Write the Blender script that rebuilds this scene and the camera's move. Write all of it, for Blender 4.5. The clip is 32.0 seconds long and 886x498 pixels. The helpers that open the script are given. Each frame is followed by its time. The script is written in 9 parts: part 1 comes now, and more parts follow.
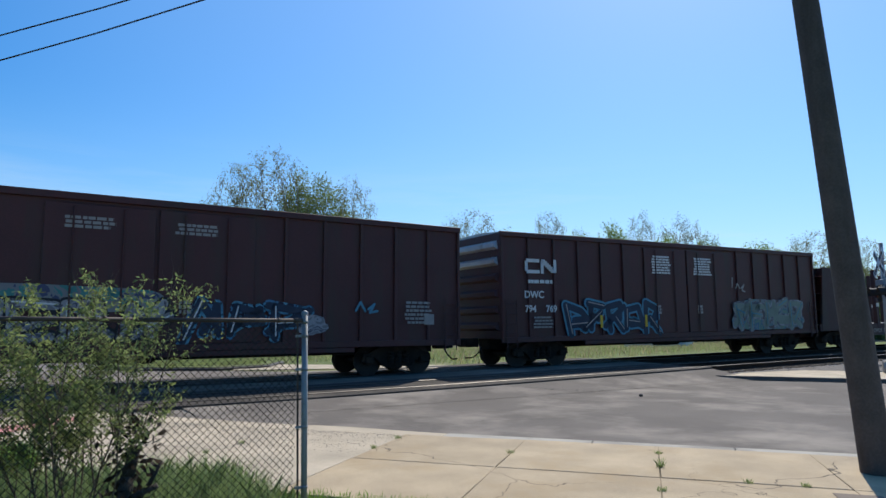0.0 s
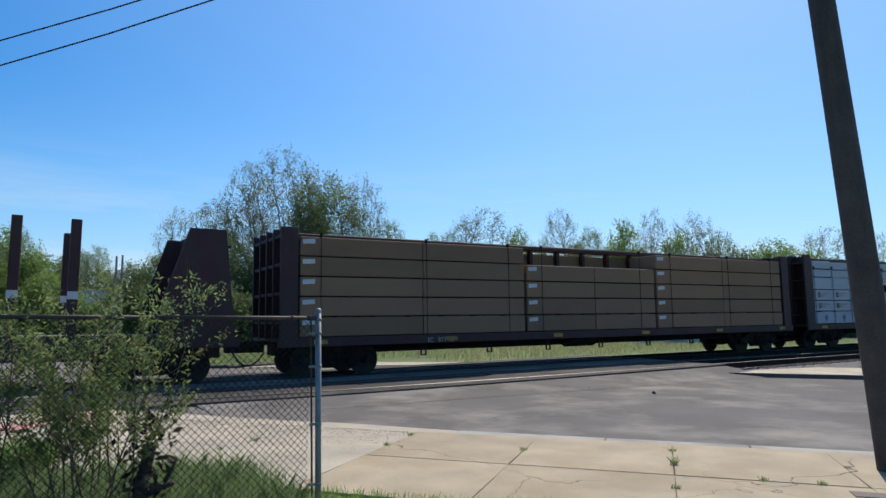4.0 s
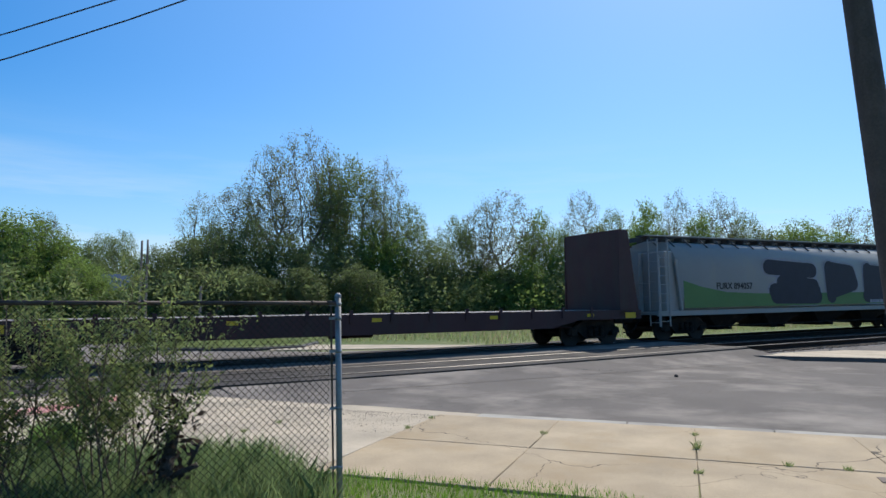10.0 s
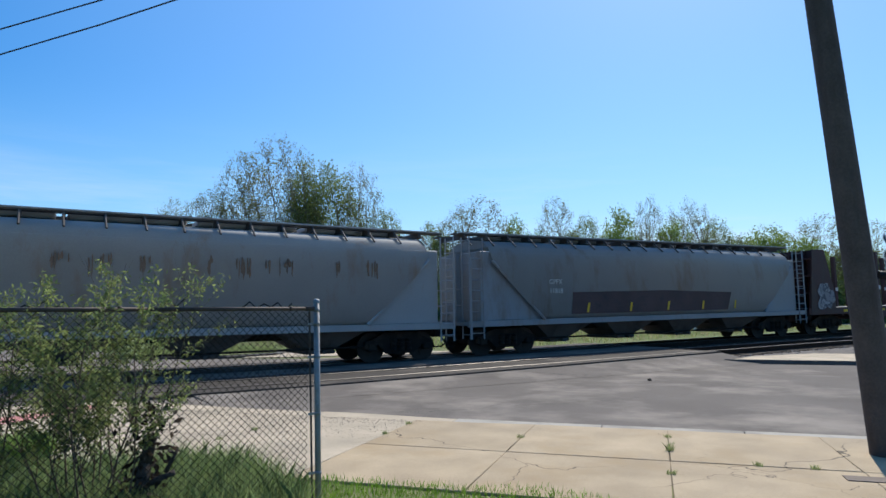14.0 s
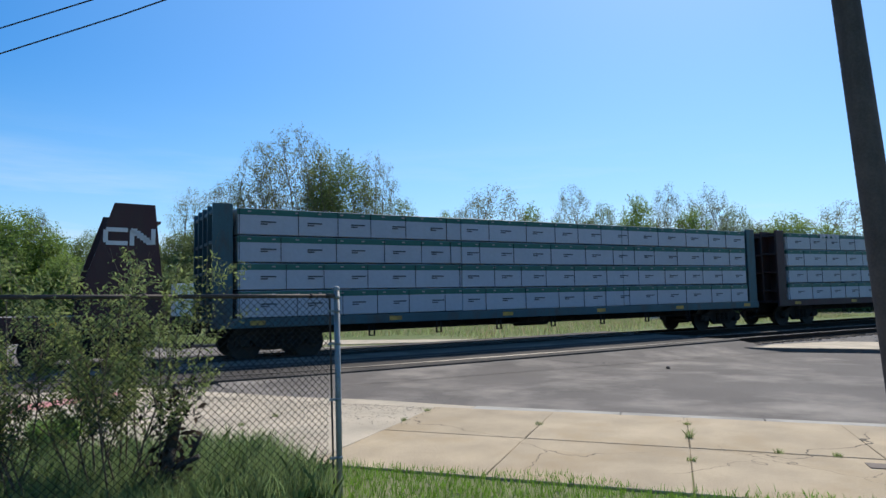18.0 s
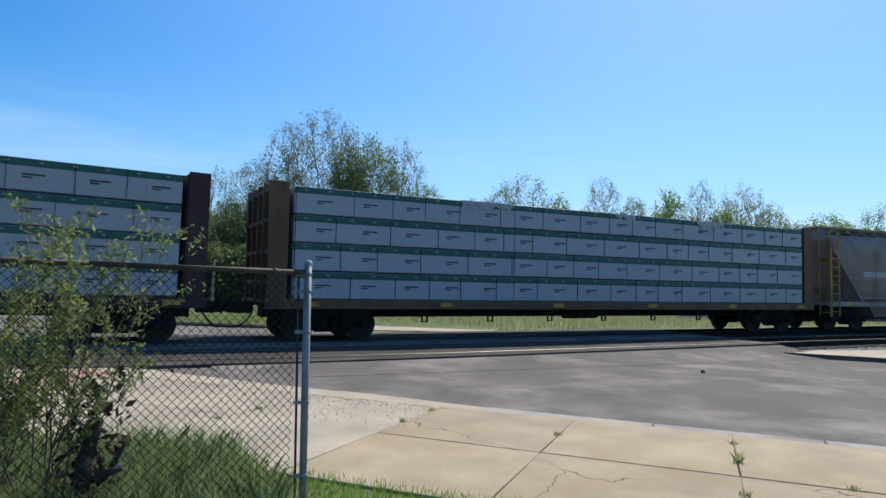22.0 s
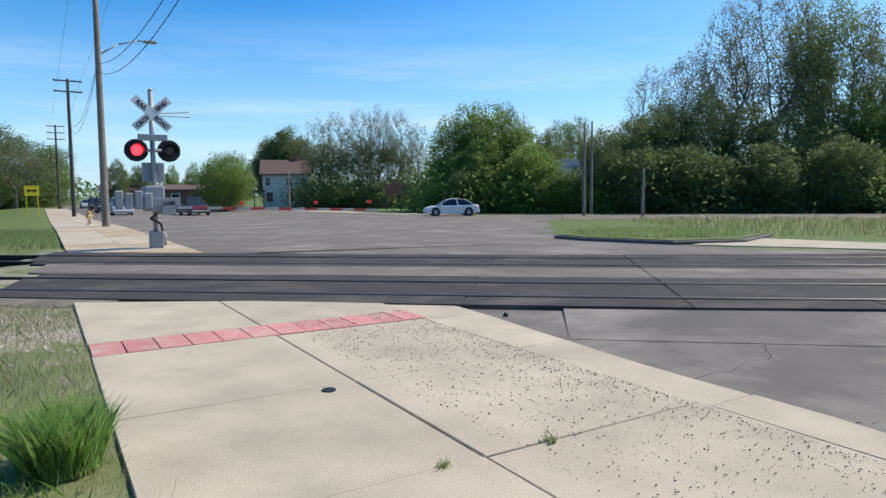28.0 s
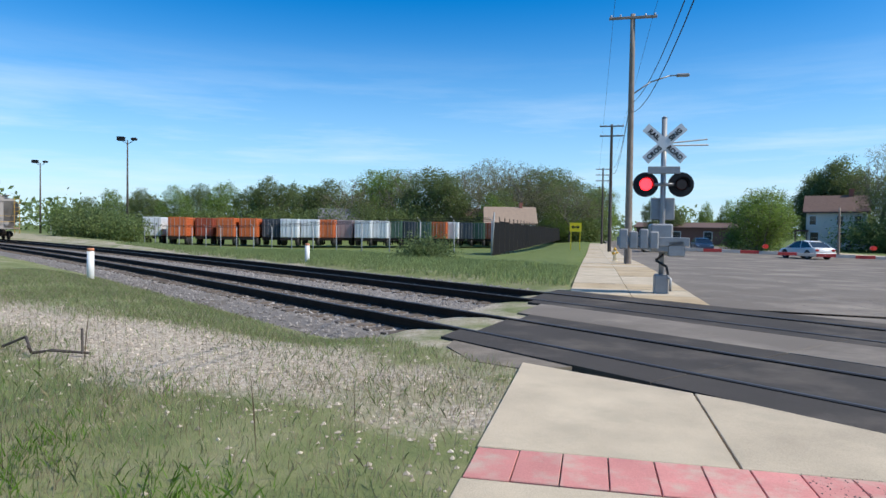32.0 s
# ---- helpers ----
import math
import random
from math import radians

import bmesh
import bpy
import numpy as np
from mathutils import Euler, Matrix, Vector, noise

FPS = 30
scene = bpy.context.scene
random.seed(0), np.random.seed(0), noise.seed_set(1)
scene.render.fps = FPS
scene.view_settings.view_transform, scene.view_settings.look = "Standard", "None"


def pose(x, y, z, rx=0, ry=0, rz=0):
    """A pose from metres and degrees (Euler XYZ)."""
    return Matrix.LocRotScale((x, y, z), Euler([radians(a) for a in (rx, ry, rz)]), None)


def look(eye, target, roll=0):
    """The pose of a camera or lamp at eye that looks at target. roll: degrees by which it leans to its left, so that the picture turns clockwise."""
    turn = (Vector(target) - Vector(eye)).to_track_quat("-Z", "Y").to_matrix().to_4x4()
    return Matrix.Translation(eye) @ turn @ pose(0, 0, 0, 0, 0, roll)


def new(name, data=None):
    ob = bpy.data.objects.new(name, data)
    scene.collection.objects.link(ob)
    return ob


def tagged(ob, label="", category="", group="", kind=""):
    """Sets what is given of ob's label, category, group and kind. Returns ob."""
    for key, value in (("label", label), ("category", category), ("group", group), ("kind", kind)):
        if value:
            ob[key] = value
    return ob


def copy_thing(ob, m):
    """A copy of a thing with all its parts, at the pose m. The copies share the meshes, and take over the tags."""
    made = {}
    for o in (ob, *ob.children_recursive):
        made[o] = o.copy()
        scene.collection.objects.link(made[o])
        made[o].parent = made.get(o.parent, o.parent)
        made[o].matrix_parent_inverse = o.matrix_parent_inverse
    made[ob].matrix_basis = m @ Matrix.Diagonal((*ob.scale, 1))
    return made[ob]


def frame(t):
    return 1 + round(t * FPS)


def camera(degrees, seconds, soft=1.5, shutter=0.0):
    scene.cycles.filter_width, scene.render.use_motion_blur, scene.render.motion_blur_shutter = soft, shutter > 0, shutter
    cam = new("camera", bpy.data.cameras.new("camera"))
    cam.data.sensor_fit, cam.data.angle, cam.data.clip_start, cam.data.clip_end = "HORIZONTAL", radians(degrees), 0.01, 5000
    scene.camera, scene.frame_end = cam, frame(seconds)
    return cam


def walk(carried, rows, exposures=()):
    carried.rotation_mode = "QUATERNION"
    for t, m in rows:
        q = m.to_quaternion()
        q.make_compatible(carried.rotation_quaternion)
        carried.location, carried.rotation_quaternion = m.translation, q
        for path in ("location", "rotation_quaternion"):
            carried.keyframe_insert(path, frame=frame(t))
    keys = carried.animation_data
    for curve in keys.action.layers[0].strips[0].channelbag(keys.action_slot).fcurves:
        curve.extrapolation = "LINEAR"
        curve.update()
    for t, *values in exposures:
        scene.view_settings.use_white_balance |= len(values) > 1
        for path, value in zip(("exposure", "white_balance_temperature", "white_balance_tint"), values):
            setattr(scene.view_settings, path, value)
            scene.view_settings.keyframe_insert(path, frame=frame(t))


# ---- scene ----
cam = camera(67.7, 32.0)
PATH = [
    (0, (0.092, -14.204, 1.51), (1.182, -12.544, 1.747), 0.1),
    (0.5, (0.062, -14.216, 1.519), (1.173, -12.57, 1.755), -0.2),
    (1, (0.078, -14.211, 1.516), (1.207, -12.577, 1.753), -0.2),
    (1.5, (0.1, -14.195, 1.508), (1.245, -12.572, 1.744), -0.3),
    (2, (0.08, -14.204, 1.519), (1.233, -12.586, 1.75), 0.0),
    (2.5, (0.101, -14.189, 1.52), (1.251, -12.569, 1.747), 0.2),
    (3, (0.115, -14.186, 1.517), (1.256, -12.559, 1.743), 0.2),
    (3.5, (0.09, -14.194, 1.521), (1.184, -12.535, 1.747), 0.1),
    (4, (0.08, -14.194, 1.51), (1.143, -12.516, 1.739), -0.0),
    (4.5, (0.084, -14.202, 1.518), (1.13, -12.513, 1.75), -0.1),
    (6.5, (0.091, -14.197, 1.515), (1.138, -12.509, 1.747), 0.5),
    (7, (0.102, -14.193, 1.507), (1.162, -12.513, 1.738), 0.2),
    (7.5, (0.091, -14.196, 1.507), (1.166, -12.525, 1.734), -0.2),
    (8, (0.075, -14.202, 1.513), (1.147, -12.528, 1.734), -0.8),
    (8.5, (0.083, -14.178, 1.507), (1.157, -12.504, 1.718), -1.0),
    (9, (0.087, -14.175, 1.504), (1.154, -12.496, 1.709), -0.5),
    (9.5, (0.104, -14.166, 1.521), (1.158, -12.477, 1.712), -0.1),
    (10, (0.106, -14.177, 1.527), (1.118, -12.461, 1.704), -0.1),
    (10.5, (0.112, -14.179, 1.521), (1.107, -12.452, 1.687), 0.1),
    (11, (0.102, -14.202, 1.516), (1.109, -12.481, 1.673), 0.4),
    (11.5, (0.091, -14.206, 1.514), (1.139, -12.51, 1.666), 0.5),
    (12, (0.089, -14.206, 1.511), (1.143, -12.513, 1.661), -0.1),
    (12.5, (0.091, -14.212, 1.516), (1.151, -12.523, 1.674), -0.7),
    (13, (0.079, -14.212, 1.513), (1.144, -12.528, 1.686), -0.8),
    (13.5, (0.07, -14.213, 1.518), (1.14, -12.533, 1.703), -0.5),
    (14, (0.057, -14.215, 1.516), (1.132, -12.54, 1.712), -0.4),
    (14.5, (0.059, -14.206, 1.515), (1.152, -12.543, 1.717), -0.1),
    (16.5, (0.029, -14.216, 1.503), (1.091, -12.531, 1.684), 0.0),
    (17, (0.038, -14.194, 1.501), (1.089, -12.501, 1.676), -0.3),
    (17.5, (0.049, -14.187, 1.504), (1.092, -12.489, 1.672), -0.4),
    (18, (0.033, -14.211, 1.501), (1.068, -12.507, 1.664), -0.5),
    (18.5, (0.005, -14.226, 1.505), (1.034, -12.518, 1.665), -0.2),
    (19, (0.05, -14.205, 1.494), (1.082, -12.5, 1.656), 0.2),
    (19.5, (0.077, -14.229, 1.517), (1.104, -12.521, 1.685), 0.6),
    (20, (0.201, -14.183, 1.514), (1.219, -12.47, 1.686), 1.0),
    (20.5, (0.322, -13.983, 1.511), (1.425, -12.323, 1.677), 1.1),
    (21, (0.443, -13.783, 1.507), (1.678, -12.221, 1.685), 1.6),
    (21.5, (0.602, -13.558, 1.491), (1.624, -11.847, 1.659), 2.8),
    (22, (0.762, -13.333, 1.474), (1.729, -11.587, 1.602), 1.9),
    (22.5, (0.993, -12.993, 1.457), (1.894, -11.214, 1.609), 0.2),
    (23, (1.225, -12.653, 1.44), (2.016, -10.824, 1.604), 0.5),
    (23.5, (1.416, -12.301, 1.434), (2.168, -10.453, 1.576), -0.2),
    (24, (1.608, -11.949, 1.428), (2.139, -10.027, 1.582), -0.8),
    (24.5, (1.661, -11.549, 1.405), (1.932, -9.569, 1.477), -0.7),
    (26.5, (2.181, -10.143, 1.388), (2.261, -8.146, 1.458), -0.1),
    (27, (2.313, -9.821, 1.38), (2.502, -7.83, 1.355), -0.1),
    (27.5, (2.58, -9.462, 1.405), (2.839, -7.483, 1.279), 0.1),
    (28, (2.681, -9.115, 1.431), (2.396, -7.142, 1.266), -0.4),
    (28.5, (2.711, -8.755, 1.471), (2.183, -6.841, 1.235), -2.0),
    (29, (2.771, -8.451, 1.564), (1.724, -6.754, 1.403), 1.8),
    (29.5, (2.637, -8.132, 1.538), (1.211, -6.734, 1.431), 3.1),
    (30, (2.482, -7.773, 1.526), (1.175, -6.273, 1.316), 1.4),
    (30.5, (2.359, -7.432, 1.535), (0.804, -6.178, 1.428), 1.6),
    (31, (2.16, -7.096, 1.532), (0.623, -5.821, 1.414), 2.1),
    (31.5, (1.985, -6.698, 1.503), (0.552, -5.305, 1.437), -0.0),
    (32, (1.768, -6.337, 1.48), (0.186, -5.114, 1.424), 0.8),
]
walk(cam, [(t, look(eye, target, roll)) for t, eye, target, roll in PATH],
     exposures=((0, -0.02), (3, -0.08), (8, -0.07), (12, 0.03), (17, 0.0), (22, 0.0), (23, 0.03), (24, 0.13), (26.5, 0.26), (27, 0.26), (28, 0.18), (29, 0.08), (30, 0.14), (31, 0.14), (32, 0.18)))

# world, sun and exposure: late-morning sun ahead and to the east of the crossing
SUN = Vector((0.575, 0.40, 0.715)).normalized()
world = bpy.data.worlds.new("sky_world")
scene.world = world
world.use_nodes = True
wn = world.node_tree
sky = wn.nodes.new("ShaderNodeTexSky")
sky.sky_type = "NISHITA"
sky.sun_disc = False
sky.sun_elevation = math.asin(SUN.z)
sky.sun_rotation = math.atan2(SUN.x, SUN.y)
sky.air_density, sky.dust_density, sky.ozone_density = 1.0, 0.3, 1.6
hsv = wn.nodes.new("ShaderNodeHueSaturation")
hsv.inputs["Saturation"].default_value = 1.6
hsv.inputs["Hue"].default_value = 0.507
wn.links.new(sky.outputs[0], hsv.inputs["Color"])
# pale blue haze towards the horizon, and thin drawn-out cloud low in the sky
wtc = wn.nodes.new("ShaderNodeTexCoord")
wsep = wn.nodes.new("ShaderNodeSeparateXYZ")
wn.links.new(wtc.outputs["Generated"], wsep.inputs[0])


def sky_layer(base, color, low, high, amount, streaks=None):
    rng_ = wn.nodes.new("ShaderNodeMapRange")
    rng_.interpolation_type = "SMOOTHSTEP"
    rng_.inputs["From Min"].default_value, rng_.inputs["From Max"].default_value = low, high
    rng_.inputs["To Min"].default_value, rng_.inputs["To Max"].default_value = amount, 0.0
    wn.links.new(wsep.outputs["Z"], rng_.inputs["Value"])
    fac = rng_.outputs[0]
    if streaks:
        mp = wn.nodes.new("ShaderNodeMapping")
        mp.inputs["Scale"].default_value = streaks
        mp.inputs["Rotation"].default_value = (0.06, 0.04, 0.3)
        wn.links.new(wtc.outputs["Generated"], mp.inputs["Vector"])
        nz = wn.nodes.new("ShaderNodeTexNoise")
        nz.inputs["Scale"].default_value, nz.inputs["Detail"].default_value, nz.inputs["Roughness"].default_value = 1.0, 7, 0.62
        wn.links.new(mp.outputs[0], nz.inputs["Vector"])
        cr = wn.nodes.new("ShaderNodeMapRange")
        cr.inputs["From Min"].default_value, cr.inputs["From Max"].default_value = 0.48, 0.72
        wn.links.new(nz.outputs["Fac"], cr.inputs["Value"])
        mu = wn.nodes.new("ShaderNodeMath")
        mu.operation = "MULTIPLY"
        wn.links.new(fac, mu.inputs[0]), wn.links.new(cr.outputs[0], mu.inputs[1])
        fac = mu.outputs[0]
    mx = wn.nodes.new("ShaderNodeMix")
    mx.data_type = "RGBA"
    wn.links.new(fac, mx.inputs["Factor"]), wn.links.new(base, mx.inputs["A"])
    mx.inputs["B"].default_value = (*color, 1)
    return mx.outputs["Result"]


# the sky pales towards the sun
toward = wn.nodes.new("ShaderNodeVectorMath")
toward.operation = "DOT_PRODUCT"
toward.inputs[1].default_value = SUN
wn.links.new(wtc.outputs["Generated"], toward.inputs[0])
pale = wn.nodes.new("ShaderNodeMapRange")
pale.interpolation_type = "SMOOTHSTEP"
pale.inputs["From Min"].default_value, pale.inputs["From Max"].default_value, pale.inputs["To Max"].default_value = 0.3, 1.0, 0.3
wn.links.new(toward.outputs["Value"], pale.inputs["Value"])
sunward = wn.nodes.new("ShaderNodeMix")
sunward.data_type = "RGBA"
sunward.inputs["B"].default_value = (4.6, 7.0, 9.8, 1)
wn.links.new(pale.outputs[0], sunward.inputs["Factor"]), wn.links.new(hsv.outputs[0], sunward.inputs["A"])
skycol = sky_layer(sunward.outputs["Result"], (2.2, 4.4, 7.2), 0.0, 0.34, 0.6)
skycol = sky_layer(skycol, (5.0, 6.0, 7.0), 0.04, 0.28, 0.8, (1.6, 1.6, 17.0))
wn.links.new(skycol, wn.nodes["Background"].inputs[0])
wn.nodes["Background"].inputs[1].default_value = 0.143
sun = new("sun", bpy.data.lights.new("sun", "SUN"))
sun.data.energy, sun.data.angle, sun.data.color = 4.5, radians(0.55), (1.0, 0.94, 0.84)
sun.matrix_world = look(SUN * 50, (0, 0, 0))

# ---------------------------------------------------------------- materials
MATS = {}


def nodes_of(m):
    return m.node_tree.nodes, m.node_tree.links


def material(name, base, rough=0.7, metal=0.0, vary=0.15, scale=6.0, fine=60.0, bump=0.15, dirt=None, dirt_amount=0.3,
             dirt_scale=1.2, spec=0.4, island=0.0, obj_random=0.0, streak=0.0):
    """A painted, mineral or plant surface: two scales of tint, stains of a second colour, and fine relief, in metres."""
    if name in MATS:
        return MATS[name]
    m = bpy.data.materials.new(name)
    m.use_nodes = True
    n, l = nodes_of(m)
    b = n["Principled BSDF"]
    b.inputs["Roughness"].default_value, b.inputs["Metallic"].default_value = rough, metal
    b.inputs["Specular IOR Level"].default_value = spec
    tc = n.new("ShaderNodeTexCoord")
    big = n.new("ShaderNodeTexNoise")
    big.inputs["Scale"].default_value, big.inputs["Detail"].default_value = scale, 5
    small = n.new("ShaderNodeTexNoise")
    small.inputs["Scale"].default_value, small.inputs["Detail"].default_value = fine, 3
    l.new(tc.outputs["Object"], big.inputs["Vector"])
    l.new(tc.outputs["Object"], small.inputs["Vector"])
    lo = [c * (1 - vary) for c in base]
    hi = [min(1, c * (1 + vary)) for c in base]
    ramp = n.new("ShaderNodeValToRGB")
    ramp.color_ramp.elements[0].position, ramp.color_ramp.elements[1].position = 0.3, 0.7
    ramp.color_ramp.elements[0].color, ramp.color_ramp.elements[1].color = (*lo, 1), (*hi, 1)
    mixf = n.new("ShaderNodeMath")
    mixf.operation = "MULTIPLY_ADD"
    mixf.inputs[1].default_value, mixf.inputs[2].default_value = 0.45, 0.0
    l.new(small.outputs["Fac"], mixf.inputs[0])
    addf = n.new("ShaderNodeMath")
    addf.operation = "MULTIPLY_ADD"
    addf.inputs[1].default_value = 0.55
    l.new(big.outputs["Fac"], addf.inputs[0])
    l.new(mixf.outputs[0], addf.inputs[2])
    l.new(addf.outputs[0], ramp.inputs[0])
    col = ramp.outputs[0]
    if dirt:
        dn = n.new("ShaderNodeTexNoise")
        dn.inputs["Scale"].default_value, dn.inputs["Detail"].default_value, dn.inputs["Roughness"].default_value = dirt_scale, 7, 0.65
        if streak:
            mp = n.new("ShaderNodeMapping")
            mp.inputs["Scale"].default_value = (1, 1, streak)
            l.new(tc.outputs["Object"], mp.inputs["Vector"])
            l.new(mp.outputs[0], dn.inputs["Vector"])
        else:
            l.new(tc.outputs["Object"], dn.inputs["Vector"])
        dr = n.new("ShaderNodeValToRGB")
        dr.color_ramp.elements[0].position, dr.color_ramp.elements[1].position = 0.62 - 0.3 * dirt_amount, 0.78 - 0.2 * dirt_amount
        l.new(dn.outputs["Fac"], dr.inputs[0])
        mx = n.new("ShaderNodeMix")
        mx.data_type = "RGBA"
        l.new(dr.outputs[0], mx.inputs["Factor"])
        l.new(col, mx.inputs["A"])
        mx.inputs["B"].default_value = (*dirt, 1)
        col = mx.outputs["Result"]
    if island or obj_random:
        src = n.new("ShaderNodeNewGeometry").outputs["Random Per Island"] if island else n.new("ShaderNodeObjectInfo").outputs["Random"]
        amt = island or obj_random
        mr = n.new("ShaderNodeMapRange")
        mr.inputs["To Min"].default_value, mr.inputs["To Max"].default_value = 1 - amt, 1 + amt
        l.new(src, mr.inputs["Value"])
        hs = n.new("ShaderNodeHueSaturation")
        l.new(mr.outputs[0], hs.inputs["Value"])
        l.new(col, hs.inputs["Color"])
        col = hs.outputs[0]
    l.new(col, b.inputs["Base Color"])
    if bump:
        bp = n.new("ShaderNodeBump")
        bp.inputs["Strength"].default_value, bp.inputs["Distance"].default_value = bump, 0.01
        l.new(small.outputs["Fac"], bp.inputs["Height"])
        l.new(bp.outputs[0], b.inputs["Normal"])
    MATS[name] = m
    return m


def leaf_material(name, base, vary=0.35):
    """Leaves: diffuse with light passing through, each clump its own tint."""
    if name in MATS:
        return MATS[name]
    m = material(name, base, rough=0.6, vary=0.2, scale=0.6, fine=9.0, bump=0.0, spec=0.25, island=vary)
    n, l = nodes_of(m)
    b, out = n["Principled BSDF"], n["Material Output"]
    tr = n.new("ShaderNodeBsdfTranslucent")
    col = b.inputs["Base Color"].links[0].from_socket
    l.new(col, tr.inputs["Color"])
    mx = n.new("ShaderNodeMixShader")
    mx.inputs[0].default_value = 0.6
    l.new(b.outputs[0], mx.inputs[1])
    l.new(tr.outputs[0], mx.inputs[2])
    l.new(mx.outputs[0], out.inputs["Surface"])
    return m


def glow(name, color, strength):
    if name in MATS:
        return MATS[name]
    m = bpy.data.materials.new(name)
    m.use_nodes = True
    b = m.node_tree.nodes["Principled BSDF"]
    b.inputs["Base Color"].default_value = (*color, 1)
    b.inputs["Emission Color"].default_value = (*color, 1)
    b.inputs["Emission Strength"].default_value = strength
    MATS[name] = m
    return m


def glass(name, tint=(0.02, 0.025, 0.03), rough=0.06):
    if name in MATS:
        return MATS[name]
    m = bpy.data.materials.new(name)
    m.use_nodes = True
    b = m.node_tree.nodes["Principled BSDF"]
    b.inputs["Base Color"].default_value = (*tint, 1)
    b.inputs["Roughness"].default_value = rough
    b.inputs["Specular IOR Level"].default_value = 0.6
    MATS[name] = m
    return m


# ---------------------------------------------------------------- mesh helpers
def bm_box(bm, x0, x1, y0, y1, z0, z1, bevel=0.0, m=None):
    g = bmesh.ops.create_cube(bm, size=1.0)
    vs = g["verts"]
    for v in vs:
        v.co = Vector(((x0 + x1) / 2 + v.co.x * (x1 - x0), (y0 + y1) / 2 + v.co.y * (y1 - y0), (z0 + z1) / 2 + v.co.z * (z1 - z0)))
    if bevel:
        es = list({e for v in vs for e in v.link_edges})
        r = bmesh.ops.bevel(bm, geom=es, offset=bevel, segments=1, affect="EDGES")
        vs = list({v for f in r["faces"] for v in f.verts} | {v for v in vs if v.is_valid})
    if m:
        bmesh.ops.transform(bm, matrix=m, verts=vs)
    return vs


def bm_cyl(bm, a, b, r0, r1=None, seg=12, caps=True):
    """A round bar or cone from a to b."""
    a, b = Vector(a), Vector(b)
    r1 = r0 if r1 is None else r1
    d = b - a
    q = d.to_track_quat("Z", "Y").to_matrix()
    rings = []
    for p, r in ((a, r0), (b, r1)):
        rings.append([bm.verts.new(p + q @ Vector((r * math.cos(2 * math.pi * i / seg), r * math.sin(2 * math.pi * i / seg), 0))) for i in range(seg)])
    for i in range(seg):
        j = (i + 1) % seg
        bm.faces.new((rings[0][i], rings[0][j], rings[1][j], rings[1][i])).smooth = seg > 6
    if caps:
        bm.faces.new(list(reversed(rings[0])))
        bm.faces.new(rings[1])
    return rings[0] + rings[1]


def bm_prism(bm, poly, z0, z1, bevel=0.0):
    """An upright prism over a plan polygon; bevel narrows its top edge."""
    n = len(poly)
    area = sum(poly[i][0] * poly[(i + 1) % n][1] - poly[(i + 1) % n][0] * poly[i][1] for i in range(n))
    if area < 0:
        poly = list(reversed(poly))
    lo = [bm.verts.new((x, y, z0)) for x, y in poly]
    if bevel:
        cx, cy = sum(p[0] for p in poly) / n, sum(p[1] for p in poly) / n
        mid = [bm.verts.new((x, y, z1 - bevel)) for x, y in poly]
        top = []
        for x, y in poly:
            d = math.hypot(x - cx, y - cy) or 1
            top.append(bm.verts.new((x - (x - cx) / d * bevel * 1.4, y - (y - cy) / d * bevel * 1.4, z1)))
        rings = (lo, mid, top)
    else:
        rings = (lo, [bm.verts.new((x, y, z1)) for x, y in poly])
    for a, b in zip(rings, rings[1:]):
        for i in range(n):
            j = (i + 1) % n
            bm.faces.new((a[i], a[j], b[j], b[i]))
    bm.faces.new(rings[-1])
    bm.faces.new(list(reversed(lo)))


def bm_profile(bm, pts, x0, x1, closed=True):
    """A profile in y and z drawn out along x."""
    a = [bm.verts.new((x0, y, z)) for y, z in pts]
    b = [bm.verts.new((x1, y, z)) for y, z in pts]
    n = len(pts)
    for i in range(n if closed else n - 1):
        j = (i + 1) % n
        bm.faces.new((a[i], a[j], b[j], b[i]))
    if closed:
        bm.faces.new(list(reversed(a)))
        bm.faces.new(b)


def mesh_of(name, bm, mat):
    bmesh.ops.recalc_face_normals(bm, faces=bm.faces)
    me = bpy.data.meshes.new(name)
    bm.to_mesh(me)
    bm.free()
    me.materials.append(mat)
    return me


def part(name, bm, mat, parent=None, label=""):
    ob = new(name, mesh_of(name, bm, mat) if isinstance(bm, bmesh.types.BMesh) else bm)
    if parent:
        ob.parent = parent
    return tagged(ob, label) if label else ob


def thing(name, label, category, group="", m=None, kind=""):
    ob = new(name)
    ob.empty_display_size = 0.3
    if m is not None:
        ob.matrix_world = m
    return tagged(ob, label, category, group, kind)


def structure(name, bm, mat, label, category):
    return tagged(part(name, bm, mat), label, category, kind="structure")


def from_arrays(name, verts, faces, mat):
    me = bpy.data.meshes.new(name)
    me.from_pydata([tuple(v) for v in verts], [], [tuple(f) for f in faces])
    me.materials.append(mat)
    return me


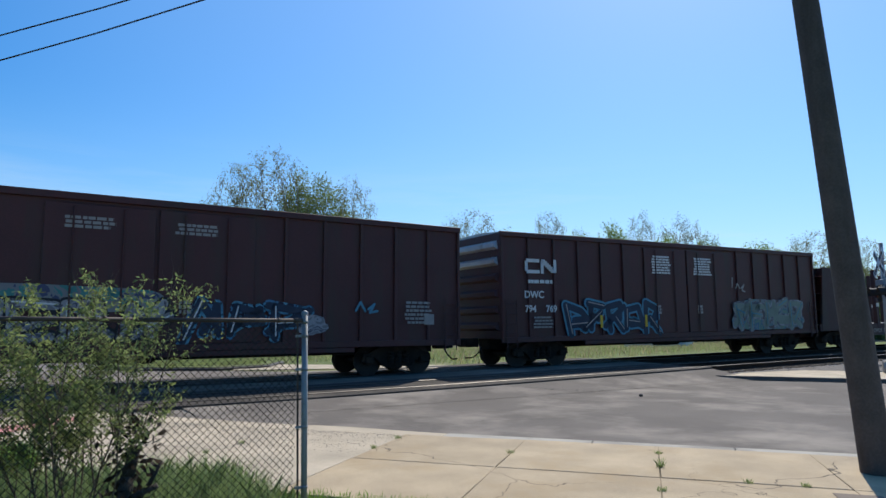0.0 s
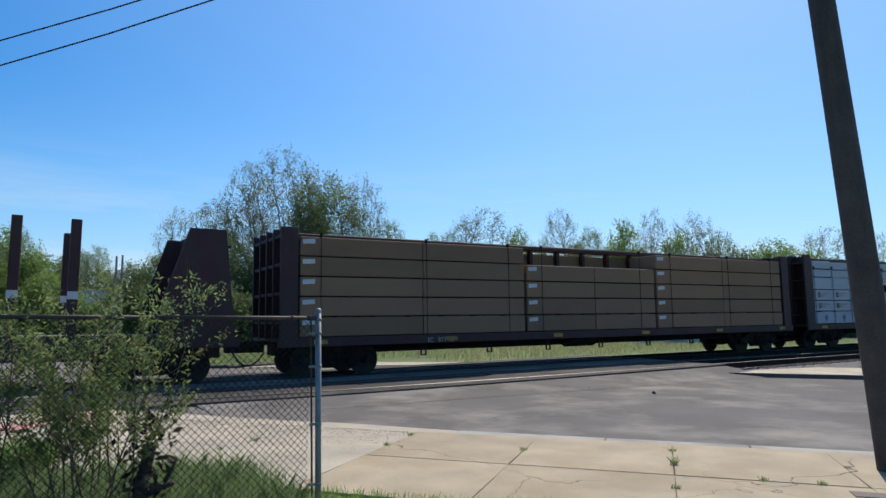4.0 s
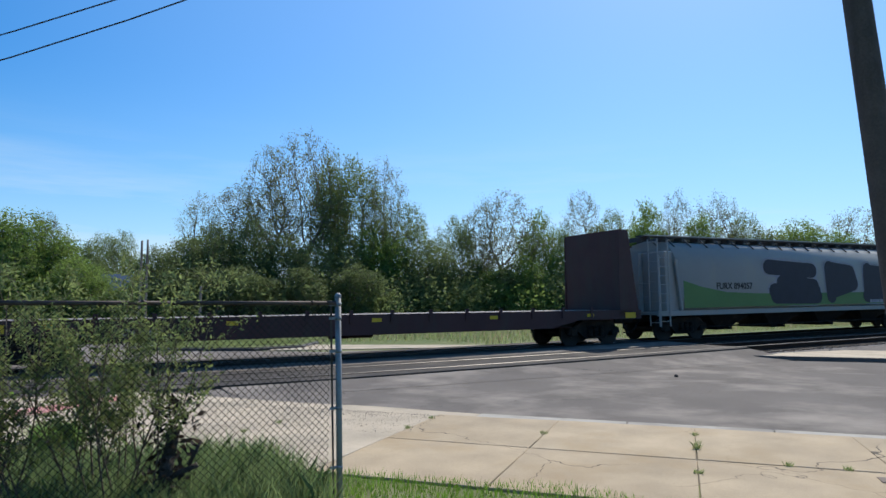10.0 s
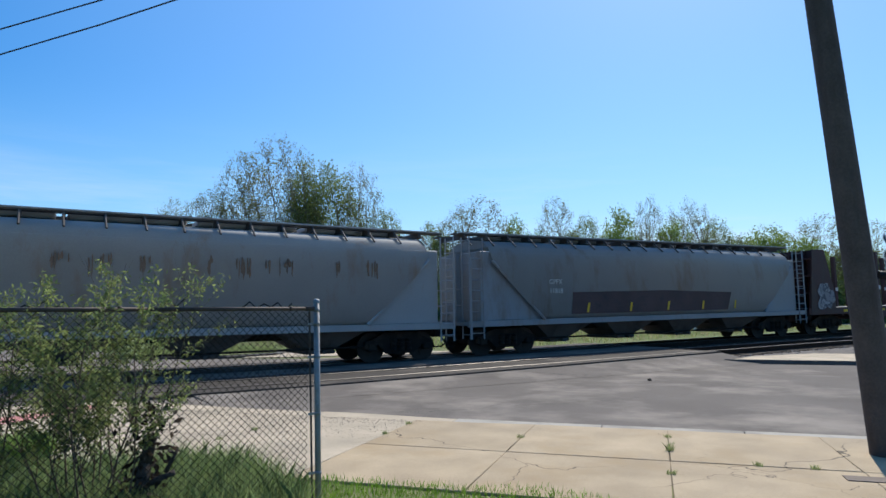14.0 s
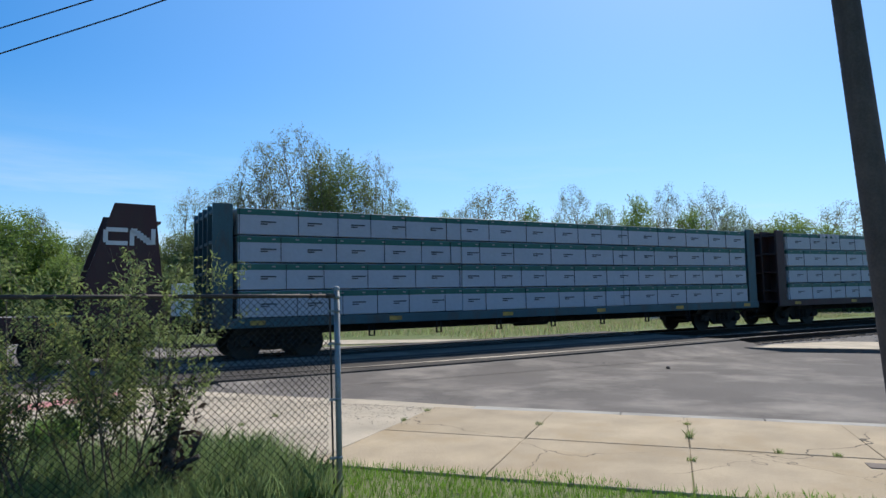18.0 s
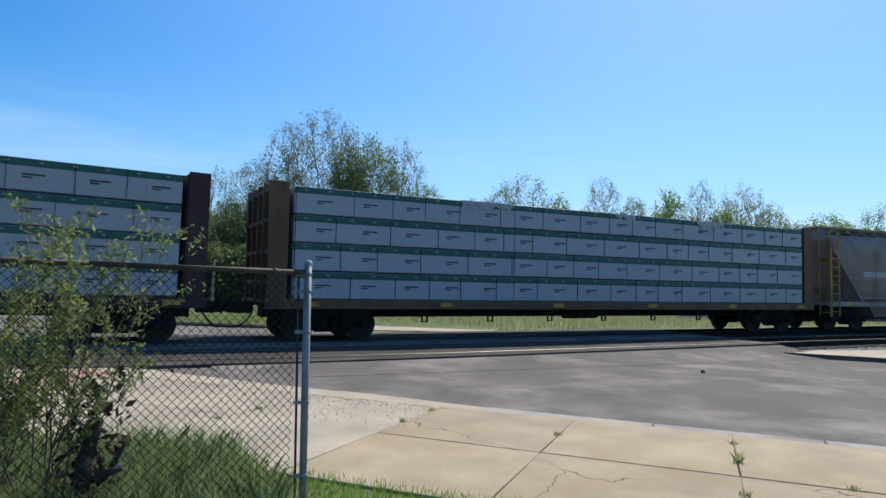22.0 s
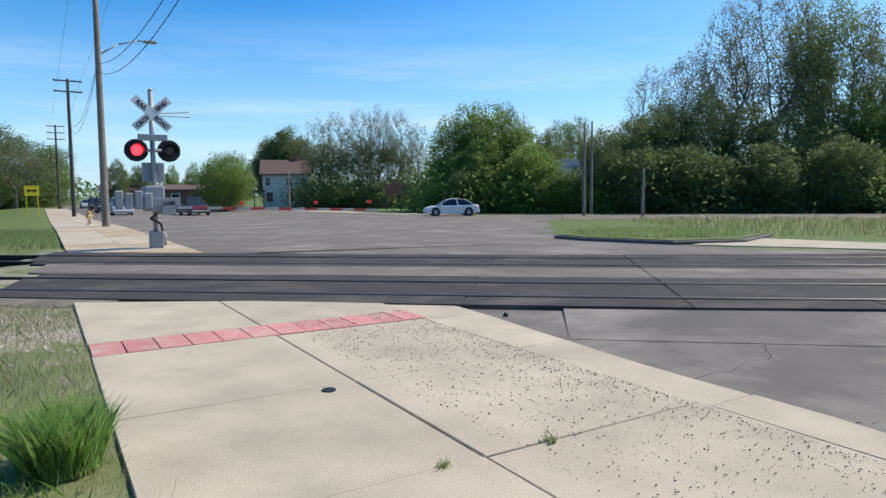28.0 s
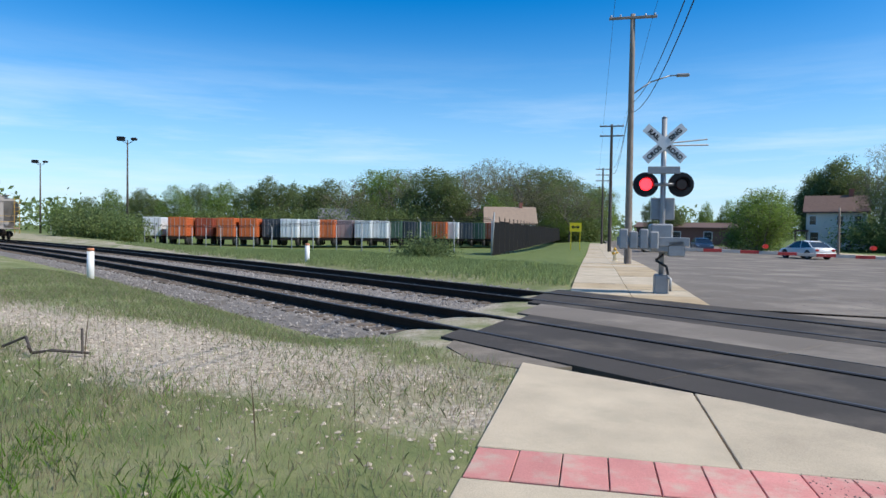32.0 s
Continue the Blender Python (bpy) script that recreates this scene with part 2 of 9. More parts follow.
def words(name, text, size, mat, parent, m, label="", align="LEFT", thick=0.004, bold=0.0, wide=1.0):
    """Lettering as a thin solid, in the x-y plane of m."""
    cu = bpy.data.curves.new(name, "FONT")
    cu.body, cu.size, cu.extrude, cu.align_x, cu.offset = text, size, thick, align, bold
    cu.resolution_u = 3
    tmp = bpy.data.objects.new(name, cu)
    scene.collection.objects.link(tmp)
    me = bpy.data.meshes.new_from_object(tmp.evaluated_get(bpy.context.evaluated_depsgraph_get()))
    bpy.data.objects.remove(tmp)
    bpy.data.curves.remove(cu)
    me.transform(Matrix.Diagonal((wide, 1, 1, 1)))
    me.materials.clear()
    me.materials.append(mat)
    ob = new(name, me)
    if parent:
        ob.parent = parent
    ob.matrix_local = m
    return tagged(ob, label) if label else ob


# the street runs 39.5 degrees west of the tracks' normal: s along it, r to its right
ST = radians(39.5)
SD, RD = Vector((-math.sin(ST), math.cos(ST))), Vector((math.cos(ST), math.sin(ST)))


def sr(s, r):
    return (SD.x * s + RD.x * r, SD.y * s + RD.y * r)


def to_sr(x, y):
    return (SD.x * x + SD.y * y, RD.x * x + RD.y * y)


def clip(poly, a, b, c):
    """The part of a polygon where a*x + b*y <= c."""
    out = []
    for i, p in enumerate(poly):
        q = poly[(i + 1) % len(poly)]
        dp, dq = a * p[0] + b * p[1] - c, a * q[0] + b * q[1] - c
        if dp <= 0:
            out.append(p)
        if (dp < 0) != (dq < 0) and abs(dp - dq) > 1e-9:
            k = dp / (dp - dq)
            out.append((p[0] + k * (q[0] - p[0]), p[1] + k * (q[1] - p[1])))
    return out


# ---------------------------------------------------------------- ground, road, tracks
SPEED = 11.4
TRACK = 4.82  # centre of the far track, on which the train runs
NEAR = 0.72


def smooth(a, b, x):
    k = max(0.0, min(1.0, (x - a) / (b - a)))
    return k * k * (3 - 2 * k)


def bend(x):
    """The railway lies on a wide curve: how far its line bows south, and how it climbs to the east."""
    a = min(abs(x), 110.0)
    d = x - 5.0
    return -(a * a + 2 * a * (abs(x) - a)) / 930.0, 0.0085 * (d + math.sqrt(d * d + 25.0)) - 0.0085 * 25.0 / (25.0 + abs(min(d, 0.0)) * 8) if x > -60 else 0.0


def cross_street(x):
    """y of the side street's middle line east of the junction."""
    d = min(max(0.0, x - 45.0), 95.0)
    return 44.0 - d * d / 500.0 - 0.38 * max(0.0, x - 140.0)


def far_edge(y):
    """x at which the asphalt ends towards the far lawn, beyond the tracks."""
    pts = ((-99, 2.9), (48.5, 2.9), (50.2, -10.0), (60.0, -20.5), (73.0, -33.0), (500.0, -460.0))
    for (a, p), (b, q) in zip(pts, pts[1:]):
        if y <= b:
            return p + (q - p) * (y - a) / (b - a)
    return -999.0


def ground_z(x, y):
    s, r = to_sr(x, y)
    z = -0.014 + 0.02 * noise.noise((x * 0.35, y * 0.35, 0))
    bed = 1 - smooth(3.9, 6.0, abs(y - 2.8 - bend(x)[0]))
    bed *= max(smooth(-0.2, 2.4, -5.9 - 0.55 * (y + 0.7) - x), smooth(20.8, 23, x))
    z = (z - 0.02 + 0.024 * (1 - smooth(-1.6, -0.8, y))) * (1 - bed) - 0.33 * bed
    if x > 2:
        z -= 0.15 * (1 - smooth(4.4, 5.8, abs(y - cross_street(x))))
    z -= 0.37 * smooth(14, 40, y)
    z -= 0.9 * smooth(32, 75, -x) * smooth(8, 14, y) * (1 - smooth(-14, -4, r))
    under = smooth(-2.5, -1.8, r) * (1 - smooth(12.6, 13.4, r)) if y < 8 else smooth(-3.2, -2.6, r) * (1 - smooth(far_edge(y) - 1.2, far_edge(y) - 0.3, x))
    return z * (1 - under) - (0.4 + 0.4 * smooth(14, 40, y)) * under


def road_z(x, y):
    return -0.03 - 0.37 * smooth(14, 40, y)


def ground():
    def axis(lo, hi, step):
        mid = list(np.arange(lo, hi + 0.01, step))
        out = [hi + 2.0 * 1.35 ** k for k in range(1, 24)]
        inn = [lo - 2.0 * 1.35 ** k for k in range(23, 0, -1)]
        return inn + mid + out
    xs, ys = axis(-58, 40, 0.7), axis(-24, 76, 0.7)
    verts = [(x, y, ground_z(x, y) if abs(x) < 120 and abs(y) < 120 else -0.15) for y in ys for x in xs]
    w = len(xs)
    faces = [(j * w + i, j * w + i + 1, (j + 1) * w + i + 1, (j + 1) * w + i) for j in range(len(ys) - 1) for i in range(w - 1)]
    me = from_arrays("ground", verts, faces, M_GROUND)
    me.polygons.foreach_set("use_smooth", [True] * len(me.polygons))
    tagged(new("ground", me), "grassy ground with bare gravelly patches beside the tracks", "ground", kind="structure")


def ground_material():
    m = bpy.data.materials.new("ground_grass")
    m.use_nodes = True
    n, l = nodes_of(m)
    b = n["Principled BSDF"]
    b.inputs["Roughness"].default_value, b.inputs["Specular IOR Level"].default_value = 0.9, 0.15
    geo = n.new("ShaderNodeNewGeometry")

    def tex(scale, detail=5, rough=0.6):
        t = n.new("ShaderNodeTexNoise")
        t.inputs["Scale"].default_value, t.inputs["Detail"].default_value, t.inputs["Roughness"].default_value = scale, detail, rough
        l.new(geo.outputs["Position"], t.inputs["Vector"])
        return t.outputs["Fac"]

    def ramp(src, stops):
        r = n.new("ShaderNodeValToRGB")
        while len(r.color_ramp.elements) < len(stops):
            r.color_ramp.elements.new(0.5)
        for e, (p, c) in zip(r.color_ramp.elements, stops):
            e.position, e.color = p, (*c, 1)
        l.new(src, r.inputs[0])
        return r.outputs[0]

    def mix(f, a, c):
        x = n.new("ShaderNodeMix")
        x.data_type = "RGBA"
        l.new(f, x.inputs["Factor"]), l.new(a, x.inputs["A"]), l.new(c, x.inputs["B"])
        return x.outputs["Result"]
    green = ramp(tex(0.9), ((0.25, (0.11, 0.145, 0.05)), (0.5, (0.19, 0.205, 0.085)), (0.78, (0.34, 0.30, 0.19))))
    soil = ramp(tex(14, 6, 0.7), ((0.3, (0.20, 0.16, 0.115)), (0.5, (0.42, 0.355, 0.27)), (0.72, (0.60, 0.53, 0.44))))
    # bare gravel: a strip along the track's south side, thinning out in patches
    sep = n.new("ShaderNodeSeparateXYZ")
    l.new(geo.outputs["Position"], sep.inputs[0])
    strip = n.new("ShaderNodeMapRange")
    strip.interpolation_type = "SMOOTHSTEP"
    slant = n.new("ShaderNodeMath")
    slant.operation = "MULTIPLY_ADD"
    slant.inputs[1].default_value, slant.inputs[2].default_value = -0.33, 1.8
    l.new(sep.outputs["X"], slant.inputs[0])
    dist = n.new("ShaderNodeMath")
    dist.operation = "ADD"
    l.new(slant.outputs[0], dist.inputs[1])
    l.new(sep.outputs["Y"], dist.inputs[0])
    ab = n.new("ShaderNodeMath")
    ab.operation = "ABSOLUTE"
    l.new(dist.outputs[0], ab.inputs[0])
    strip.inputs["From Min"].default_value, strip.inputs["From Max"].default_value = 0.5, 2.3
    strip.inputs["To Min"].default_value, strip.inputs["To Max"].default_value = 0.34, -0.12
    l.new(ab.outputs[0], strip.inputs["Value"])
    fade = n.new("ShaderNodeMapRange")
    fade.interpolation_type = "SMOOTHSTEP"
    fade.inputs["From Min"].default_value, fade.inputs["From Max"].default_value, fade.inputs["To Max"].default_value = -5.5, -2.6, -0.2
    l.new(sep.outputs["X"], fade.inputs["Value"])
    thin = n.new("ShaderNodeMath")
    l.new(strip.outputs[0], thin.inputs[0]), l.new(fade.outputs[0], thin.inputs[1])
    add = n.new("ShaderNodeMath")
    l.new(thin.outputs[0], add.inputs[0])
    l.new(tex(0.55, 6, 0.65), add.inputs[1])
    # and the stony shoulder on both sides of the tracks
    off = n.new("ShaderNodeMath")
    off.inputs[1].default_value = -2.8
    l.new(sep.outputs["Y"], off.inputs[0])
    ab2 = n.new("ShaderNodeMath")
    ab2.operation = "ABSOLUTE"
    l.new(off.outputs[0], ab2.inputs[0])
    sh = n.new("ShaderNodeMapRange")
    sh.interpolation_type = "SMOOTHSTEP"
    sh.inputs["From Min"].default_value, sh.inputs["From Max"].default_value = 3.9, 4.8
    sh.inputs["To Min"].default_value, sh.inputs["To Max"].default_value = 0.25, 0.0
    l.new(ab2.outputs[0], sh.inputs["Value"])
    both = n.new("ShaderNodeMath")
    l.new(add.outputs[0], both.inputs[0]), l.new(sh.outputs[0], both.inputs[1])
    mask = ramp(both.outputs[0], ((0.52, (0, 0, 0)), (0.72, (1, 1, 1))))
    lawn = ramp(tex(1.6), ((0.25, (0.085, 0.125, 0.035)), (0.55, (0.135, 0.17, 0.055)), (0.8, (0.22, 0.215, 0.10))))
    beyond = n.new("ShaderNodeMapRange")
    beyond.interpolation_type = "SMOOTHSTEP"
    beyond.inputs["From Min"].default_value, beyond.inputs["From Max"].default_value = 8.5, 13.0
    l.new(sep.outputs["Y"], beyond.inputs["Value"])
    col = mix(beyond.outputs[0], mix(mask, green, soil), lawn)
    l.new(col, b.inputs["Base Color"])
    bp = n.new("ShaderNodeBump")
    bp.inputs["Strength"].default_value, bp.inputs["Distance"].default_value = 0.6, 0.04
    l.new(tex(22, 5, 0.7), bp.inputs["Height"])
    l.new(bp.outputs[0], b.inputs["Normal"])
    return m


M_GROUND = ground_material()
M_ASPHALT = material("asphalt", (0.175, 0.15, 0.125), 0.85, spec=0.15, vary=0.2, scale=0.5, fine=90, bump=0.4, dirt=(0.30, 0.26, 0.215), dirt_amount=0.45, dirt_scale=0.4)
M_ASPHALT_NEAR = material("smooth_asphalt", (0.145, 0.126, 0.108), 0.85, spec=0.15, vary=0.2, scale=0.5, fine=90, bump=0.4, dirt=(0.30, 0.26, 0.215), dirt_amount=0.45, dirt_scale=0.4)
M_ASPHALT_DARK = material("new_asphalt", (0.065, 0.057, 0.05), 0.85, spec=0.15, vary=0.22, scale=1.2, fine=120, bump=0.4, dirt=(0.13, 0.11, 0.09), dirt_amount=0.35, dirt_scale=0.6)


def add_cracks(m, scale, width, dark):
    """Winding hairline cracks over an asphalt material, and smoother worn wheel tracks."""
    n, l = nodes_of(m)
    b = n["Principled BSDF"]
    geo = n.new("ShaderNodeNewGeometry")
    wob = n.new("ShaderNodeTexNoise")
    wob.inputs["Scale"].default_value, wob.inputs["Detail"].default_value = 0.9, 4
    l.new(geo.outputs["Position"], wob.inputs["Vector"])
    sc = n.new("ShaderNodeVectorMath")
    sc.operation = "MULTIPLY_ADD"
    sc.inputs[1].default_value = (1.6, 1.6, 0)
    l.new(wob.outputs["Color"], sc.inputs[0])
    l.new(geo.outputs["Position"], sc.inputs[2])
    vo = n.new("ShaderNodeTexVoronoi")
    vo.feature = "DISTANCE_TO_EDGE"
    vo.inputs["Scale"].default_value = scale
    l.new(sc.outputs[0], vo.inputs["Vector"])
    gate = n.new("ShaderNodeTexNoise")
    gate.inputs["Scale"].default_value = 0.35
    l.new(geo.outputs["Position"], gate.inputs["Vector"])
    gr = n.new("ShaderNodeMapRange")
    gr.inputs["From Min"].default_value, gr.inputs["From Max"].default_value = 0.42, 0.62
    gr.inputs["To Max"].default_value = width
    l.new(gate.outputs["Fac"], gr.inputs["Value"])
    lt = n.new("ShaderNodeMath")
    lt.operation = "LESS_THAN"
    l.new(vo.outputs["Distance"], lt.inputs[0])
    l.new(gr.outputs[0], lt.inputs[1])
    mx = n.new("ShaderNodeMix")
    mx.data_type = "RGBA"
    l.new(lt.outputs[0], mx.inputs["Factor"])
    l.new(b.inputs["Base Color"].links[0].from_socket, mx.inputs["A"])
    mx.inputs["B"].default_value = (*dark, 1)
    l.new(mx.outputs["Result"], b.inputs["Base Color"])
    rr = n.new("ShaderNodeMapRange")
    rr.inputs["To Min"].default_value, rr.inputs["To Max"].default_value = 0.75, 0.97
    l.new(wob.outputs["Fac"], rr.inputs["Value"])
    l.new(rr.outputs[0], b.inputs["Roughness"])


add_cracks(M_ASPHALT_NEAR, 0.12, 0.0006, (0.04, 0.037, 0.034))
add_cracks(M_ASPHALT, 0.16, 0.0007, (0.04, 0.037, 0.034))
M_CONCRETE = material("concrete", (0.48, 0.395, 0.28), 0.85, vary=0.28, scale=1.4, fine=110, bump=0.45, dirt=(0.37, 0.315, 0.225), dirt_amount=0.35, dirt_scale=0.8, obj_random=0.05)
M_CONCRETE_TAN = material("tan_concrete", (0.43, 0.33, 0.205), 0.85, vary=0.28, scale=1.4, fine=110, bump=0.45, dirt=(0.40, 0.29, 0.16), dirt_amount=0.4, dirt_scale=0.9, obj_random=0.05)
add_cracks(M_CONCRETE_TAN, 0.3, 0.002, (0.10, 0.075, 0.045))
M_KERB = material("kerb_concrete", (0.40, 0.365, 0.30), 0.85, vary=0.18, scale=2.0, fine=60, bump=0.35, dirt=(0.2, 0.18, 0.15), dirt_amount=0.5)
M_KERB_DARK = material("dark_kerb", (0.10, 0.095, 0.09), 0.8, vary=0.3, scale=3.0, fine=60, bump=0.4)
M_RED_TILE = material("red_tile", (0.56, 0.23, 0.20), 0.8, vary=0.16, scale=3, fine=80, bump=0.3, dirt=(0.5, 0.36, 0.28), dirt_amount=0.45, dirt_scale=4, obj_random=0.14)
M_RAIL = material("rail_steel", (0.032, 0.023, 0.018), 0.9, 0.0, spec=0.1, vary=0.3, scale=4, fine=40, bump=0.2)
M_RAILTOP = material("polished_rail", (0.10, 0.09, 0.08), 0.5, 0.6, vary=0.06, scale=3, fine=30, bump=0.02)
M_TIE = material("tie_timber", (0.11, 0.085, 0.065), 0.9, vary=0.3, scale=5, fine=40, bump=0.5, obj_random=0.25)
M_BALLAST = material("ballast", (0.24, 0.215, 0.195), 0.9, vary=0.35, scale=9, fine=50, bump=0.5, island=0.35)


def slab(name, poly, z0, z1, mat, parent=None, label="", bevel=0.0, climb=False):
    bm = bmesh.new()
    bm_prism(bm, poly, z0, z1, bevel)
    if climb:
        for v in bm.verts:
            if v.co.z > z0 + 0.01:
                v.co.z += bend(v.co.x)[1]
    return part(name, bm, mat, parent, label)


def kerb_line(s):
    """r of the near kerb's back edge."""
    return 0.05 + 0.07 * smooth(-8.4, -9.6, s)


def gutter_line(s):
    """r of the gutter's edge against the asphalt."""
    return 0.36 + 0.17 * smooth(-8.2, -6.4, s) + 0.28 * smooth(-5.6, -1.3, s)


def streets():
    road = thing("road", "worn grey asphalt street crossing the railway", "road", kind="structure")
    # carriageway up to the near track, then beyond the far one; the right edge opens into the side street
    quad = [sr(-160, 0.0), sr(-160, 13.0), sr(40, 13.0), sr(40, 0.0)]
    slab("carriageway", clip(quad, 0, 1, -0.72), -0.3, -0.045, M_ASPHALT_NEAR, road)
    # beyond the tracks the street dips and opens into the side street

    def strip(name, rows):
        bm = bmesh.new()
        for (p, q), (u, v) in zip(rows, rows[1:]):
            lo = [bm.verts.new((x, y, -1.2)) for x, y in (p, q, v, u)]
            hi = [bm.verts.new((x, y, road_z(x, y))) for x, y in (p, q, v, u)]
            bm.faces.new(hi), bm.faces.new(list(reversed(lo)))
            for i in range(4):
                bm.faces.new((lo[i], lo[(i + 1) % 4], hi[(i + 1) % 4], hi[i]))
        bmesh.ops.remove_doubles(bm, verts=bm.verts, dist=0.001)
        part(name, bm, M_ASPHALT, road)

    def left_edge(y):
        return ((-0.25 - RD.y * y) / RD.x, y)
    ys = [11.0 + 2.0 * k for k in range(19)]
    strip("junction_surface", [(left_edge(y), (3.3 + 1.2 * smooth(34, 42, y), y)) for y in ys])
    strip("side_street_surface", [((x, cross_street(x) - 5.3), (x, cross_street(x) + 5.3)) for x in (4.5, 12, 24, 40, 50, 60, 75, 90, 110, 140, 300)])
    strip("junction_corner", [(left_edge(47.0), (4.5, 47.0)), (left_edge(48.6), (4.5, 49.3)), (left_edge(50.0), (-10.0, 50.2)), (left_edge(60.0), (-20.5, 60.0)), (left_edge(72.0), (-33.0, 73.0)), (sr(125, -0.25), sr(125, 12.0)), (sr(180, -0.25), sr(180, 10.6)), (sr(420, -0.25), sr(420, 10.6))])
    slab("apron", [(-5.6, 6.32), (22.0, 6.32), (14.2, 7.4), (8.6, 8.4), (3.3, 12.6), (3.3, 11.0), (-9.5, 11.0), sr(8.0, -0.2), sr(8.6, -3.0)], -0.3, -0.026, M_ASPHALT, road)
    # surfaces between and beside the rails
    g = 0.7175
    for lo, hi, m, nm, x0, x1 in (
            (-0.72, NEAR - g - 0.06, M_ASPHALT_DARK, "crossing_panel", -5.7, 19.5),
            (NEAR - g + 0.09, NEAR + g - 0.09, M_ASPHALT_DARK, "crossing_panel", -6.0, 19.5),
            (NEAR + g + 0.06, 2.15, M_ASPHALT_DARK, "crossing_panel", -6.4, 19.5),
            (2.15, 3.62, M_ASPHALT, "crossing_panel", -7.3, 20.0),
            (3.62, TRACK - g - 0.06, M_ASPHALT_DARK, "crossing_panel", -8.2, 20.5),
            (TRACK - g + 0.09, TRACK + g - 0.09, M_ASPHALT_DARK, "crossing_panel", -9.0, 20.5),
            (TRACK + g + 0.06, 6.32, M_ASPHALT_DARK, "crossing_panel", -9.6, 20.5)):
        k = (hi - lo) * 0.55
        cuts = sorted({x0, x1, *(c for c in (-2.1, 1.7, 4.6, 6.9, 9.4, 13.0))})
        for a, b in zip(cuts, cuts[1:]):
            pa = a - 0.5 * k if a == x0 else a
            b -= 0.012
            da, db = bend(pa)[0], bend(b)[0]
            la, lb = (0, 0) if lo == -0.72 else (da, db)
            ha, hb = (0.06, 0.06) if hi == 6.32 else (da, db)
            slab(nm, [(pa + (k if a == x0 else 0), lo + la), (b, lo + lb), (b, hi + hb), (pa, hi + ha)], -0.3, random.uniform(-0.012, 0.0), m, road, bevel=0.006, climb=True)
    ramp = bmesh.new()
    xs = [3.0 + 1.5 * i for i in range(12)]
    rows = [[ramp.verts.new((x, y, -0.04 + bend(x)[1] * f)) for x in xs] for y, f in ((-2.4, 0.0), (-1.7, 0.3), (-1.1, 0.75), (-0.725, 0.97))]
    for p, q in zip(rows, rows[1:]):
        for i in range(len(xs) - 1):
            ramp.faces.new((p[i], p[i + 1], q[i + 1], q[i]))
    part("approach_ramp", ramp, M_ASPHALT_NEAR, road)


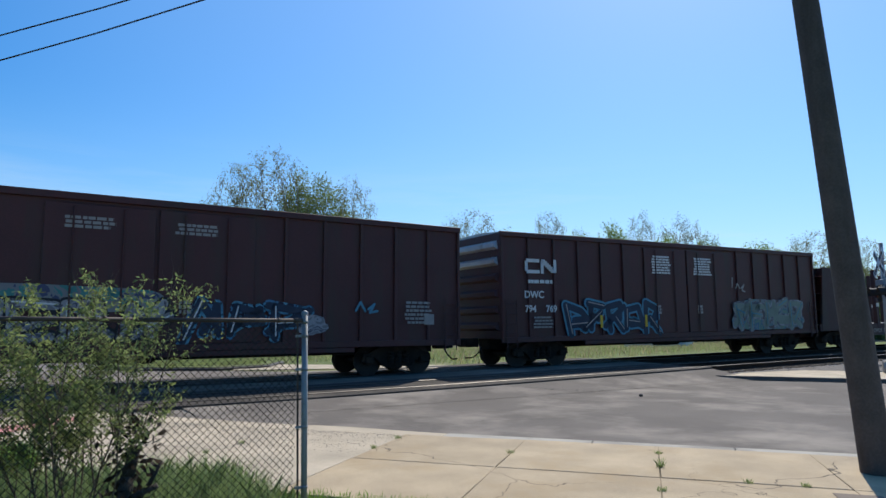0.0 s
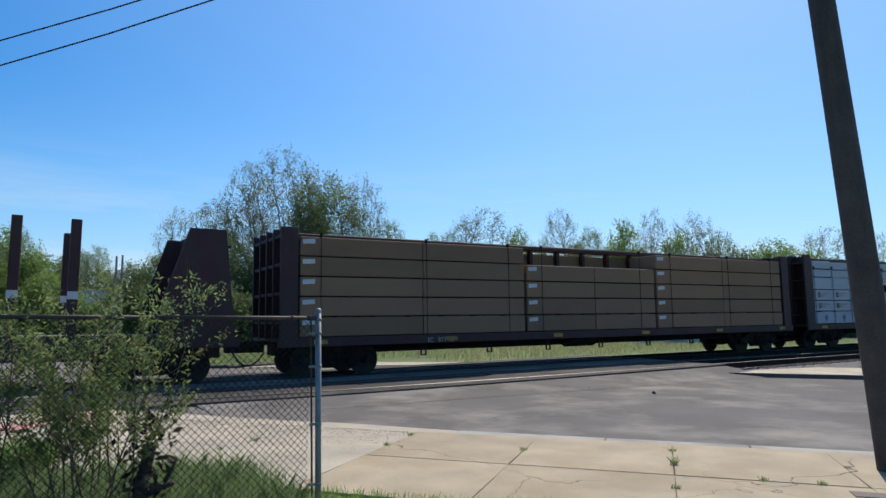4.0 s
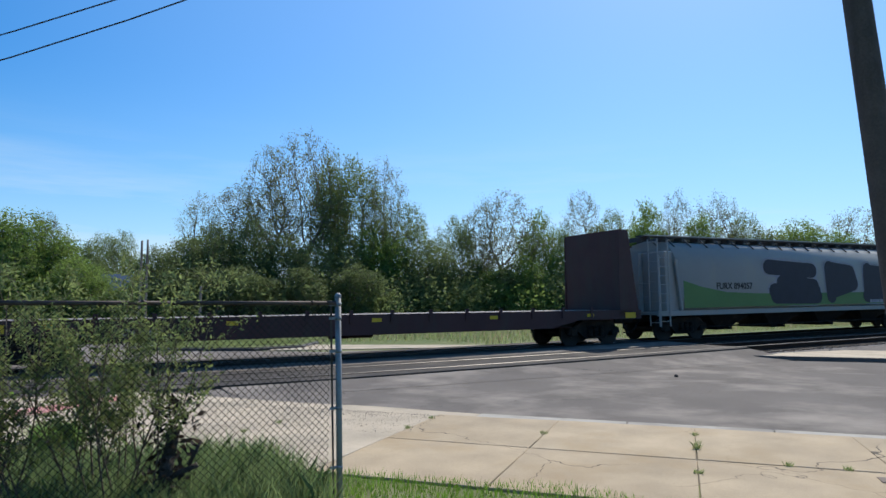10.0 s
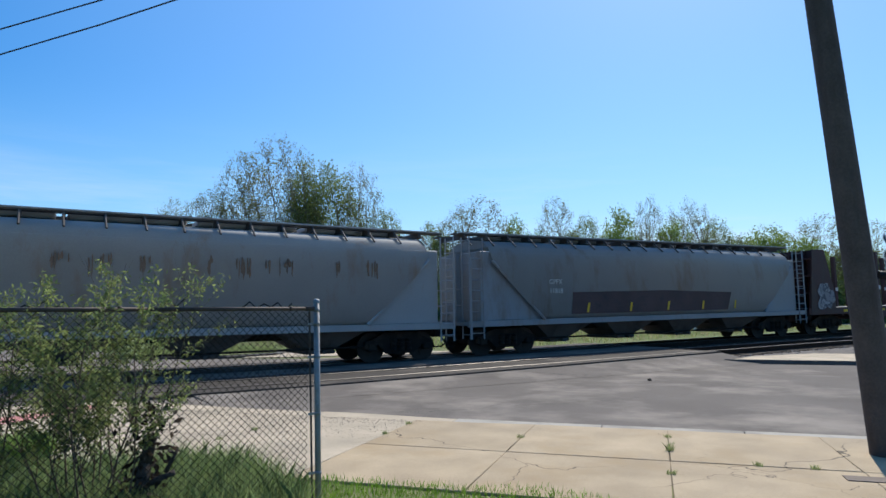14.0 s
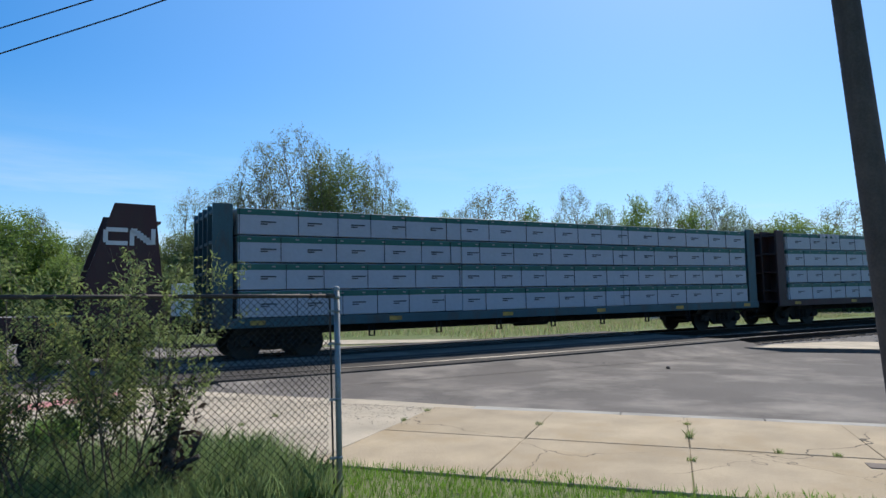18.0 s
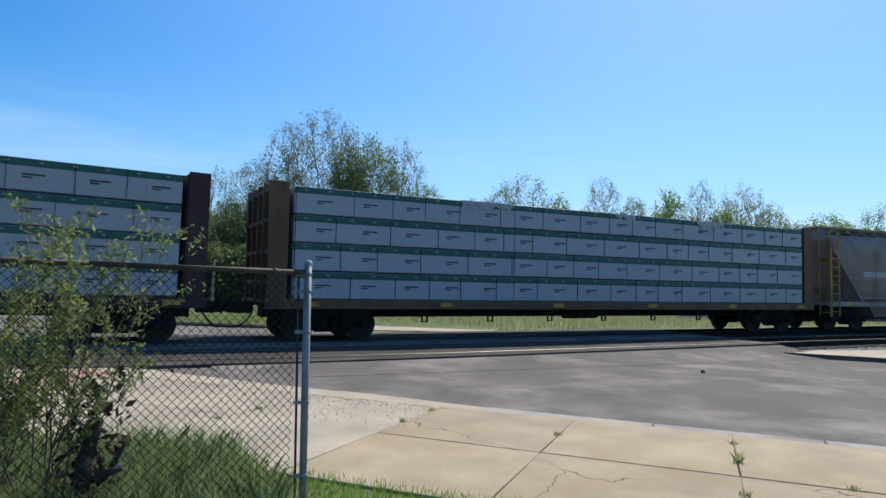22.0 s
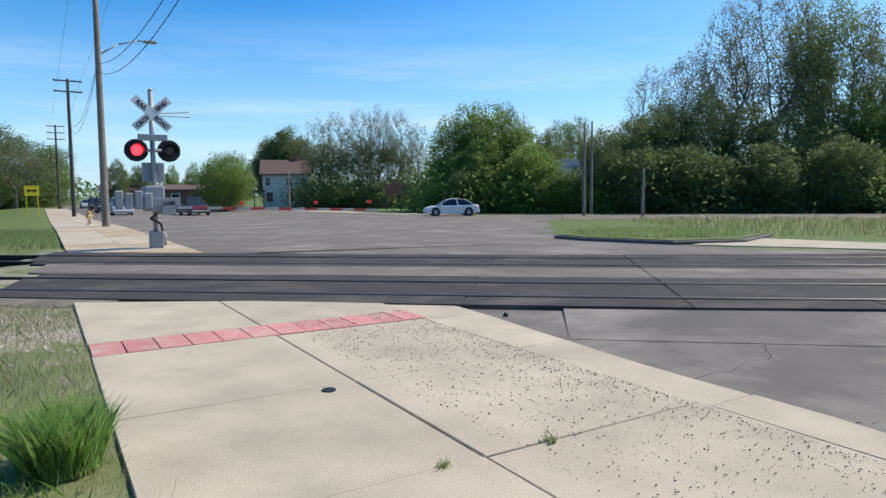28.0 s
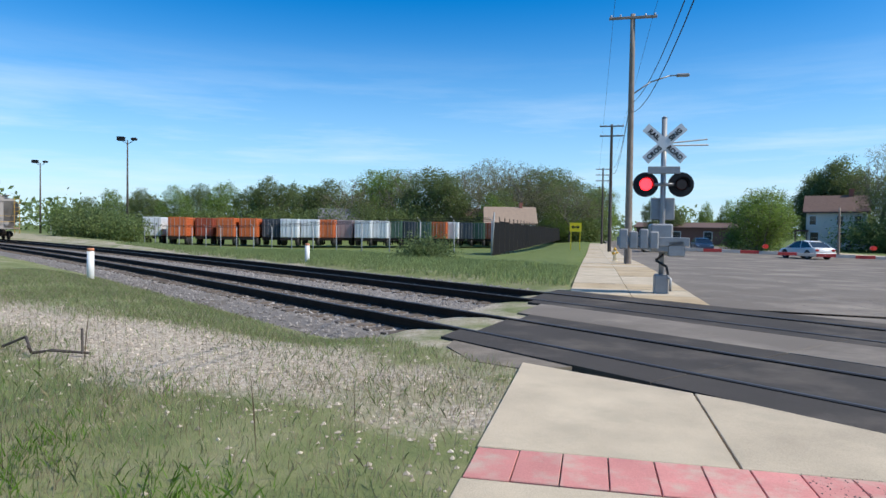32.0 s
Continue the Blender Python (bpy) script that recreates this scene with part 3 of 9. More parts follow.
def sidewalk():
    walk_ = thing("pavement", "cracked pale and tan concrete pavement with weeds in its joints", "pavement", kind="structure")
    cuts = [1.75, -1.61, -2.18, -4.15, -5.88, -7.68, -9.38, -11.08, -12.8, -14.5, -16.2, -18.0, -19.7, -21.4, -23.1]
    for i, (s1, s0) in enumerate(zip(cuts, cuts[1:])):
        if s0 == -2.18:
            continue
        for r0, r1 in ((-3.42, -1.735), (-1.735, None)):
            steps = 4 if r1 is None else 1
            right = [sr(s0 + (s1 - s0) * k / steps, kerb_line(s0 + (s1 - s0) * k / steps) if r1 is None else r1) for k in range(steps + 1)]
            poly = [sr(s1 - 0.008, r0 + 0.008), sr(s0 + 0.008, r0 + 0.008)] + [(x - RD.x * 0.008, y - RD.y * 0.008) for x, y in right]
            poly = clip(clip(poly, 0, 1, -0.735), -0.16, 1, -0.55)
            if len(poly) > 2:
                slab("slab", poly, -0.14, 0.012 + random.uniform(-0.005, 0.005), M_CONCRETE_TAN if s0 < -7.7 else M_CONCRETE, walk_, bevel=0.006)
    slab("walk_end", [(-5.2, -0.745), (-3.1, -0.745), (-3.3, -1.25), (-4.0, -1.45), (-4.9, -1.1)], -0.2, -0.008, material("gritty_fill", (0.20, 0.165, 0.125), 0.9, vary=0.3, scale=4, fine=80, bump=0.5, dirt=(0.1, 0.085, 0.065), dirt_amount=0.4), walk_)
    bm = bmesh.new()
    bm_prism(bm, [sr(-0.3, -3.36), sr(-26, -3.36), sr(-26, 0.05), sr(-7, 0.0), (1.2, -0.82), (-2.9, -1.02)], -0.2, -0.012)
    part("joint_bed", bm, material("joint_soil", (0.12, 0.10, 0.07), 0.9, vary=0.3), walk_)
    # raised red warning tiles across the walk
    n = 12
    for i in range(n):
        a, b = -3.4 + i * 0.286, -3.4 + (i + 1) * 0.286 - 0.008
        slab("warning_tile", [sr(-1.618, a), sr(-2.172, a), sr(-2.172, b), sr(-1.618, b)], -0.12, 0.016 + random.uniform(-0.003, 0.003), M_RED_TILE, walk_, bevel=0.005)
    kerb = tagged(new("kerb"), "low weathered concrete kerb along the street", "kerb", kind="structure")
    ss = [-26 + 1.75 * k for k in range(10)] + [-8.2, -5.95, -3.9, -2.2, -0.6]
    for a, b in zip(ss, ss[1:]):
        n = 4
        back = [sr(a + (b - a - 0.014) * k / n + 0.007, kerb_line(a + (b - a) * k / n) + 0.012) for k in range(n + 1)]
        front = [sr(a + (b - a - 0.014) * k / n + 0.007, gutter_line(a + (b - a) * k / n)) for k in range(n + 1)]
        poly = clip(back + front[::-1], -0.05, 1, -0.70)
        if len(poly) > 2:
            slab("kerb_stone", poly, -0.2, 0.006 - 0.012 * smooth(-9, -6, a) + random.uniform(-0.003, 0.002), M_CONCRETE if a > -8.5 else M_KERB, kerb, bevel=0.008)
    # far walk beyond the tracks
    cuts = [8.6 + 1.75 * k for k in range(60)]
    for s0, s1 in zip(cuts, cuts[1:]):
        for r0, r1 in ((-3.2, -1.75), (-1.75, -0.25)):
            poly = clip([sr(s0 + .008, r0), sr(s1 - .008, r0), sr(s1 - .008, r1 - .012), sr(s0 + .008, r1 - .012)], 0, -1, -6.45)
            if len(poly) > 2:
                zz = road_z(*sr((s0 + s1) / 2, -1.7)) + 0.03
                slab("slab", poly, zz - 0.2, zz + random.uniform(-0.004, 0.004), M_CONCRETE_TAN if random.random() < 0.25 else M_CONCRETE, walk_)


def sweep(bm, pts, x0, x1):
    """A closed profile in y and z carried along the railway's curve."""
    xs = sorted({x0, x1, *(x for x in list(range(-120, 121, 3)) + [-420, -300, -200, 200, 300, 420] if x0 < x < x1)})
    prev = None
    n = len(pts)
    for x in xs:
        dy, dz = bend(x)
        ring = [bm.verts.new((x, y + dy, z + dz)) for y, z in pts]
        if prev:
            for i in range(n):
                bm.faces.new((prev[i], prev[(i + 1) % n], ring[(i + 1) % n], ring[i]))
        else:
            bm.faces.new(list(reversed(ring)))
        prev = ring
    bm.faces.new(prev)


def tracks():
    bed = bmesh.new()
    prof = [(-1.9, -1.2), (-1.6, -0.42), (-0.75, -0.2), (6.6, -0.2), (7.9, -0.42), (8.2, -1.2)]
    sweep(bed, prof, -420, -4.6)
    sweep(bed, prof, 19.6, 420)
    structure("track_bed", bed, material("fine_ballast", (0.20, 0.175, 0.15), 0.95, vary=0.4, scale=20, fine=60, bump=0.9, dirt=(0.15, 0.12, 0.09), dirt_amount=0.4), "crushed grey stone ballast under both tracks", "ballast")
    for c, nm in ((NEAR, "near_track"), (TRACK, "far_track")):
        tr = thing(nm, "railway track of rusty rails on dark timber ties", "railway track", kind="structure")
        for k in (-0.7175, 0.7175):
            y = c + k
            s = 1 if k > 0 else -1
            bm = bmesh.new()
            prof = [(-.07, -.17), (.07, -.17), (.07, -.155), (.012, -.135), (.012, -.045), (.036, -.035), (.036, -.004), (-.036, -.004), (-.036, -.035), (-.012, -.045), (-.012, -.135), (-.07, -.155)]
            sweep(bm, [(y + a, z) for a, z in prof], -420, 420)
            part("rail", bm, M_RAIL, tr)
            bm = bmesh.new()
            sweep(bm, [(y - .034, -.006), (y + .034, -.006), (y + .036, .003), (y + .02, .012), (y - .02, .012), (y - .036, .003)], -420, 420)
            part("rail_head", bm, M_RAILTOP, tr, "polished running surface of the rail")
        tie = bmesh.new()
        bm_box(tie, -0.115, 0.115, -1.3, 1.3, -0.2, -0.165, 0.006)
        me = mesh_of("tie", tie, M_TIE)
        for i in range(70):
            t = part("tie", me, None, tr)
            x = -6.6 - 0.52 * i
            t.location = (x, c + bend(x)[0] + random.uniform(-.04, .04), random.uniform(-.008, .004))
            t.rotation_euler.z = -x / 465 + random.uniform(-.02, .02)
        rest = bmesh.new()
        for i in range(120):
            x = -43.2 - 0.52 * i
            dy, dz = bend(x)
            bm_box(rest, x - .115, x + .115, c + dy - 1.3, c + dy + 1.3, dz - 0.2, dz - 0.165)
        for i in range(130):
            x = 20.2 + 0.52 * i
            dy, dz = bend(x)
            bm_box(rest, x - .115, x + .115, c + dy - 1.3, c + dy + 1.3, dz - 0.2, dz - 0.165)
        tagged(part("ties", rest, M_TIE, tr), kind="stuff")
    # loose stones on the bed
    rng = np.random.default_rng(3)
    base = np.array([(1, 0, 0), (-1, 0, 0), (0, 1, 0), (0, -1, 0), (0, 0, .8), (0, 0, -.8)], float)
    tri = np.array([(0, 2, 4), (2, 1, 4), (1, 3, 4), (3, 0, 4), (2, 0, 5), (1, 2, 5), (3, 1, 5), (0, 3, 5)])
    N = 16000
    k = rng.random(N)
    x = np.where(k < .93, -6.3 - 34 * rng.random(N) ** 1.4, 19.8 + 14 * rng.random(N))
    y = -1.3 + 8.8 * rng.random(N)
    z = np.where(y < -0.75, -0.2 + (y + 0.75) * .24, -0.195)
    r = 0.022 + 0.03 * rng.random(N)
    off = np.array([bend(q) for q in x])
    v = (base[None] * r[:, None, None] * (0.6 + 0.8 * rng.random((N, 6, 1)))) + np.stack([x, y + off[:, 0], z + off[:, 1]], 1)[:, None]
    f = (tri[None] + 6 * np.arange(N)[:, None, None]).reshape(-1, 3)
    tagged(new("ballast_stones", from_arrays("ballast_stones", v.reshape(-1, 3), f, M_BALLAST)), "loose angular grey ballast stones", "gravel", kind="stuff")


def verge_gravel():
    """Loose pale stones on the bare strip between the walk and the tracks."""
    rng = np.random.default_rng(31)
    n = 11000
    x = 0.5 - 24 * rng.random(n) ** 1.1
    y = -1.8 + 0.33 * x + 1.0 * rng.normal(size=n)
    s, r = SD.x * x + SD.y * y, RD.x * x + RD.y * y
    ok = (r < -3.45) & (y < -1.7)
    x, y = x[ok], y[ok]
    n = len(x)
    base = np.array([(1, 0, 0), (-1, 0, 0), (0, 1, 0), (0, -1, 0), (0, 0, .7), (0, 0, -.7)], float)
    tri = np.array([(0, 2, 4), (2, 1, 4), (1, 3, 4), (3, 0, 4), (2, 0, 5), (1, 2, 5), (3, 1, 5), (0, 3, 5)])
    z = np.array([ground_z(a, b) for a, b in zip(x, y)])
    q = 0.008 + 0.022 * rng.random(n) ** 2
    v = base[None] * q[:, None, None] * (0.6 + 0.8 * rng.random((n, 6, 1))) + np.stack([x, y, z + 0.003], 1)[:, None]
    f = (tri[None] + 6 * np.arange(n)[:, None, None]).reshape(-1, 3)
    tagged(new("verge_gravel", from_arrays("verge_gravel", v.reshape(-1, 3), f, material("pale_gravel", (0.44, 0.37, 0.29), 0.9, island=0.45))), "pale loose stones on the bare verge", "gravel", kind="stuff")


ground()
verge_gravel()
streets()
sidewalk()
tracks()


# ---------------------------------------------------------------- the freight train
TRAIN, WHEELSETS = [], []
M_BROWN = material("boxcar_brown", (0.068, 0.019, 0.019), 0.55, vary=0.2, scale=0.8, fine=25, bump=0.08, dirt=(0.055, 0.028, 0.022), dirt_amount=0.5, dirt_scale=1.4, streak=0.18)
M_MAROON = material("flatcar_maroon", (0.055, 0.02, 0.02), 0.6, vary=0.25, scale=1.0, fine=25, bump=0.08, dirt=(0.05, 0.03, 0.025), dirt_amount=0.5, dirt_scale=1.8, streak=0.25)
M_TANFRAME = material("tan_brown_frame", (0.15, 0.08, 0.038), 0.65, vary=0.25, scale=1.2, fine=25, dirt=(0.09, 0.05, 0.03), dirt_amount=0.45, dirt_scale=2, streak=0.3)
M_TEAL = material("teal_frame", (0.035, 0.085, 0.10), 0.55, vary=0.2, scale=1.2, fine=25, dirt=(0.06, 0.05, 0.04), dirt_amount=0.4, dirt_scale=2, streak=0.3)
M_UNDER = material("grimy_underframe", (0.018, 0.015, 0.013), 0.85, spec=0.2, vary=0.35, scale=3, fine=30, bump=0.2, dirt=(0.04, 0.03, 0.022), dirt_amount=0.35, dirt_scale=3)
M_WHEEL = material("wheel_steel", (0.03, 0.025, 0.022), 0.7, 0.3, vary=0.3, scale=4, fine=30, bump=0.1)
M_ROOF = material("galvanised_roof", (0.45, 0.45, 0.45), 0.45, 0.5, vary=0.2, scale=1.5, fine=30, bump=0.08, dirt=(0.22, 0.15, 0.10), dirt_amount=0.35)
M_TANK = material("tank_black", (0.014, 0.014, 0.015), 0.34, vary=0.3, scale=1.0, fine=30, bump=0.03, dirt=(0.035, 0.03, 0.026), dirt_amount=0.35, dirt_scale=1.2, streak=0.25)
M_GREY = material("hopper_grey", (0.34, 0.335, 0.325), 0.6, vary=0.1, scale=0.7, fine=25, bump=0.06, dirt=(0.30, 0.20, 0.13), dirt_amount=0.22, dirt_scale=0.9, streak=0.3)
M_GREY_BLUE = material("hopper_blue_grey", (0.26, 0.275, 0.285), 0.6, vary=0.1, scale=0.7, fine=25, bump=0.06, dirt=(0.20, 0.15, 0.12), dirt_amount=0.25, dirt_scale=0.9, streak=0.3)
M_CREAM = material("hopper_white", (0.32, 0.32, 0.30), 0.7, vary=0.08, scale=0.7, fine=25, bump=0.06, dirt=(0.36, 0.34, 0.29), dirt_amount=0.25, dirt_scale=1, streak=0.3)
M_GREEN = material("hopper_green", (0.09, 0.19, 0.055), 0.55, vary=0.12, scale=0.7, fine=25, bump=0.05)
M_RUSTY = material("hopper_rust_grey", (0.31, 0.28, 0.26), 0.6, vary=0.15, scale=0.8, fine=25, bump=0.08, dirt=(0.18, 0.12, 0.085), dirt_amount=0.3, dirt_scale=1.0, streak=0.25)
# hopper grey darkened for shadow under the body, with stains; roof walks share it
M_HOPPER_LOW = material("shaded_hopper_grey", (0.10, 0.09, 0.085), 0.8, vary=0.25, scale=1.5, fine=25, dirt=(0.05, 0.04, 0.035), dirt_amount=0.4)
M_WHITE = material("stencil_white", (0.62, 0.62, 0.60), 0.7, vary=0.1, scale=4, bump=0)
M_STENCIL_DIM = material("faded_stencil", (0.30, 0.28, 0.26), 0.7, vary=0.15, scale=4, bump=0)
M_BLACKPAINT = material("black_paint", (0.012, 0.012, 0.016), 0.6, vary=0.2, bump=0)
M_NAVY = material("navy_spray", (0.018, 0.018, 0.032), 0.6, vary=0.3, scale=2.5, bump=0)
M_PALE_EDGE = material("pale_spray_edge", (0.28, 0.28, 0.31), 0.6, vary=0.2, scale=3, bump=0)
M_YELLOW = material("reflector_yellow", (0.62, 0.40, 0.02), 0.5, vary=0.15, scale=6, bump=0)
M_YELLOW_PAINT = material("yellow_rail_paint", (0.45, 0.27, 0.05), 0.6, vary=0.25, scale=5, bump=0, dirt=(0.16, 0.09, 0.04), dirt_amount=0.4)
M_RUST = material("rust_stain", (0.25, 0.155, 0.10), 0.8, vary=0.3, scale=5, bump=0)
M_TIMBER = material("sawn_lumber", (0.27, 0.155, 0.085), 0.8, vary=0.12, scale=1.2, fine=30, bump=0.25, obj_random=0.12)
M_WRAP = material("white_lumber_wrap", (0.37, 0.385, 0.42), 0.45, vary=0.08, scale=1.5, fine=9, bump=0.4, obj_random=0.05)
M_WRAP_GREEN = material("green_wrap_band", (0.02, 0.105, 0.08), 0.45, vary=0.15, scale=3, fine=9, bump=0.15)
M_HOSE = material("black_rubber", (0.02, 0.02, 0.02), 0.7, vary=0.2)
M_DECK = material("worn_deck", (0.26, 0.23, 0.20), 0.8, vary=0.25, scale=1.5, fine=25, bump=0.2)


def tag_material(name, cols, scale):
    """Layered spray paint: several colours in cells with soft borders."""
    m = material(name, cols[0], 0.6, vary=0.15, scale=2, bump=0)
    n, l = nodes_of(m)
    tc = n.new("ShaderNodeTexCoord")
    t = n.new("ShaderNodeTexNoise")
    t.inputs["Scale"].default_value, t.inputs["Detail"].default_value, t.inputs["Distortion"].default_value = scale, 2.5, 1.2
    l.new(tc.outputs["Object"], t.inputs["Vector"])
    r = n.new("ShaderNodeValToRGB")
    r.color_ramp.interpolation = "CONSTANT"
    while len(r.color_ramp.elements) < len(cols):
        r.color_ramp.elements.new(0.5)
    for i, (e, c) in enumerate(zip(r.color_ramp.elements, cols)):
        e.position, e.color = (0.0 if i == 0 else 0.33 + 0.34 * i / len(cols)), (*c, 1)
    l.new(t.outputs["Fac"], r.inputs[0])
    l.new(r.outputs[0], n["Principled BSDF"].inputs["Base Color"])
    return m


M_TAG_BLUE = tag_material("blue_spray", [(0.02, 0.05, 0.08), (0.05, 0.19, 0.28), (0.10, 0.28, 0.36), (0.012, 0.012, 0.03), (0.06, 0.17, 0.27)], 2.2)
M_TAG_PALE = tag_material("pale_green_spray", [(0.15, 0.18, 0.14), (0.13, 0.21, 0.16), (0.07, 0.15, 0.20), (0.17, 0.20, 0.21), (0.10, 0.07, 0.065)], 2.0)
M_TAG_TEAL = tag_material("teal_spray", [(0.03, 0.14, 0.13), (0.05, 0.20, 0.18), (0.18, 0.19, 0.19), (0.05, 0.06, 0.12)], 1.8)
M_TAG_GREY = tag_material("grey_spray", [(0.17, 0.17, 0.18), (0.28, 0.28, 0.29), (0.08, 0.08, 0.10), (0.20, 0.20, 0.22)], 2.2)

M_SPRAY_NAVY = material("sprayed_navy", (0.016, 0.03, 0.055), 0.6, vary=0.4, scale=3, bump=0)
M_SPRAY_CYAN = material("sprayed_cyan", (0.07, 0.23, 0.31), 0.6, vary=0.3, scale=3, bump=0)
M_SPRAY_PALE = material("sprayed_pale", (0.17, 0.21, 0.17), 0.6, vary=0.25, scale=2, bump=0)
NEARSIDE = Matrix.Rotation(radians(90), 4, "X")


def side(x, z, y=-1.575):
    """A pose on a car's near side: x along the car, writing upright."""
    return Matrix.Translation((x, y, z)) @ NEARSIDE


def patch(name, poly, y, mat, parent, label="", thick=0.006):
    """A flat painted patch on the near side, from points in x and z."""
    bm = bmesh.new()
    a = [bm.verts.new((x, y, z)) for x, z in poly]
    b = [bm.verts.new((x, y - thick, z)) for x, z in poly]
    n = len(poly)
    bm.faces.new(a), bm.faces.new(list(reversed(b)))
    for i in range(n):
        bm.faces.new((a[i], b[i], b[(i + 1) % n], a[(i + 1) % n]))
    return part(name, bm, mat, parent, label)


def blob(cx, cz, w, h, seed, n=28, rough=0.16, power=3.0):
    """A bulgy, rounded-box outline, as of sprayed lettering."""
    rng = random.Random(seed)
    ph = [rng.uniform(0, 6.3) for _ in range(4)]
    out = []
    for i in range(n):
        a = 2 * math.pi * i / n
        c, s = math.cos(a), math.sin(a)
        k = (abs(c) ** power + abs(s) ** power) ** (-1 / power)
        k *= 1 + rough * (math.sin(3 * a + ph[0]) * 0.5 + math.sin(5 * a + ph[1]) * 0.35 + math.sin(8 * a + ph[2]) * 0.25)
        out.append((cx + c * k * w / 2, cz + s * k * h / 2))
    return out


def strokes(name, lines, width, y, mat, parent, label=""):
    """Broad round-ended sprayed strokes on the near side, each line a hair above the last."""
    bm = bmesh.new()
    for n, pts in enumerate(lines):
        yy = y - 0.0005 * n
        for (xa, za), (xb, zb) in zip(pts, pts[1:]):
            a = math.atan2(zb - za, xb - xa)
            h = width / 2
            ring = [(xb + h * math.cos(a + t), zb + h * math.sin(a + t)) for t in (-1.571, -0.95, -0.32, 0.32, 0.95, 1.571)]
            ring += [(xa + h * math.cos(a + t), za + h * math.sin(a + t)) for t in (1.571, 2.19, 2.82, 3.46, 4.09, 4.712)]
            bm.faces.new([bm.verts.new((px, yy, pz)) for px, pz in ring])
            yy -= 0.0002
    return part(name, bm, mat, parent, label)


def sprayed_name(c, x0, z0, w, h, count, fill, edge, seed, y=-1.582, glint=None):
    """A row of bulgy unreadable sprayed letters: outline, body and a few highlights."""
    rng = random.Random(seed)
    step = w / count
    lines = []
    for i in range(count):
        x = x0 + step * (i + 0.12)
        q = step * 0.76
        t, m, b = z0 + h * rng.uniform(0.82, 0.98), z0 + h * rng.uniform(0.42, 0.58), z0 + h * rng.uniform(0.05, 0.16)
        kinds = ([[(x, t), (x + 0.1 * q, b)], [(x, t), (x + q, t - 0.1 * h)], [(x + 0.1 * q, m), (x + q * 0.8, m)]],
                 [[(x + q, t), (x + 0.15 * q, t - 0.08 * h), (x, m), (x + 0.2 * q, b), (x + q, b)]],
                 [[(x, b), (x + 0.3 * q, t), (x + 0.65 * q, m), (x + q, t), (x + q, b)]],
                 [[(x + 0.1 * q, b), (x, t), (x + 0.9 * q, t - 0.05 * h), (x + q, m), (x + 0.2 * q, m - 0.05 * h)], [(x + 0.4 * q, m), (x + q, b)]])
        lines += [[(px + rng.uniform(-0.2, 0.2) * q, pz + rng.uniform(-0.12, 0.12) * h) for px, pz in l] for l in kinds[rng.randrange(4)]]
        lines.append([(x + rng.uniform(-0.3, 0.5) * q, z0 + rng.uniform(0, 0.4) * h), (x + rng.uniform(0.6, 1.4) * q, z0 + rng.uniform(0.3, 0.9) * h)])
    fat = min(step * 0.42, h * 0.34)
    for l in lines:
        strokes("spray_outline", [l], fat, y, edge, c)
        strokes("spray_body", [l], fat * 0.62, y - 0.006, fill, c)
    if glint:
        for l in lines[::2]:
            strokes("spray_highlight", [[(px + fat * 0.1, pz + fat * 0.1) for px, pz in l[:2]]], fat * 0.12, y - 0.012, glint, c)


def bars(name, x, z, w, rows, h, gap, mat, parent, y=-1.582, seed=0, cell=0.14):
    """Unreadable small print: rows of short bars."""
    rng = random.Random(seed)
    bm = bmesh.new()
    for i in range(rows):
        cx = x + rng.uniform(0, 0.12 * w)
        end = x + w - rng.uniform(0, 0.12 * w)
        while cx < end:
            c = min(cell * rng.uniform(0.7, 1.6), end - cx)
            bm_box(bm, cx, cx + c * 0.82, y - 0.002, y + 0.004, z - i * (h + gap) - h, z - i * (h + gap))
            cx += c
    return part(name, bm, mat, parent)


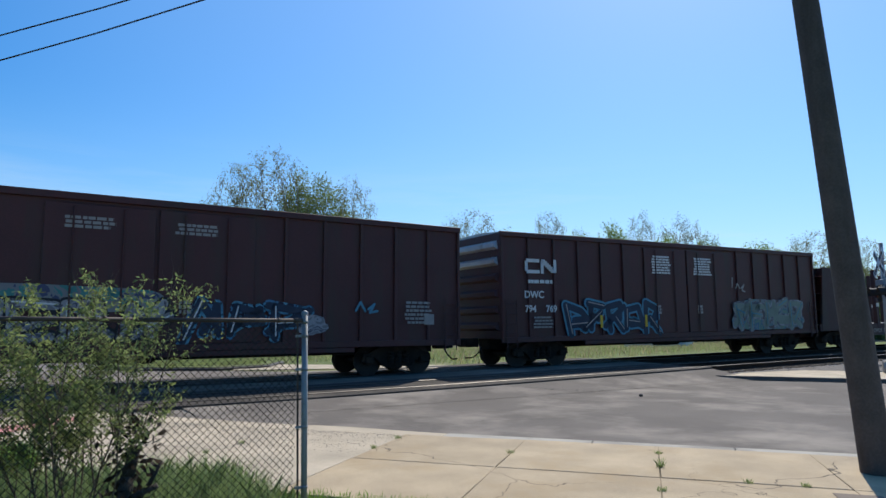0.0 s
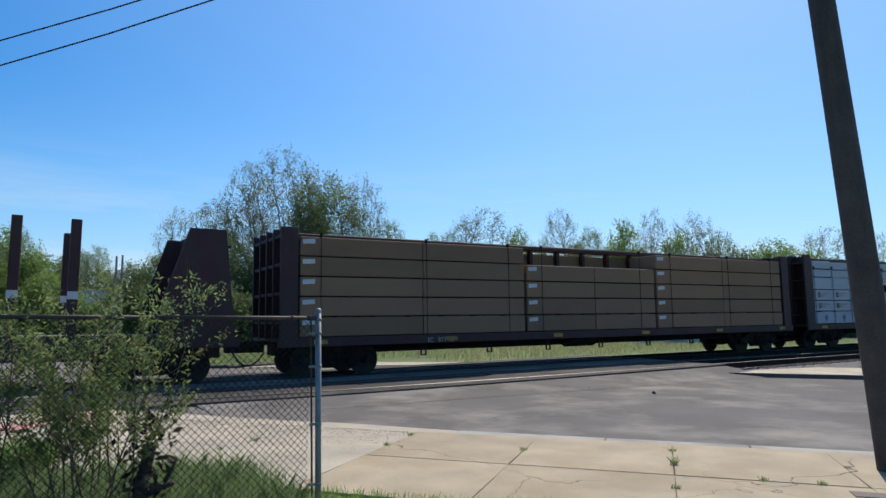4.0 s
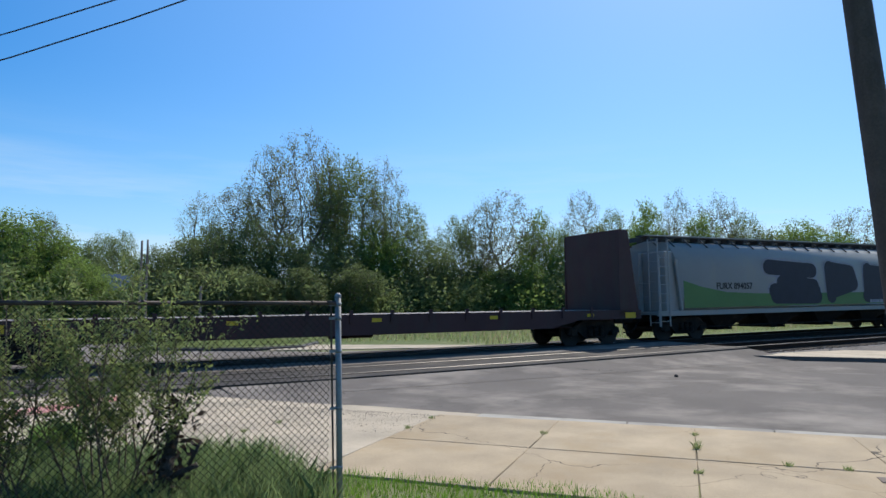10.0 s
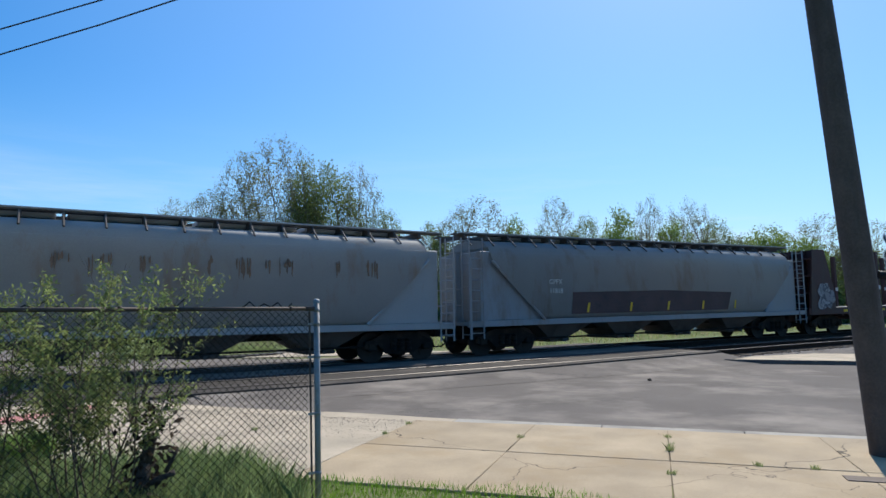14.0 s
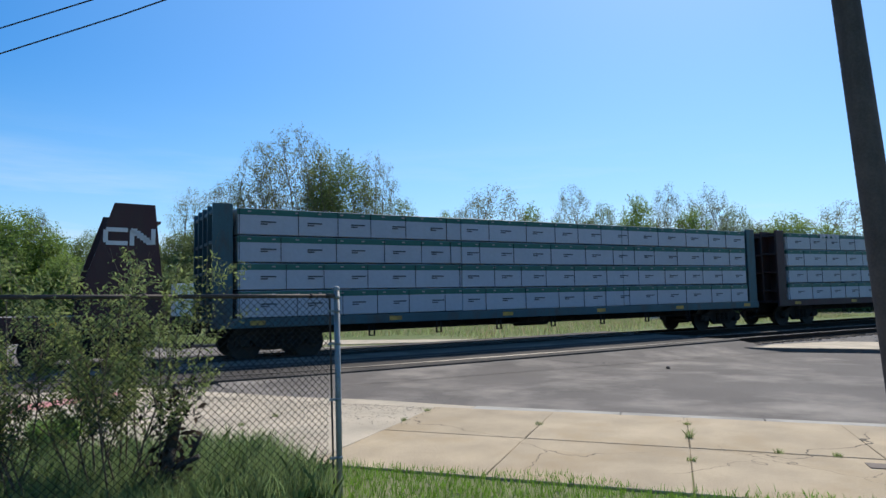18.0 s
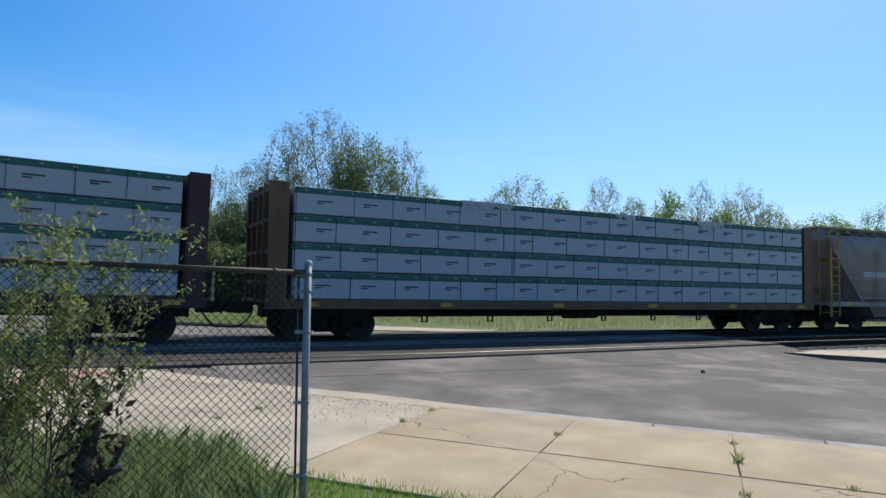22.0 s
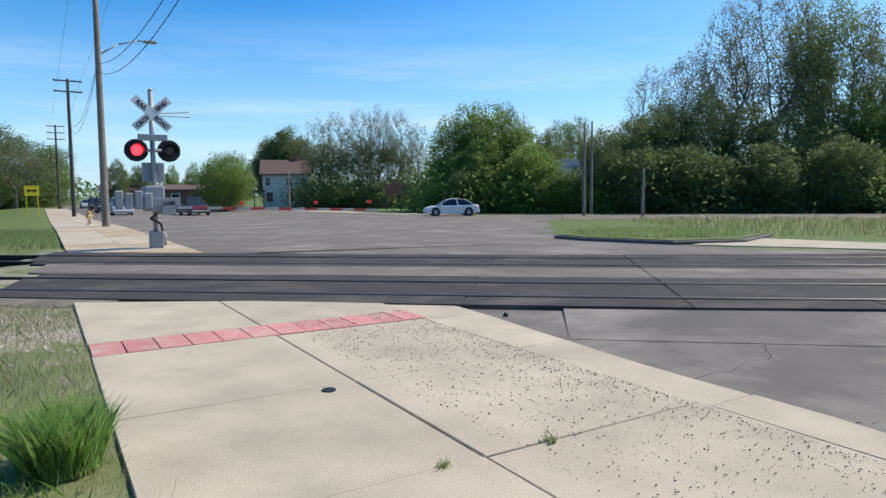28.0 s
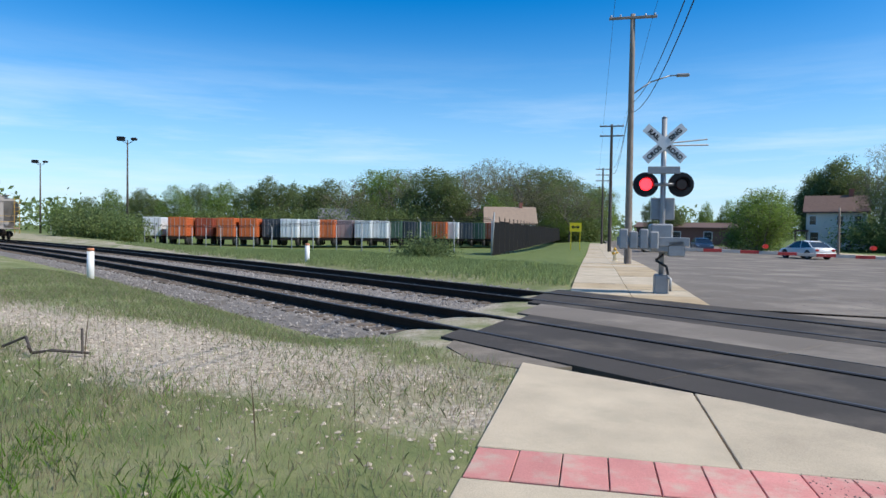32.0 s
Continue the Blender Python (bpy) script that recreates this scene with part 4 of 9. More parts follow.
def truck_meshes():
    w = bmesh.new()
    for s in (-0.74, 0.74):
        bm_cyl(w, (0, s - 0.065, 0), (0, s + 0.065, 0), 0.42, seg=28)
        bm_cyl(w, (0, s - math.copysign(0.09, -s), 0), (0, s - math.copysign(0.06, -s), 0), 0.45, seg=28)
        o = math.copysign(0.075, s)
        bm_cyl(w, (0, s + o * 0.9, 0), (0, s + o * 1.25, 0), 0.33, 0.30, seg=24)
        bm_cyl(w, (0, s + o, 0), (0, s + o * 2.2, 0), 0.12, 0.10, seg=14)
        bm_box(w, -0.03, 0.03, s + o * 1.2, s + o * 1.5, 0.14, 0.27)
    bm_cyl(w, (0, -0.7, 0), (0, 0.7, 0), 0.085, seg=10)
    wheel = mesh_of("wheelset", w, M_WHEEL)
    f = bmesh.new()
    prof = [(-1.2, 0.42), (-1.16, 0.62), (-0.98, 0.66), (-0.55, 0.86), (0.55, 0.86), (0.98, 0.66), (1.16, 0.62), (1.2, 0.42), (1.0, 0.36), (0.76, 0.52), (0.45, 0.24), (-0.45, 0.24), (-0.76, 0.52), (-1.0, 0.36)]
    vs = [[f.verts.new((x, y, z)) for x, z in prof] for y in (-1.09, -0.95)]
    f.faces.new(vs[0]), f.faces.new(list(reversed(vs[1])))
    for i in range(len(prof)):
        j = (i + 1) % len(prof)
        f.faces.new((vs[0][i], vs[1][i], vs[1][j], vs[0][j]))
    bm_box(f, -1.1, -0.8, -1.13, -0.93, 0.34, 0.58, 0.03)
    bm_box(f, 0.8, 1.1, -1.13, -0.93, 0.34, 0.58, 0.03)
    frame_near = mesh_of("side_frame", f, M_UNDER)
    sp = bmesh.new()
    rings = []
    for k in range(13):
        rr = 0.10 if k % 3 else 0.07
        rings.append([sp.verts.new((rr * math.cos(a * math.pi / 5), -1.13 + rr * math.sin(a * math.pi / 5), 0.33 + 0.03 * k)) for a in range(10)])
    for p, q in zip(rings, rings[1:]):
        for i in range(10):
            sp.faces.new((p[i], p[(i + 1) % 10], q[(i + 1) % 10], q[i]))
    springs = mesh_of("spring", sp, M_UNDER)
    bo = bmesh.new()
    bm_box(bo, -0.2, 0.2, -1.0, 1.0, 0.5, 0.8, 0.04)
    bm_cyl(bo, (0, 0, 0.78), (0, 0, 0.98), 0.35, seg=16)
    bolster = mesh_of("bolster", bo, M_UNDER)
    return wheel, frame_near, springs, bolster


WHEEL, SIDE_FRAME, SPRINGS, BOLSTER = truck_meshes()


def truck(car, x):
    t = new("truck")
    t.parent = car
    t.location = (x, 0, 0)
    t.empty_display_size = 0.2
    a = part("side_frame", SIDE_FRAME, None, t)
    b = part("side_frame", SIDE_FRAME, None, t)
    b.rotation_euler.z = math.pi
    for k in (-0.26, 0, 0.26):
        part("spring", SPRINGS, None, t).location.x = k
    part("bolster", BOLSTER, None, t)
    for k in (-0.88, 0.88):
        w = part("wheelset", WHEEL, None, t)
        w.location = (k, 0, 0.425)
        WHEELSETS.append((w, k))


def car(name, label, u, group="freight cars of the train"):
    ob = thing(name, label, "freight car", group)
    TRAIN.append((ob, u))
    return ob


def coupling(c, x, out, z=0.86):
    """Draft gear, knuckle and air hose at a car's end; out is -1 or 1."""
    bm = bmesh.new()
    bm_box(bm, min(x, x + out * 0.5), max(x, x + out * 0.5), -0.16, 0.16, z - 0.16, z + 0.14, 0.03)
    bm_box(bm, min(x + out * 0.45, x + out * 0.72), max(x + out * 0.45, x + out * 0.72), -0.13, 0.16, z - 0.15, z + 0.15, 0.05)
    part("coupler", bm, M_UNDER, c)
    h = bmesh.new()
    pts = [(x + out * 0.1, -0.45, 0.72), (x + out * 0.25, -0.47, 0.5), (x + out * 0.45, -0.42, 0.36), (x + out * 0.7, -0.34, 0.36)]
    for a, b in zip(pts, pts[1:]):
        bm_cyl(h, a, b, 0.025, seg=8)
    part("air_hose", h, M_HOSE, c)


def ladder(c, x, y0, z0, z1, mat, width=0.42, along="x", rungs=8):
    bm = bmesh.new()
    for k in (0, width):
        p = (x + k, y0) if along == "x" else (x, y0 + k)
        bm_cyl(bm, (*p, z0), (*p, z1), 0.022, seg=6)
    for i in range(rungs):
        z = z0 + (z1 - z0) * (i + 0.5) / rungs
        q = (x + width, y0) if along == "x" else (x, y0 + width)
        bm_cyl(bm, (x, y0, z), (*q, z), 0.016, seg=6)
    return part("ladder", bm, mat, c)


def underframe(c, x0, x1, depth=0.62, mat=None):
    """Centre sill, brake rigging and pipes under the floor."""
    bm = bmesh.new()
    bm_box(bm, x0, x1, -0.3, 0.3, depth, 1.0)
    mid = (x0 + x1) / 2
    for k in range(int((x1 - x0 - 5) / 1.6)):
        x = x0 + 2.5 + 1.6 * k
        bm_box(bm, x, x + 0.12, -1.35, 1.35, 0.82, 1.0)
    bm_cyl(bm, (mid - 1.0, -0.75, 0.74), (mid + 0.3, -0.75, 0.74), 0.2, seg=14)
    bm_cyl(bm, (x0 + 2.2, -1.0, 0.66), (x1 - 2.2, -1.0, 0.66), 0.03, seg=6)
    part("underframe", bm, mat or M_UNDER, c)


def brand_mark(c, x, z, w, h, y=-1.585):
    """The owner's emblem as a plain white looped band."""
    bm = bmesh.new()
    t = h * 0.24
    def bar(x0, x1, z0, z1):
        bm_box(bm, x0, x1, y - 0.003, y + 0.004, z0, z1)
    bar(x + t * 0.6, x + w * 0.46, z + h - t, z + h)
    bar(x, x + t, z + t * 0.6, z + h - t * 0.6)
    bar(x + t * 0.6, x + w * 0.46, z, z + t)
    bar(x + w * 0.5, x + w * 0.5 + t, z, z + h - t * 0.5)
    for k in range(6):
        a = k / 6
        bar(x + w * 0.52 + a * w * 0.36, x + w * 0.52 + a * w * 0.36 + t * 1.4, z + (1 - a) * (h - t) * 0.98 - h * 0.05, z + (1 - a) * (h - t) * 0.98 + t)
    bar(x + w - t, x + w, z + t * 0.4, z + h)
    part("emblem", bm, M_WHITE, c, "white emblem band")


# ---- box cars
def boxcar(name, label, u0, u1, seed):
    L = u1 - u0
    c = car(name, label, u0)
    top = 4.57
    bm = bmesh.new()
    bm_box(bm, 0, L, -1.5, 1.5, 0.98, top, 0.03)
    part("body", bm, M_BROWN, c)
    bm = bmesh.new()
    bm_box(bm, -0.045, 0.045, -1.575, -1.495, 0.95, top - 0.12, 0.012)
    me = mesh_of("side_post", bm, M_BROWN)
    n = int(L / 1.12)
    for i in range(n + 1):
        x = 0.05 + (L - 0.1) * i / n
        if not L * 0.37 < x < L * 0.645:
            part("side_post", me, None, c).location.x = x
            back = part("side_post", me, None, c)
            back.location.x, back.rotation_euler.z = x, math.pi
    for x0, x1, y0, y1, z0, z1 in ((-0.02, L + 0.02, -1.585, -1.49, top - 0.14, top + 0.03), (-0.02, L + 0.02, 1.49, 1.585, top - 0.14, top + 0.03), (0.0, L, -1.585, -1.49, 0.86, 1.04), (L * 0.2, L * 0.8, -1.58, -1.5, 0.72, 0.855)):
        bm = bmesh.new()
        bm_box(bm, x0, x1, y0, y1, z0, z1, 0.012)
        part("side_rail", bm, M_BROWN, c)
    bm = bmesh.new()
    prof = [(-1.5, top + 0.02), (0, top + 0.10), (1.5, top + 0.02), (1.5, top - 0.03), (-1.5, top - 0.03)]
    bm_profile(bm, prof, 0.02, L - 0.02)
    for i in range(14):
        x = 0.4 + (L - 0.8) * i / 13
        bm_profile(bm, [(-1.5, top + 0.05), (0, top + 0.13), (1.5, top + 0.05), (1.5, top), (-1.5, top)], x - 0.04, x + 0.04)
    part("roof", bm, M_ROOF, c, "galvanised ribbed roof")
    for e, o in ((0, -1), (L, 1)):
        for i in range(6):
            bm = bmesh.new()
            z = 1.25 + i * 0.55
            prof = [(-1.4, z), (1.4, z), (1.35, z + 0.3), (-1.35, z + 0.3)]
            a = [bm.verts.new((e, y, zz)) for y, zz in prof]
            b = [bm.verts.new((e + o * 0.11, y * 0.97, z + 0.08 + (zz - z) * 0.45)) for y, zz in prof]
            bm.faces.new(b)
            for k in range(4):
                bm.faces.new((a[k], a[(k + 1) % 4], b[(k + 1) % 4], b[k]))
            part("end_corrugation", bm, M_ROOF if o < 0 and i > 3 else M_BROWN, c)
    # two plug doors with locking bars
    for x0 in (L * 0.375, L * 0.51):
        bm = bmesh.new()
        bm_box(bm, x0, x0 + L * 0.13, -1.565, -1.48, 1.05, top - 0.22, 0.015)
        d = part("door", bm, M_BROWN, c)
        for k in (0.25, 0.7):
            bm = bmesh.new()
            bm_cyl(bm, (x0 + L * 0.13 * k, -1.6, 1.1), (x0 + L * 0.13 * k, -1.6, top - 0.3), 0.022, seg=6)
            part("locking_bar", bm, M_BROWN, d)
        bars("door_notice", x0 + 0.35, 4.05, 1.15, 3 if seed else 7, 0.07, 0.035, M_STENCIL_DIM if seed else M_WHITE, c, seed=seed + int(x0), cell=0.16)
        bars("door_label", x0 + 0.5, 2.12, 0.35, 3, 0.09, 0.03, M_STENCIL_DIM, c, seed=seed + 9)
    ladder(c, 0.15, -1.62, 0.7, 2.3, M_BROWN, rungs=5)
    ladder(c, L - 0.6, -1.62, 0.7, 2.3, M_BROWN, rungs=5)
    underframe(c, 0.3, L - 0.3)
    for x in (2.0, L - 2.0):
        truck(c, x)
    coupling(c, 0, -1), coupling(c, L, 1)
    return c, L


def boxcars():
    c, L = boxcar("boxcar", "dark brown boxcar with teal and white spray paint", -6.2, 12.15, 3)
    patch("spray_paint", blob(6.2, 2.12, 6.4, 0.62, 4, 40, 0.08, 5), -1.58, M_TAG_TEAL, c, "teal sprayed band")
    sprayed_name(c, 2.9, 1.15, 6.6, 0.95, 6, M_TAG_GREY, M_BLACKPAINT, 12, -1.588, M_WHITE)
    patch("spray_paint", blob(1.4, 1.6, 2.0, 0.9, 5, 30, 0.12, 4), -1.58, M_TAG_GREY, c)
    sprayed_name(c, 10.0, 1.1, 3.2, 0.95, 3, M_SPRAY_NAVY, M_TAG_BLUE, 6, -1.582, M_WHITE)
    patch("spray_paint", blob(13.4, 1.5, 0.8, 0.55, 16, 24, 0.2, 3), -1.58, M_TAG_GREY, c)
    strokes("sprayed_scrawl", [[(14.7, 1.9), (14.85, 2.15), (15.0, 1.9)], [(15.1, 1.95), (15.3, 2.1), (15.15, 1.85), (15.4, 1.9)]], 0.07, -1.582, M_SPRAY_CYAN, c)
    bars("data_panel", 16.3, 2.2, 1.0, 6, 0.07, 0.05, M_STENCIL_DIM, c, seed=5)
    patch("stencil_box", [(17.0, 1.5), (17.35, 1.5), (17.35, 1.82), (17.0, 1.82)], -1.582, M_STENCIL_DIM, c)
    c, L = boxcar("boxcar", "dark brown boxcar with white lettering and blue spray paint", 13.9, 31.95, 0)
    brand_mark(c, 0.98, 3.2, 1.38, 0.5)
    bars("web_line", 0.95, 2.98, 1.4, 1, 0.12, 0, M_WHITE, c, seed=2, cell=0.17)
    words("lettering", "DWC", 0.34, M_WHITE, c, side(0.93, 2.36, -1.583), bold=0.008)
    words("lettering", "794", 0.32, M_WHITE, c, side(0.95, 1.88, -1.583), bold=0.008)
    words("lettering", "769", 0.32, M_WHITE, c, side(1.86, 1.88, -1.583), bold=0.008)
    bars("data_panel", 1.3, 1.72, 0.9, 4, 0.06, 0.05, M_STENCIL_DIM, c, seed=8)
    sprayed_name(c, 2.75, 1.08, 4.75, 1.1, 5, M_SPRAY_NAVY, M_SPRAY_CYAN, 3, -1.58, M_STENCIL_DIM)
    patch("reflector", [(4.35, 1.3), (4.47, 1.3), (4.47, 1.75), (4.35, 1.75)], -1.59, M_YELLOW, c)
    patch("reflector", [(6.65, 1.3), (6.77, 1.3), (6.77, 1.75), (6.65, 1.75)], -1.59, M_YELLOW, c)
    patch("spray_paint", blob(14.4, 1.72, 4.9, 1.3, 61, 44, 0.07, 4), -1.58, M_TAG_PALE, c, "pale green and blue spray paint")
    sprayed_name(c, 12.1, 1.2, 4.7, 1.1, 5, M_SPRAY_PALE, M_TAG_GREY, 8, -1.588, M_SPRAY_CYAN)
    strokes("sprayed_scrawl", [[(11.95, 2.9), (12.0, 3.3)], [(12.2, 2.85), (12.3, 3.05), (12.45, 2.85)], [(12.55, 2.85), (12.75, 3.0), (12.6, 2.75), (12.8, 2.72)]], 0.06, -1.582, M_STENCIL_DIM, c)


# ---- bulkhead flat cars
def flatcar(name, label, u0, u1, mat, wing=2.05, stakes=(), top=3.95, seed=0, wing_top=1.35):
    L = u1 - u0
    c = car(name, label, u0)
    bm = bmesh.new()
    sill = [(0, 0.92), (2.9, 0.92), (4.2, 0.66), (L - 4.2, 0.66), (L - 2.9, 0.92), (L, 0.92), (L, 1.24), (0, 1.24)]
    for y in (-1.5, 1.42):
        a = [bm.verts.new((x, y, z)) for x, z in sill]
        b = [bm.verts.new((x, y + 0.08, z)) for x, z in sill]
        bm.faces.new(a), bm.faces.new(list(reversed(b)))
        for i in range(len(sill)):
            j = (i + 1) % len(sill)
            bm.faces.new((a[i], b[i], b[j], a[j]))
    bm_box(bm, 0, 0.1, -1.45, 1.45, 0.92, 1.2), bm_box(bm, L - 0.1, L, -1.45, 1.45, 0.92, 1.2)
    part("side_sill", bm, mat, c)
    bm = bmesh.new()
    for k in range(int(L / 0.3)):
        bm_box(bm, 0.05 + 0.3 * k, 0.05 + 0.3 * k + 0.285, -1.42, 1.42, 1.16, 1.235)
    part("deck", bm, M_DECK, c, "worn pale deck boards")
    for e, o in ((0.0, 1), (L, -1)):
        b = new("bulkhead")
        b.parent = c
        bm = bmesh.new()
        x0, x1 = sorted((e + o * 0.35, e + o * 0.5))
        bm_box(bm, x0 + o * 0.5, x1 + o * 0.5, -1.48, 1.48, 1.2, top)
        part("end_wall", bm, mat, b)
        for y in (-1.46, -0.9, -0.3, 0.3, 0.9, 1.46):
            bm = bmesh.new()
            poly = [(e + o * 0.1, 1.1), (e + o * 0.9, 1.1), (e + o * 0.9, top), (e + o * 0.55, top)]
            a = [bm.verts.new((x, y - 0.03, z)) for x, z in poly]
            d = [bm.verts.new((x, y + 0.03, z)) for x, z in poly]
            bm.faces.new(a), bm.faces.new(list(reversed(d)))
            for i in range(4):
                bm.faces.new((a[i], d[i], d[(i + 1) % 4], a[(i + 1) % 4]))
            part("upright", bm, mat, b)
        for y in (-1.52, 1.46) if wing else ():
            poly = [(e + o * 0.12, 0.98), (e + o * wing, 0.98), (e + o * (wing - 0.15), 2.2), (e + o * wing_top, top), (e + o * 0.45, top)]
            bm = bmesh.new()
            a = [bm.verts.new((x, y, z)) for x, z in poly]
            d = [bm.verts.new((x, y + 0.06, z)) for x, z in poly]
            bm.faces.new(a), bm.faces.new(list(reversed(d)))
            for i in range(5):
                bm.faces.new((a[i], d[i], d[(i + 1) % 5], a[(i + 1) % 5]))
            part("wing_plate", bm, mat, b)
        for z in (1.9, 2.7, 3.5):
            bm = bmesh.new()
            bm_box(bm, min(e + o * 0.3, e + o * 0.8), max(e + o * 0.3, e + o * 0.8), -1.44, 1.44, z, z + 0.06)
            part("cross_rail", bm, mat, b)
    sm = None
    for x, tall in stakes:
        for y in (-1.42, 1.42):
            if sm is None:
                bm = bmesh.new()
                bm_box(bm, -0.11, 0.11, -0.1, 0.1, 1.0, 3.95, 0.015)
                sm = mesh_of("stake", bm, mat)
                bm = bmesh.new()
                bm_box(bm, -0.112, 0.112, -0.108, -0.098, 2.08, 2.26)
                tm = mesh_of("reflective_label", bm, M_WHITE)
            s = part("stake", sm, None, c)
            s.location = (x, y, 0)
            s.scale.z = tall
            k = part("reflective_label", tm, None, s)
            bm = bmesh.new()
    underframe(c, 0.2, L - 0.2, 0.6, mat)
    for x in (1.9, L - 1.9):
        truck(c, x)
    coupling(c, 0, -1), coupling(c, L, 1)
    for k in range(5):
        x = 2.6 + (L - 5.2) * k / 4
        patch("reflector", [(x, 1.02), (x + 0.3, 1.02), (x + 0.3, 1.13), (x, 1.13)], -1.505, M_YELLOW, c)
    return c, L


def flatcars():
    st = [(3.65 + 1.18 * i, 1.0) for i in range(10)]
    c, L = flatcar("stake_flatcar", "empty maroon bulkhead flatcar with tall stakes", 32.35, 50.5, M_MAROON, stakes=st)
    words("lettering", "CWLX  200047", 0.26, M_STENCIL_DIM, c, side(4.3, 0.8, -1.506), bold=0.006)
    patch("yellow_plate", [(2.2, 0.98), (2.75, 0.98), (2.75, 1.2), (2.2, 1.2)], -1.585, M_YELLOW_PAINT, c)
    c, L = flatcar("bulkhead_flatcar", "empty brown bulkhead flatcar with a low bare deck", 111.35, 132.7, M_MAROON, wing=0, top=4.15)
    for x in (0.62, L - 1.0):
        for y in (-1.5, 1.44):
            bm = bmesh.new()
            o = 1 if x < 5 else -1
            xa = 0.1 if o > 0 else L - 0.1
            poly = [(xa, 1.0), (xa + o * 0.95, 1.0), (xa + o * 0.9, 4.05), (xa + o * 0.5, 4.1)]
            a = [bm.verts.new((px, y, z)) for px, z in poly]
            d = [bm.verts.new((px, y + 0.06, z)) for px, z in poly]
            bm.faces.new(a), bm.faces.new(list(reversed(d)))
            for i in range(4):
                bm.faces.new((a[i], d[i], d[(i + 1) % 4], a[(i + 1) % 4]))
            part("wing_plate", bm, M_MAROON, c)
    words("lettering", "CN 62600", 0.22, M_STENCIL_DIM, c, side(4.2, 0.84, -1.506), bold=0.004)
    patch("yellow_plate", [(1.35, 0.95), (1.9, 0.95), (1.9, 1.15), (1.35, 1.15)], -1.51, M_YELLOW, c)
    patch("yellow_plate", [(L - 0.8, 0.95), (L - 0.3, 0.95), (L - 0.3, 1.15), (L - 0.8, 1.15)], -1.51, M_YELLOW, c)
    bm = bmesh.new()
    for k in range(14):
        x = 2.4 + (L - 4.8) * k / 13
        bm_box(bm, x - 0.05, x + 0.05, -1.54, -1.49, 1.0, 1.36)
    part("stake_pockets", bm, M_MAROON, c)
    st = [(3.3 + 1.16 * i, 1.0) for i in range(10)]
    c, L = flatcar("stake_flatcar", "empty maroon bulkhead flatcar with stakes and a white emblem", 190.4, 208.0, M_MAROON, stakes=st)
    brand_mark(c, L - 1.58, 2.93, 1.15, 0.42, -1.54)
    patch("spray_paint", blob(1.25, 1.75, 1.2, 1.15, 7, 30, 0.3), -1.535, M_TAG_GREY, c, "pale spray paint")


# ---- centre-beam flat cars with lumber
def centrebeam(name, label, u0, u1, mat, top=4.25):
    L = u1 - u0
    c = car(name, label, u0)
    bm = bmesh.new()
    bm_box(bm, 0, L, -1.5, -1.4, 0.86, 1.12, 0.01)
    bm_box(bm, 0, L, 1.4, 1.5, 0.86, 1.12)
    bm_box(bm, 0, L, -1.45, 1.45, 1.02, 1.1)
    part("deck_frame", bm, mat, c)
    bm = bmesh.new()
    bm_box(bm, 0.2, L - 0.2, -0.32, 0.32, top - 0.1, top + 0.05, 0.02)
    for k in range(18):
        x = 0.9 + (L - 1.8) * k / 17
        bm_box(bm, x - 0.06, x + 0.06, -0.1, 0.1, 1.1, top)
    part("centre_beam", bm, mat, c)
    for e, o in ((0, 1), (L, -1)):
        b = new("bulkhead")
        b.parent = c
        for y in (-1.42, -0.7, 0.0, 0.7, 1.42):
            bm = bmesh.new()
            x0, x1 = sorted((e + o * 0.05, e + o * (0.62 if abs(y) < 1 else 0.55)))
            bm_box(bm, x0, x1, y - 0.05, y + 0.05, 1.0, top + 0.06, 0.01)
            part("upright", bm, mat, b)
        bm = bmesh.new()
        x0, x1 = sorted((e + o * 0.5, e + o * 0.58))
        bm_box(bm, x0, x1, -1.38, 1.38, 1.05, top)
        part("end_wall", bm, mat, b)
        for z in (1.5, 2.3, 3.1, 3.9):
            bm = bmesh.new()
            x0, x1 = sorted((e + o * 0.08, e + o * 0.5))
            bm_box(bm, x0, x1, -1.36, 1.36, z, z + 0.08)
            part("cross_rail", bm, mat, b)
    underframe(c, 0.2, L - 0.2, 0.6)
    bm = bmesh.new()
    bm_box(bm, -0.02, 0.02, -1.46, -1.42, 0.52, 0.9), bm_box(bm, 0.14, 0.18, -1.46, -1.42, 0.52, 0.9)
    bm_box(bm, -0.02, 0.18, -1.46, -1.42, 0.5, 0.53)
    me = mesh_of("winch_bracket", bm, M_UNDER)
    for k in range(7):
        part("winch_bracket", me, None, c).location.x = 4.4 + (L - 8.8) * k / 6
    for x in (1.9, L - 1.9):
        truck(c, x)
    coupling(c, 0, -1), coupling(c, L, 1)
    for k in range(6):
        x = 1.0 + (L - 2.0) * k / 5
        patch("reflector", [(x, 0.93), (x + 0.4, 0.93), (x + 0.4, 1.05), (x, 1.05)], -1.505, M_YELLOW_PAINT, c)
    return c, L


PACKS = {}


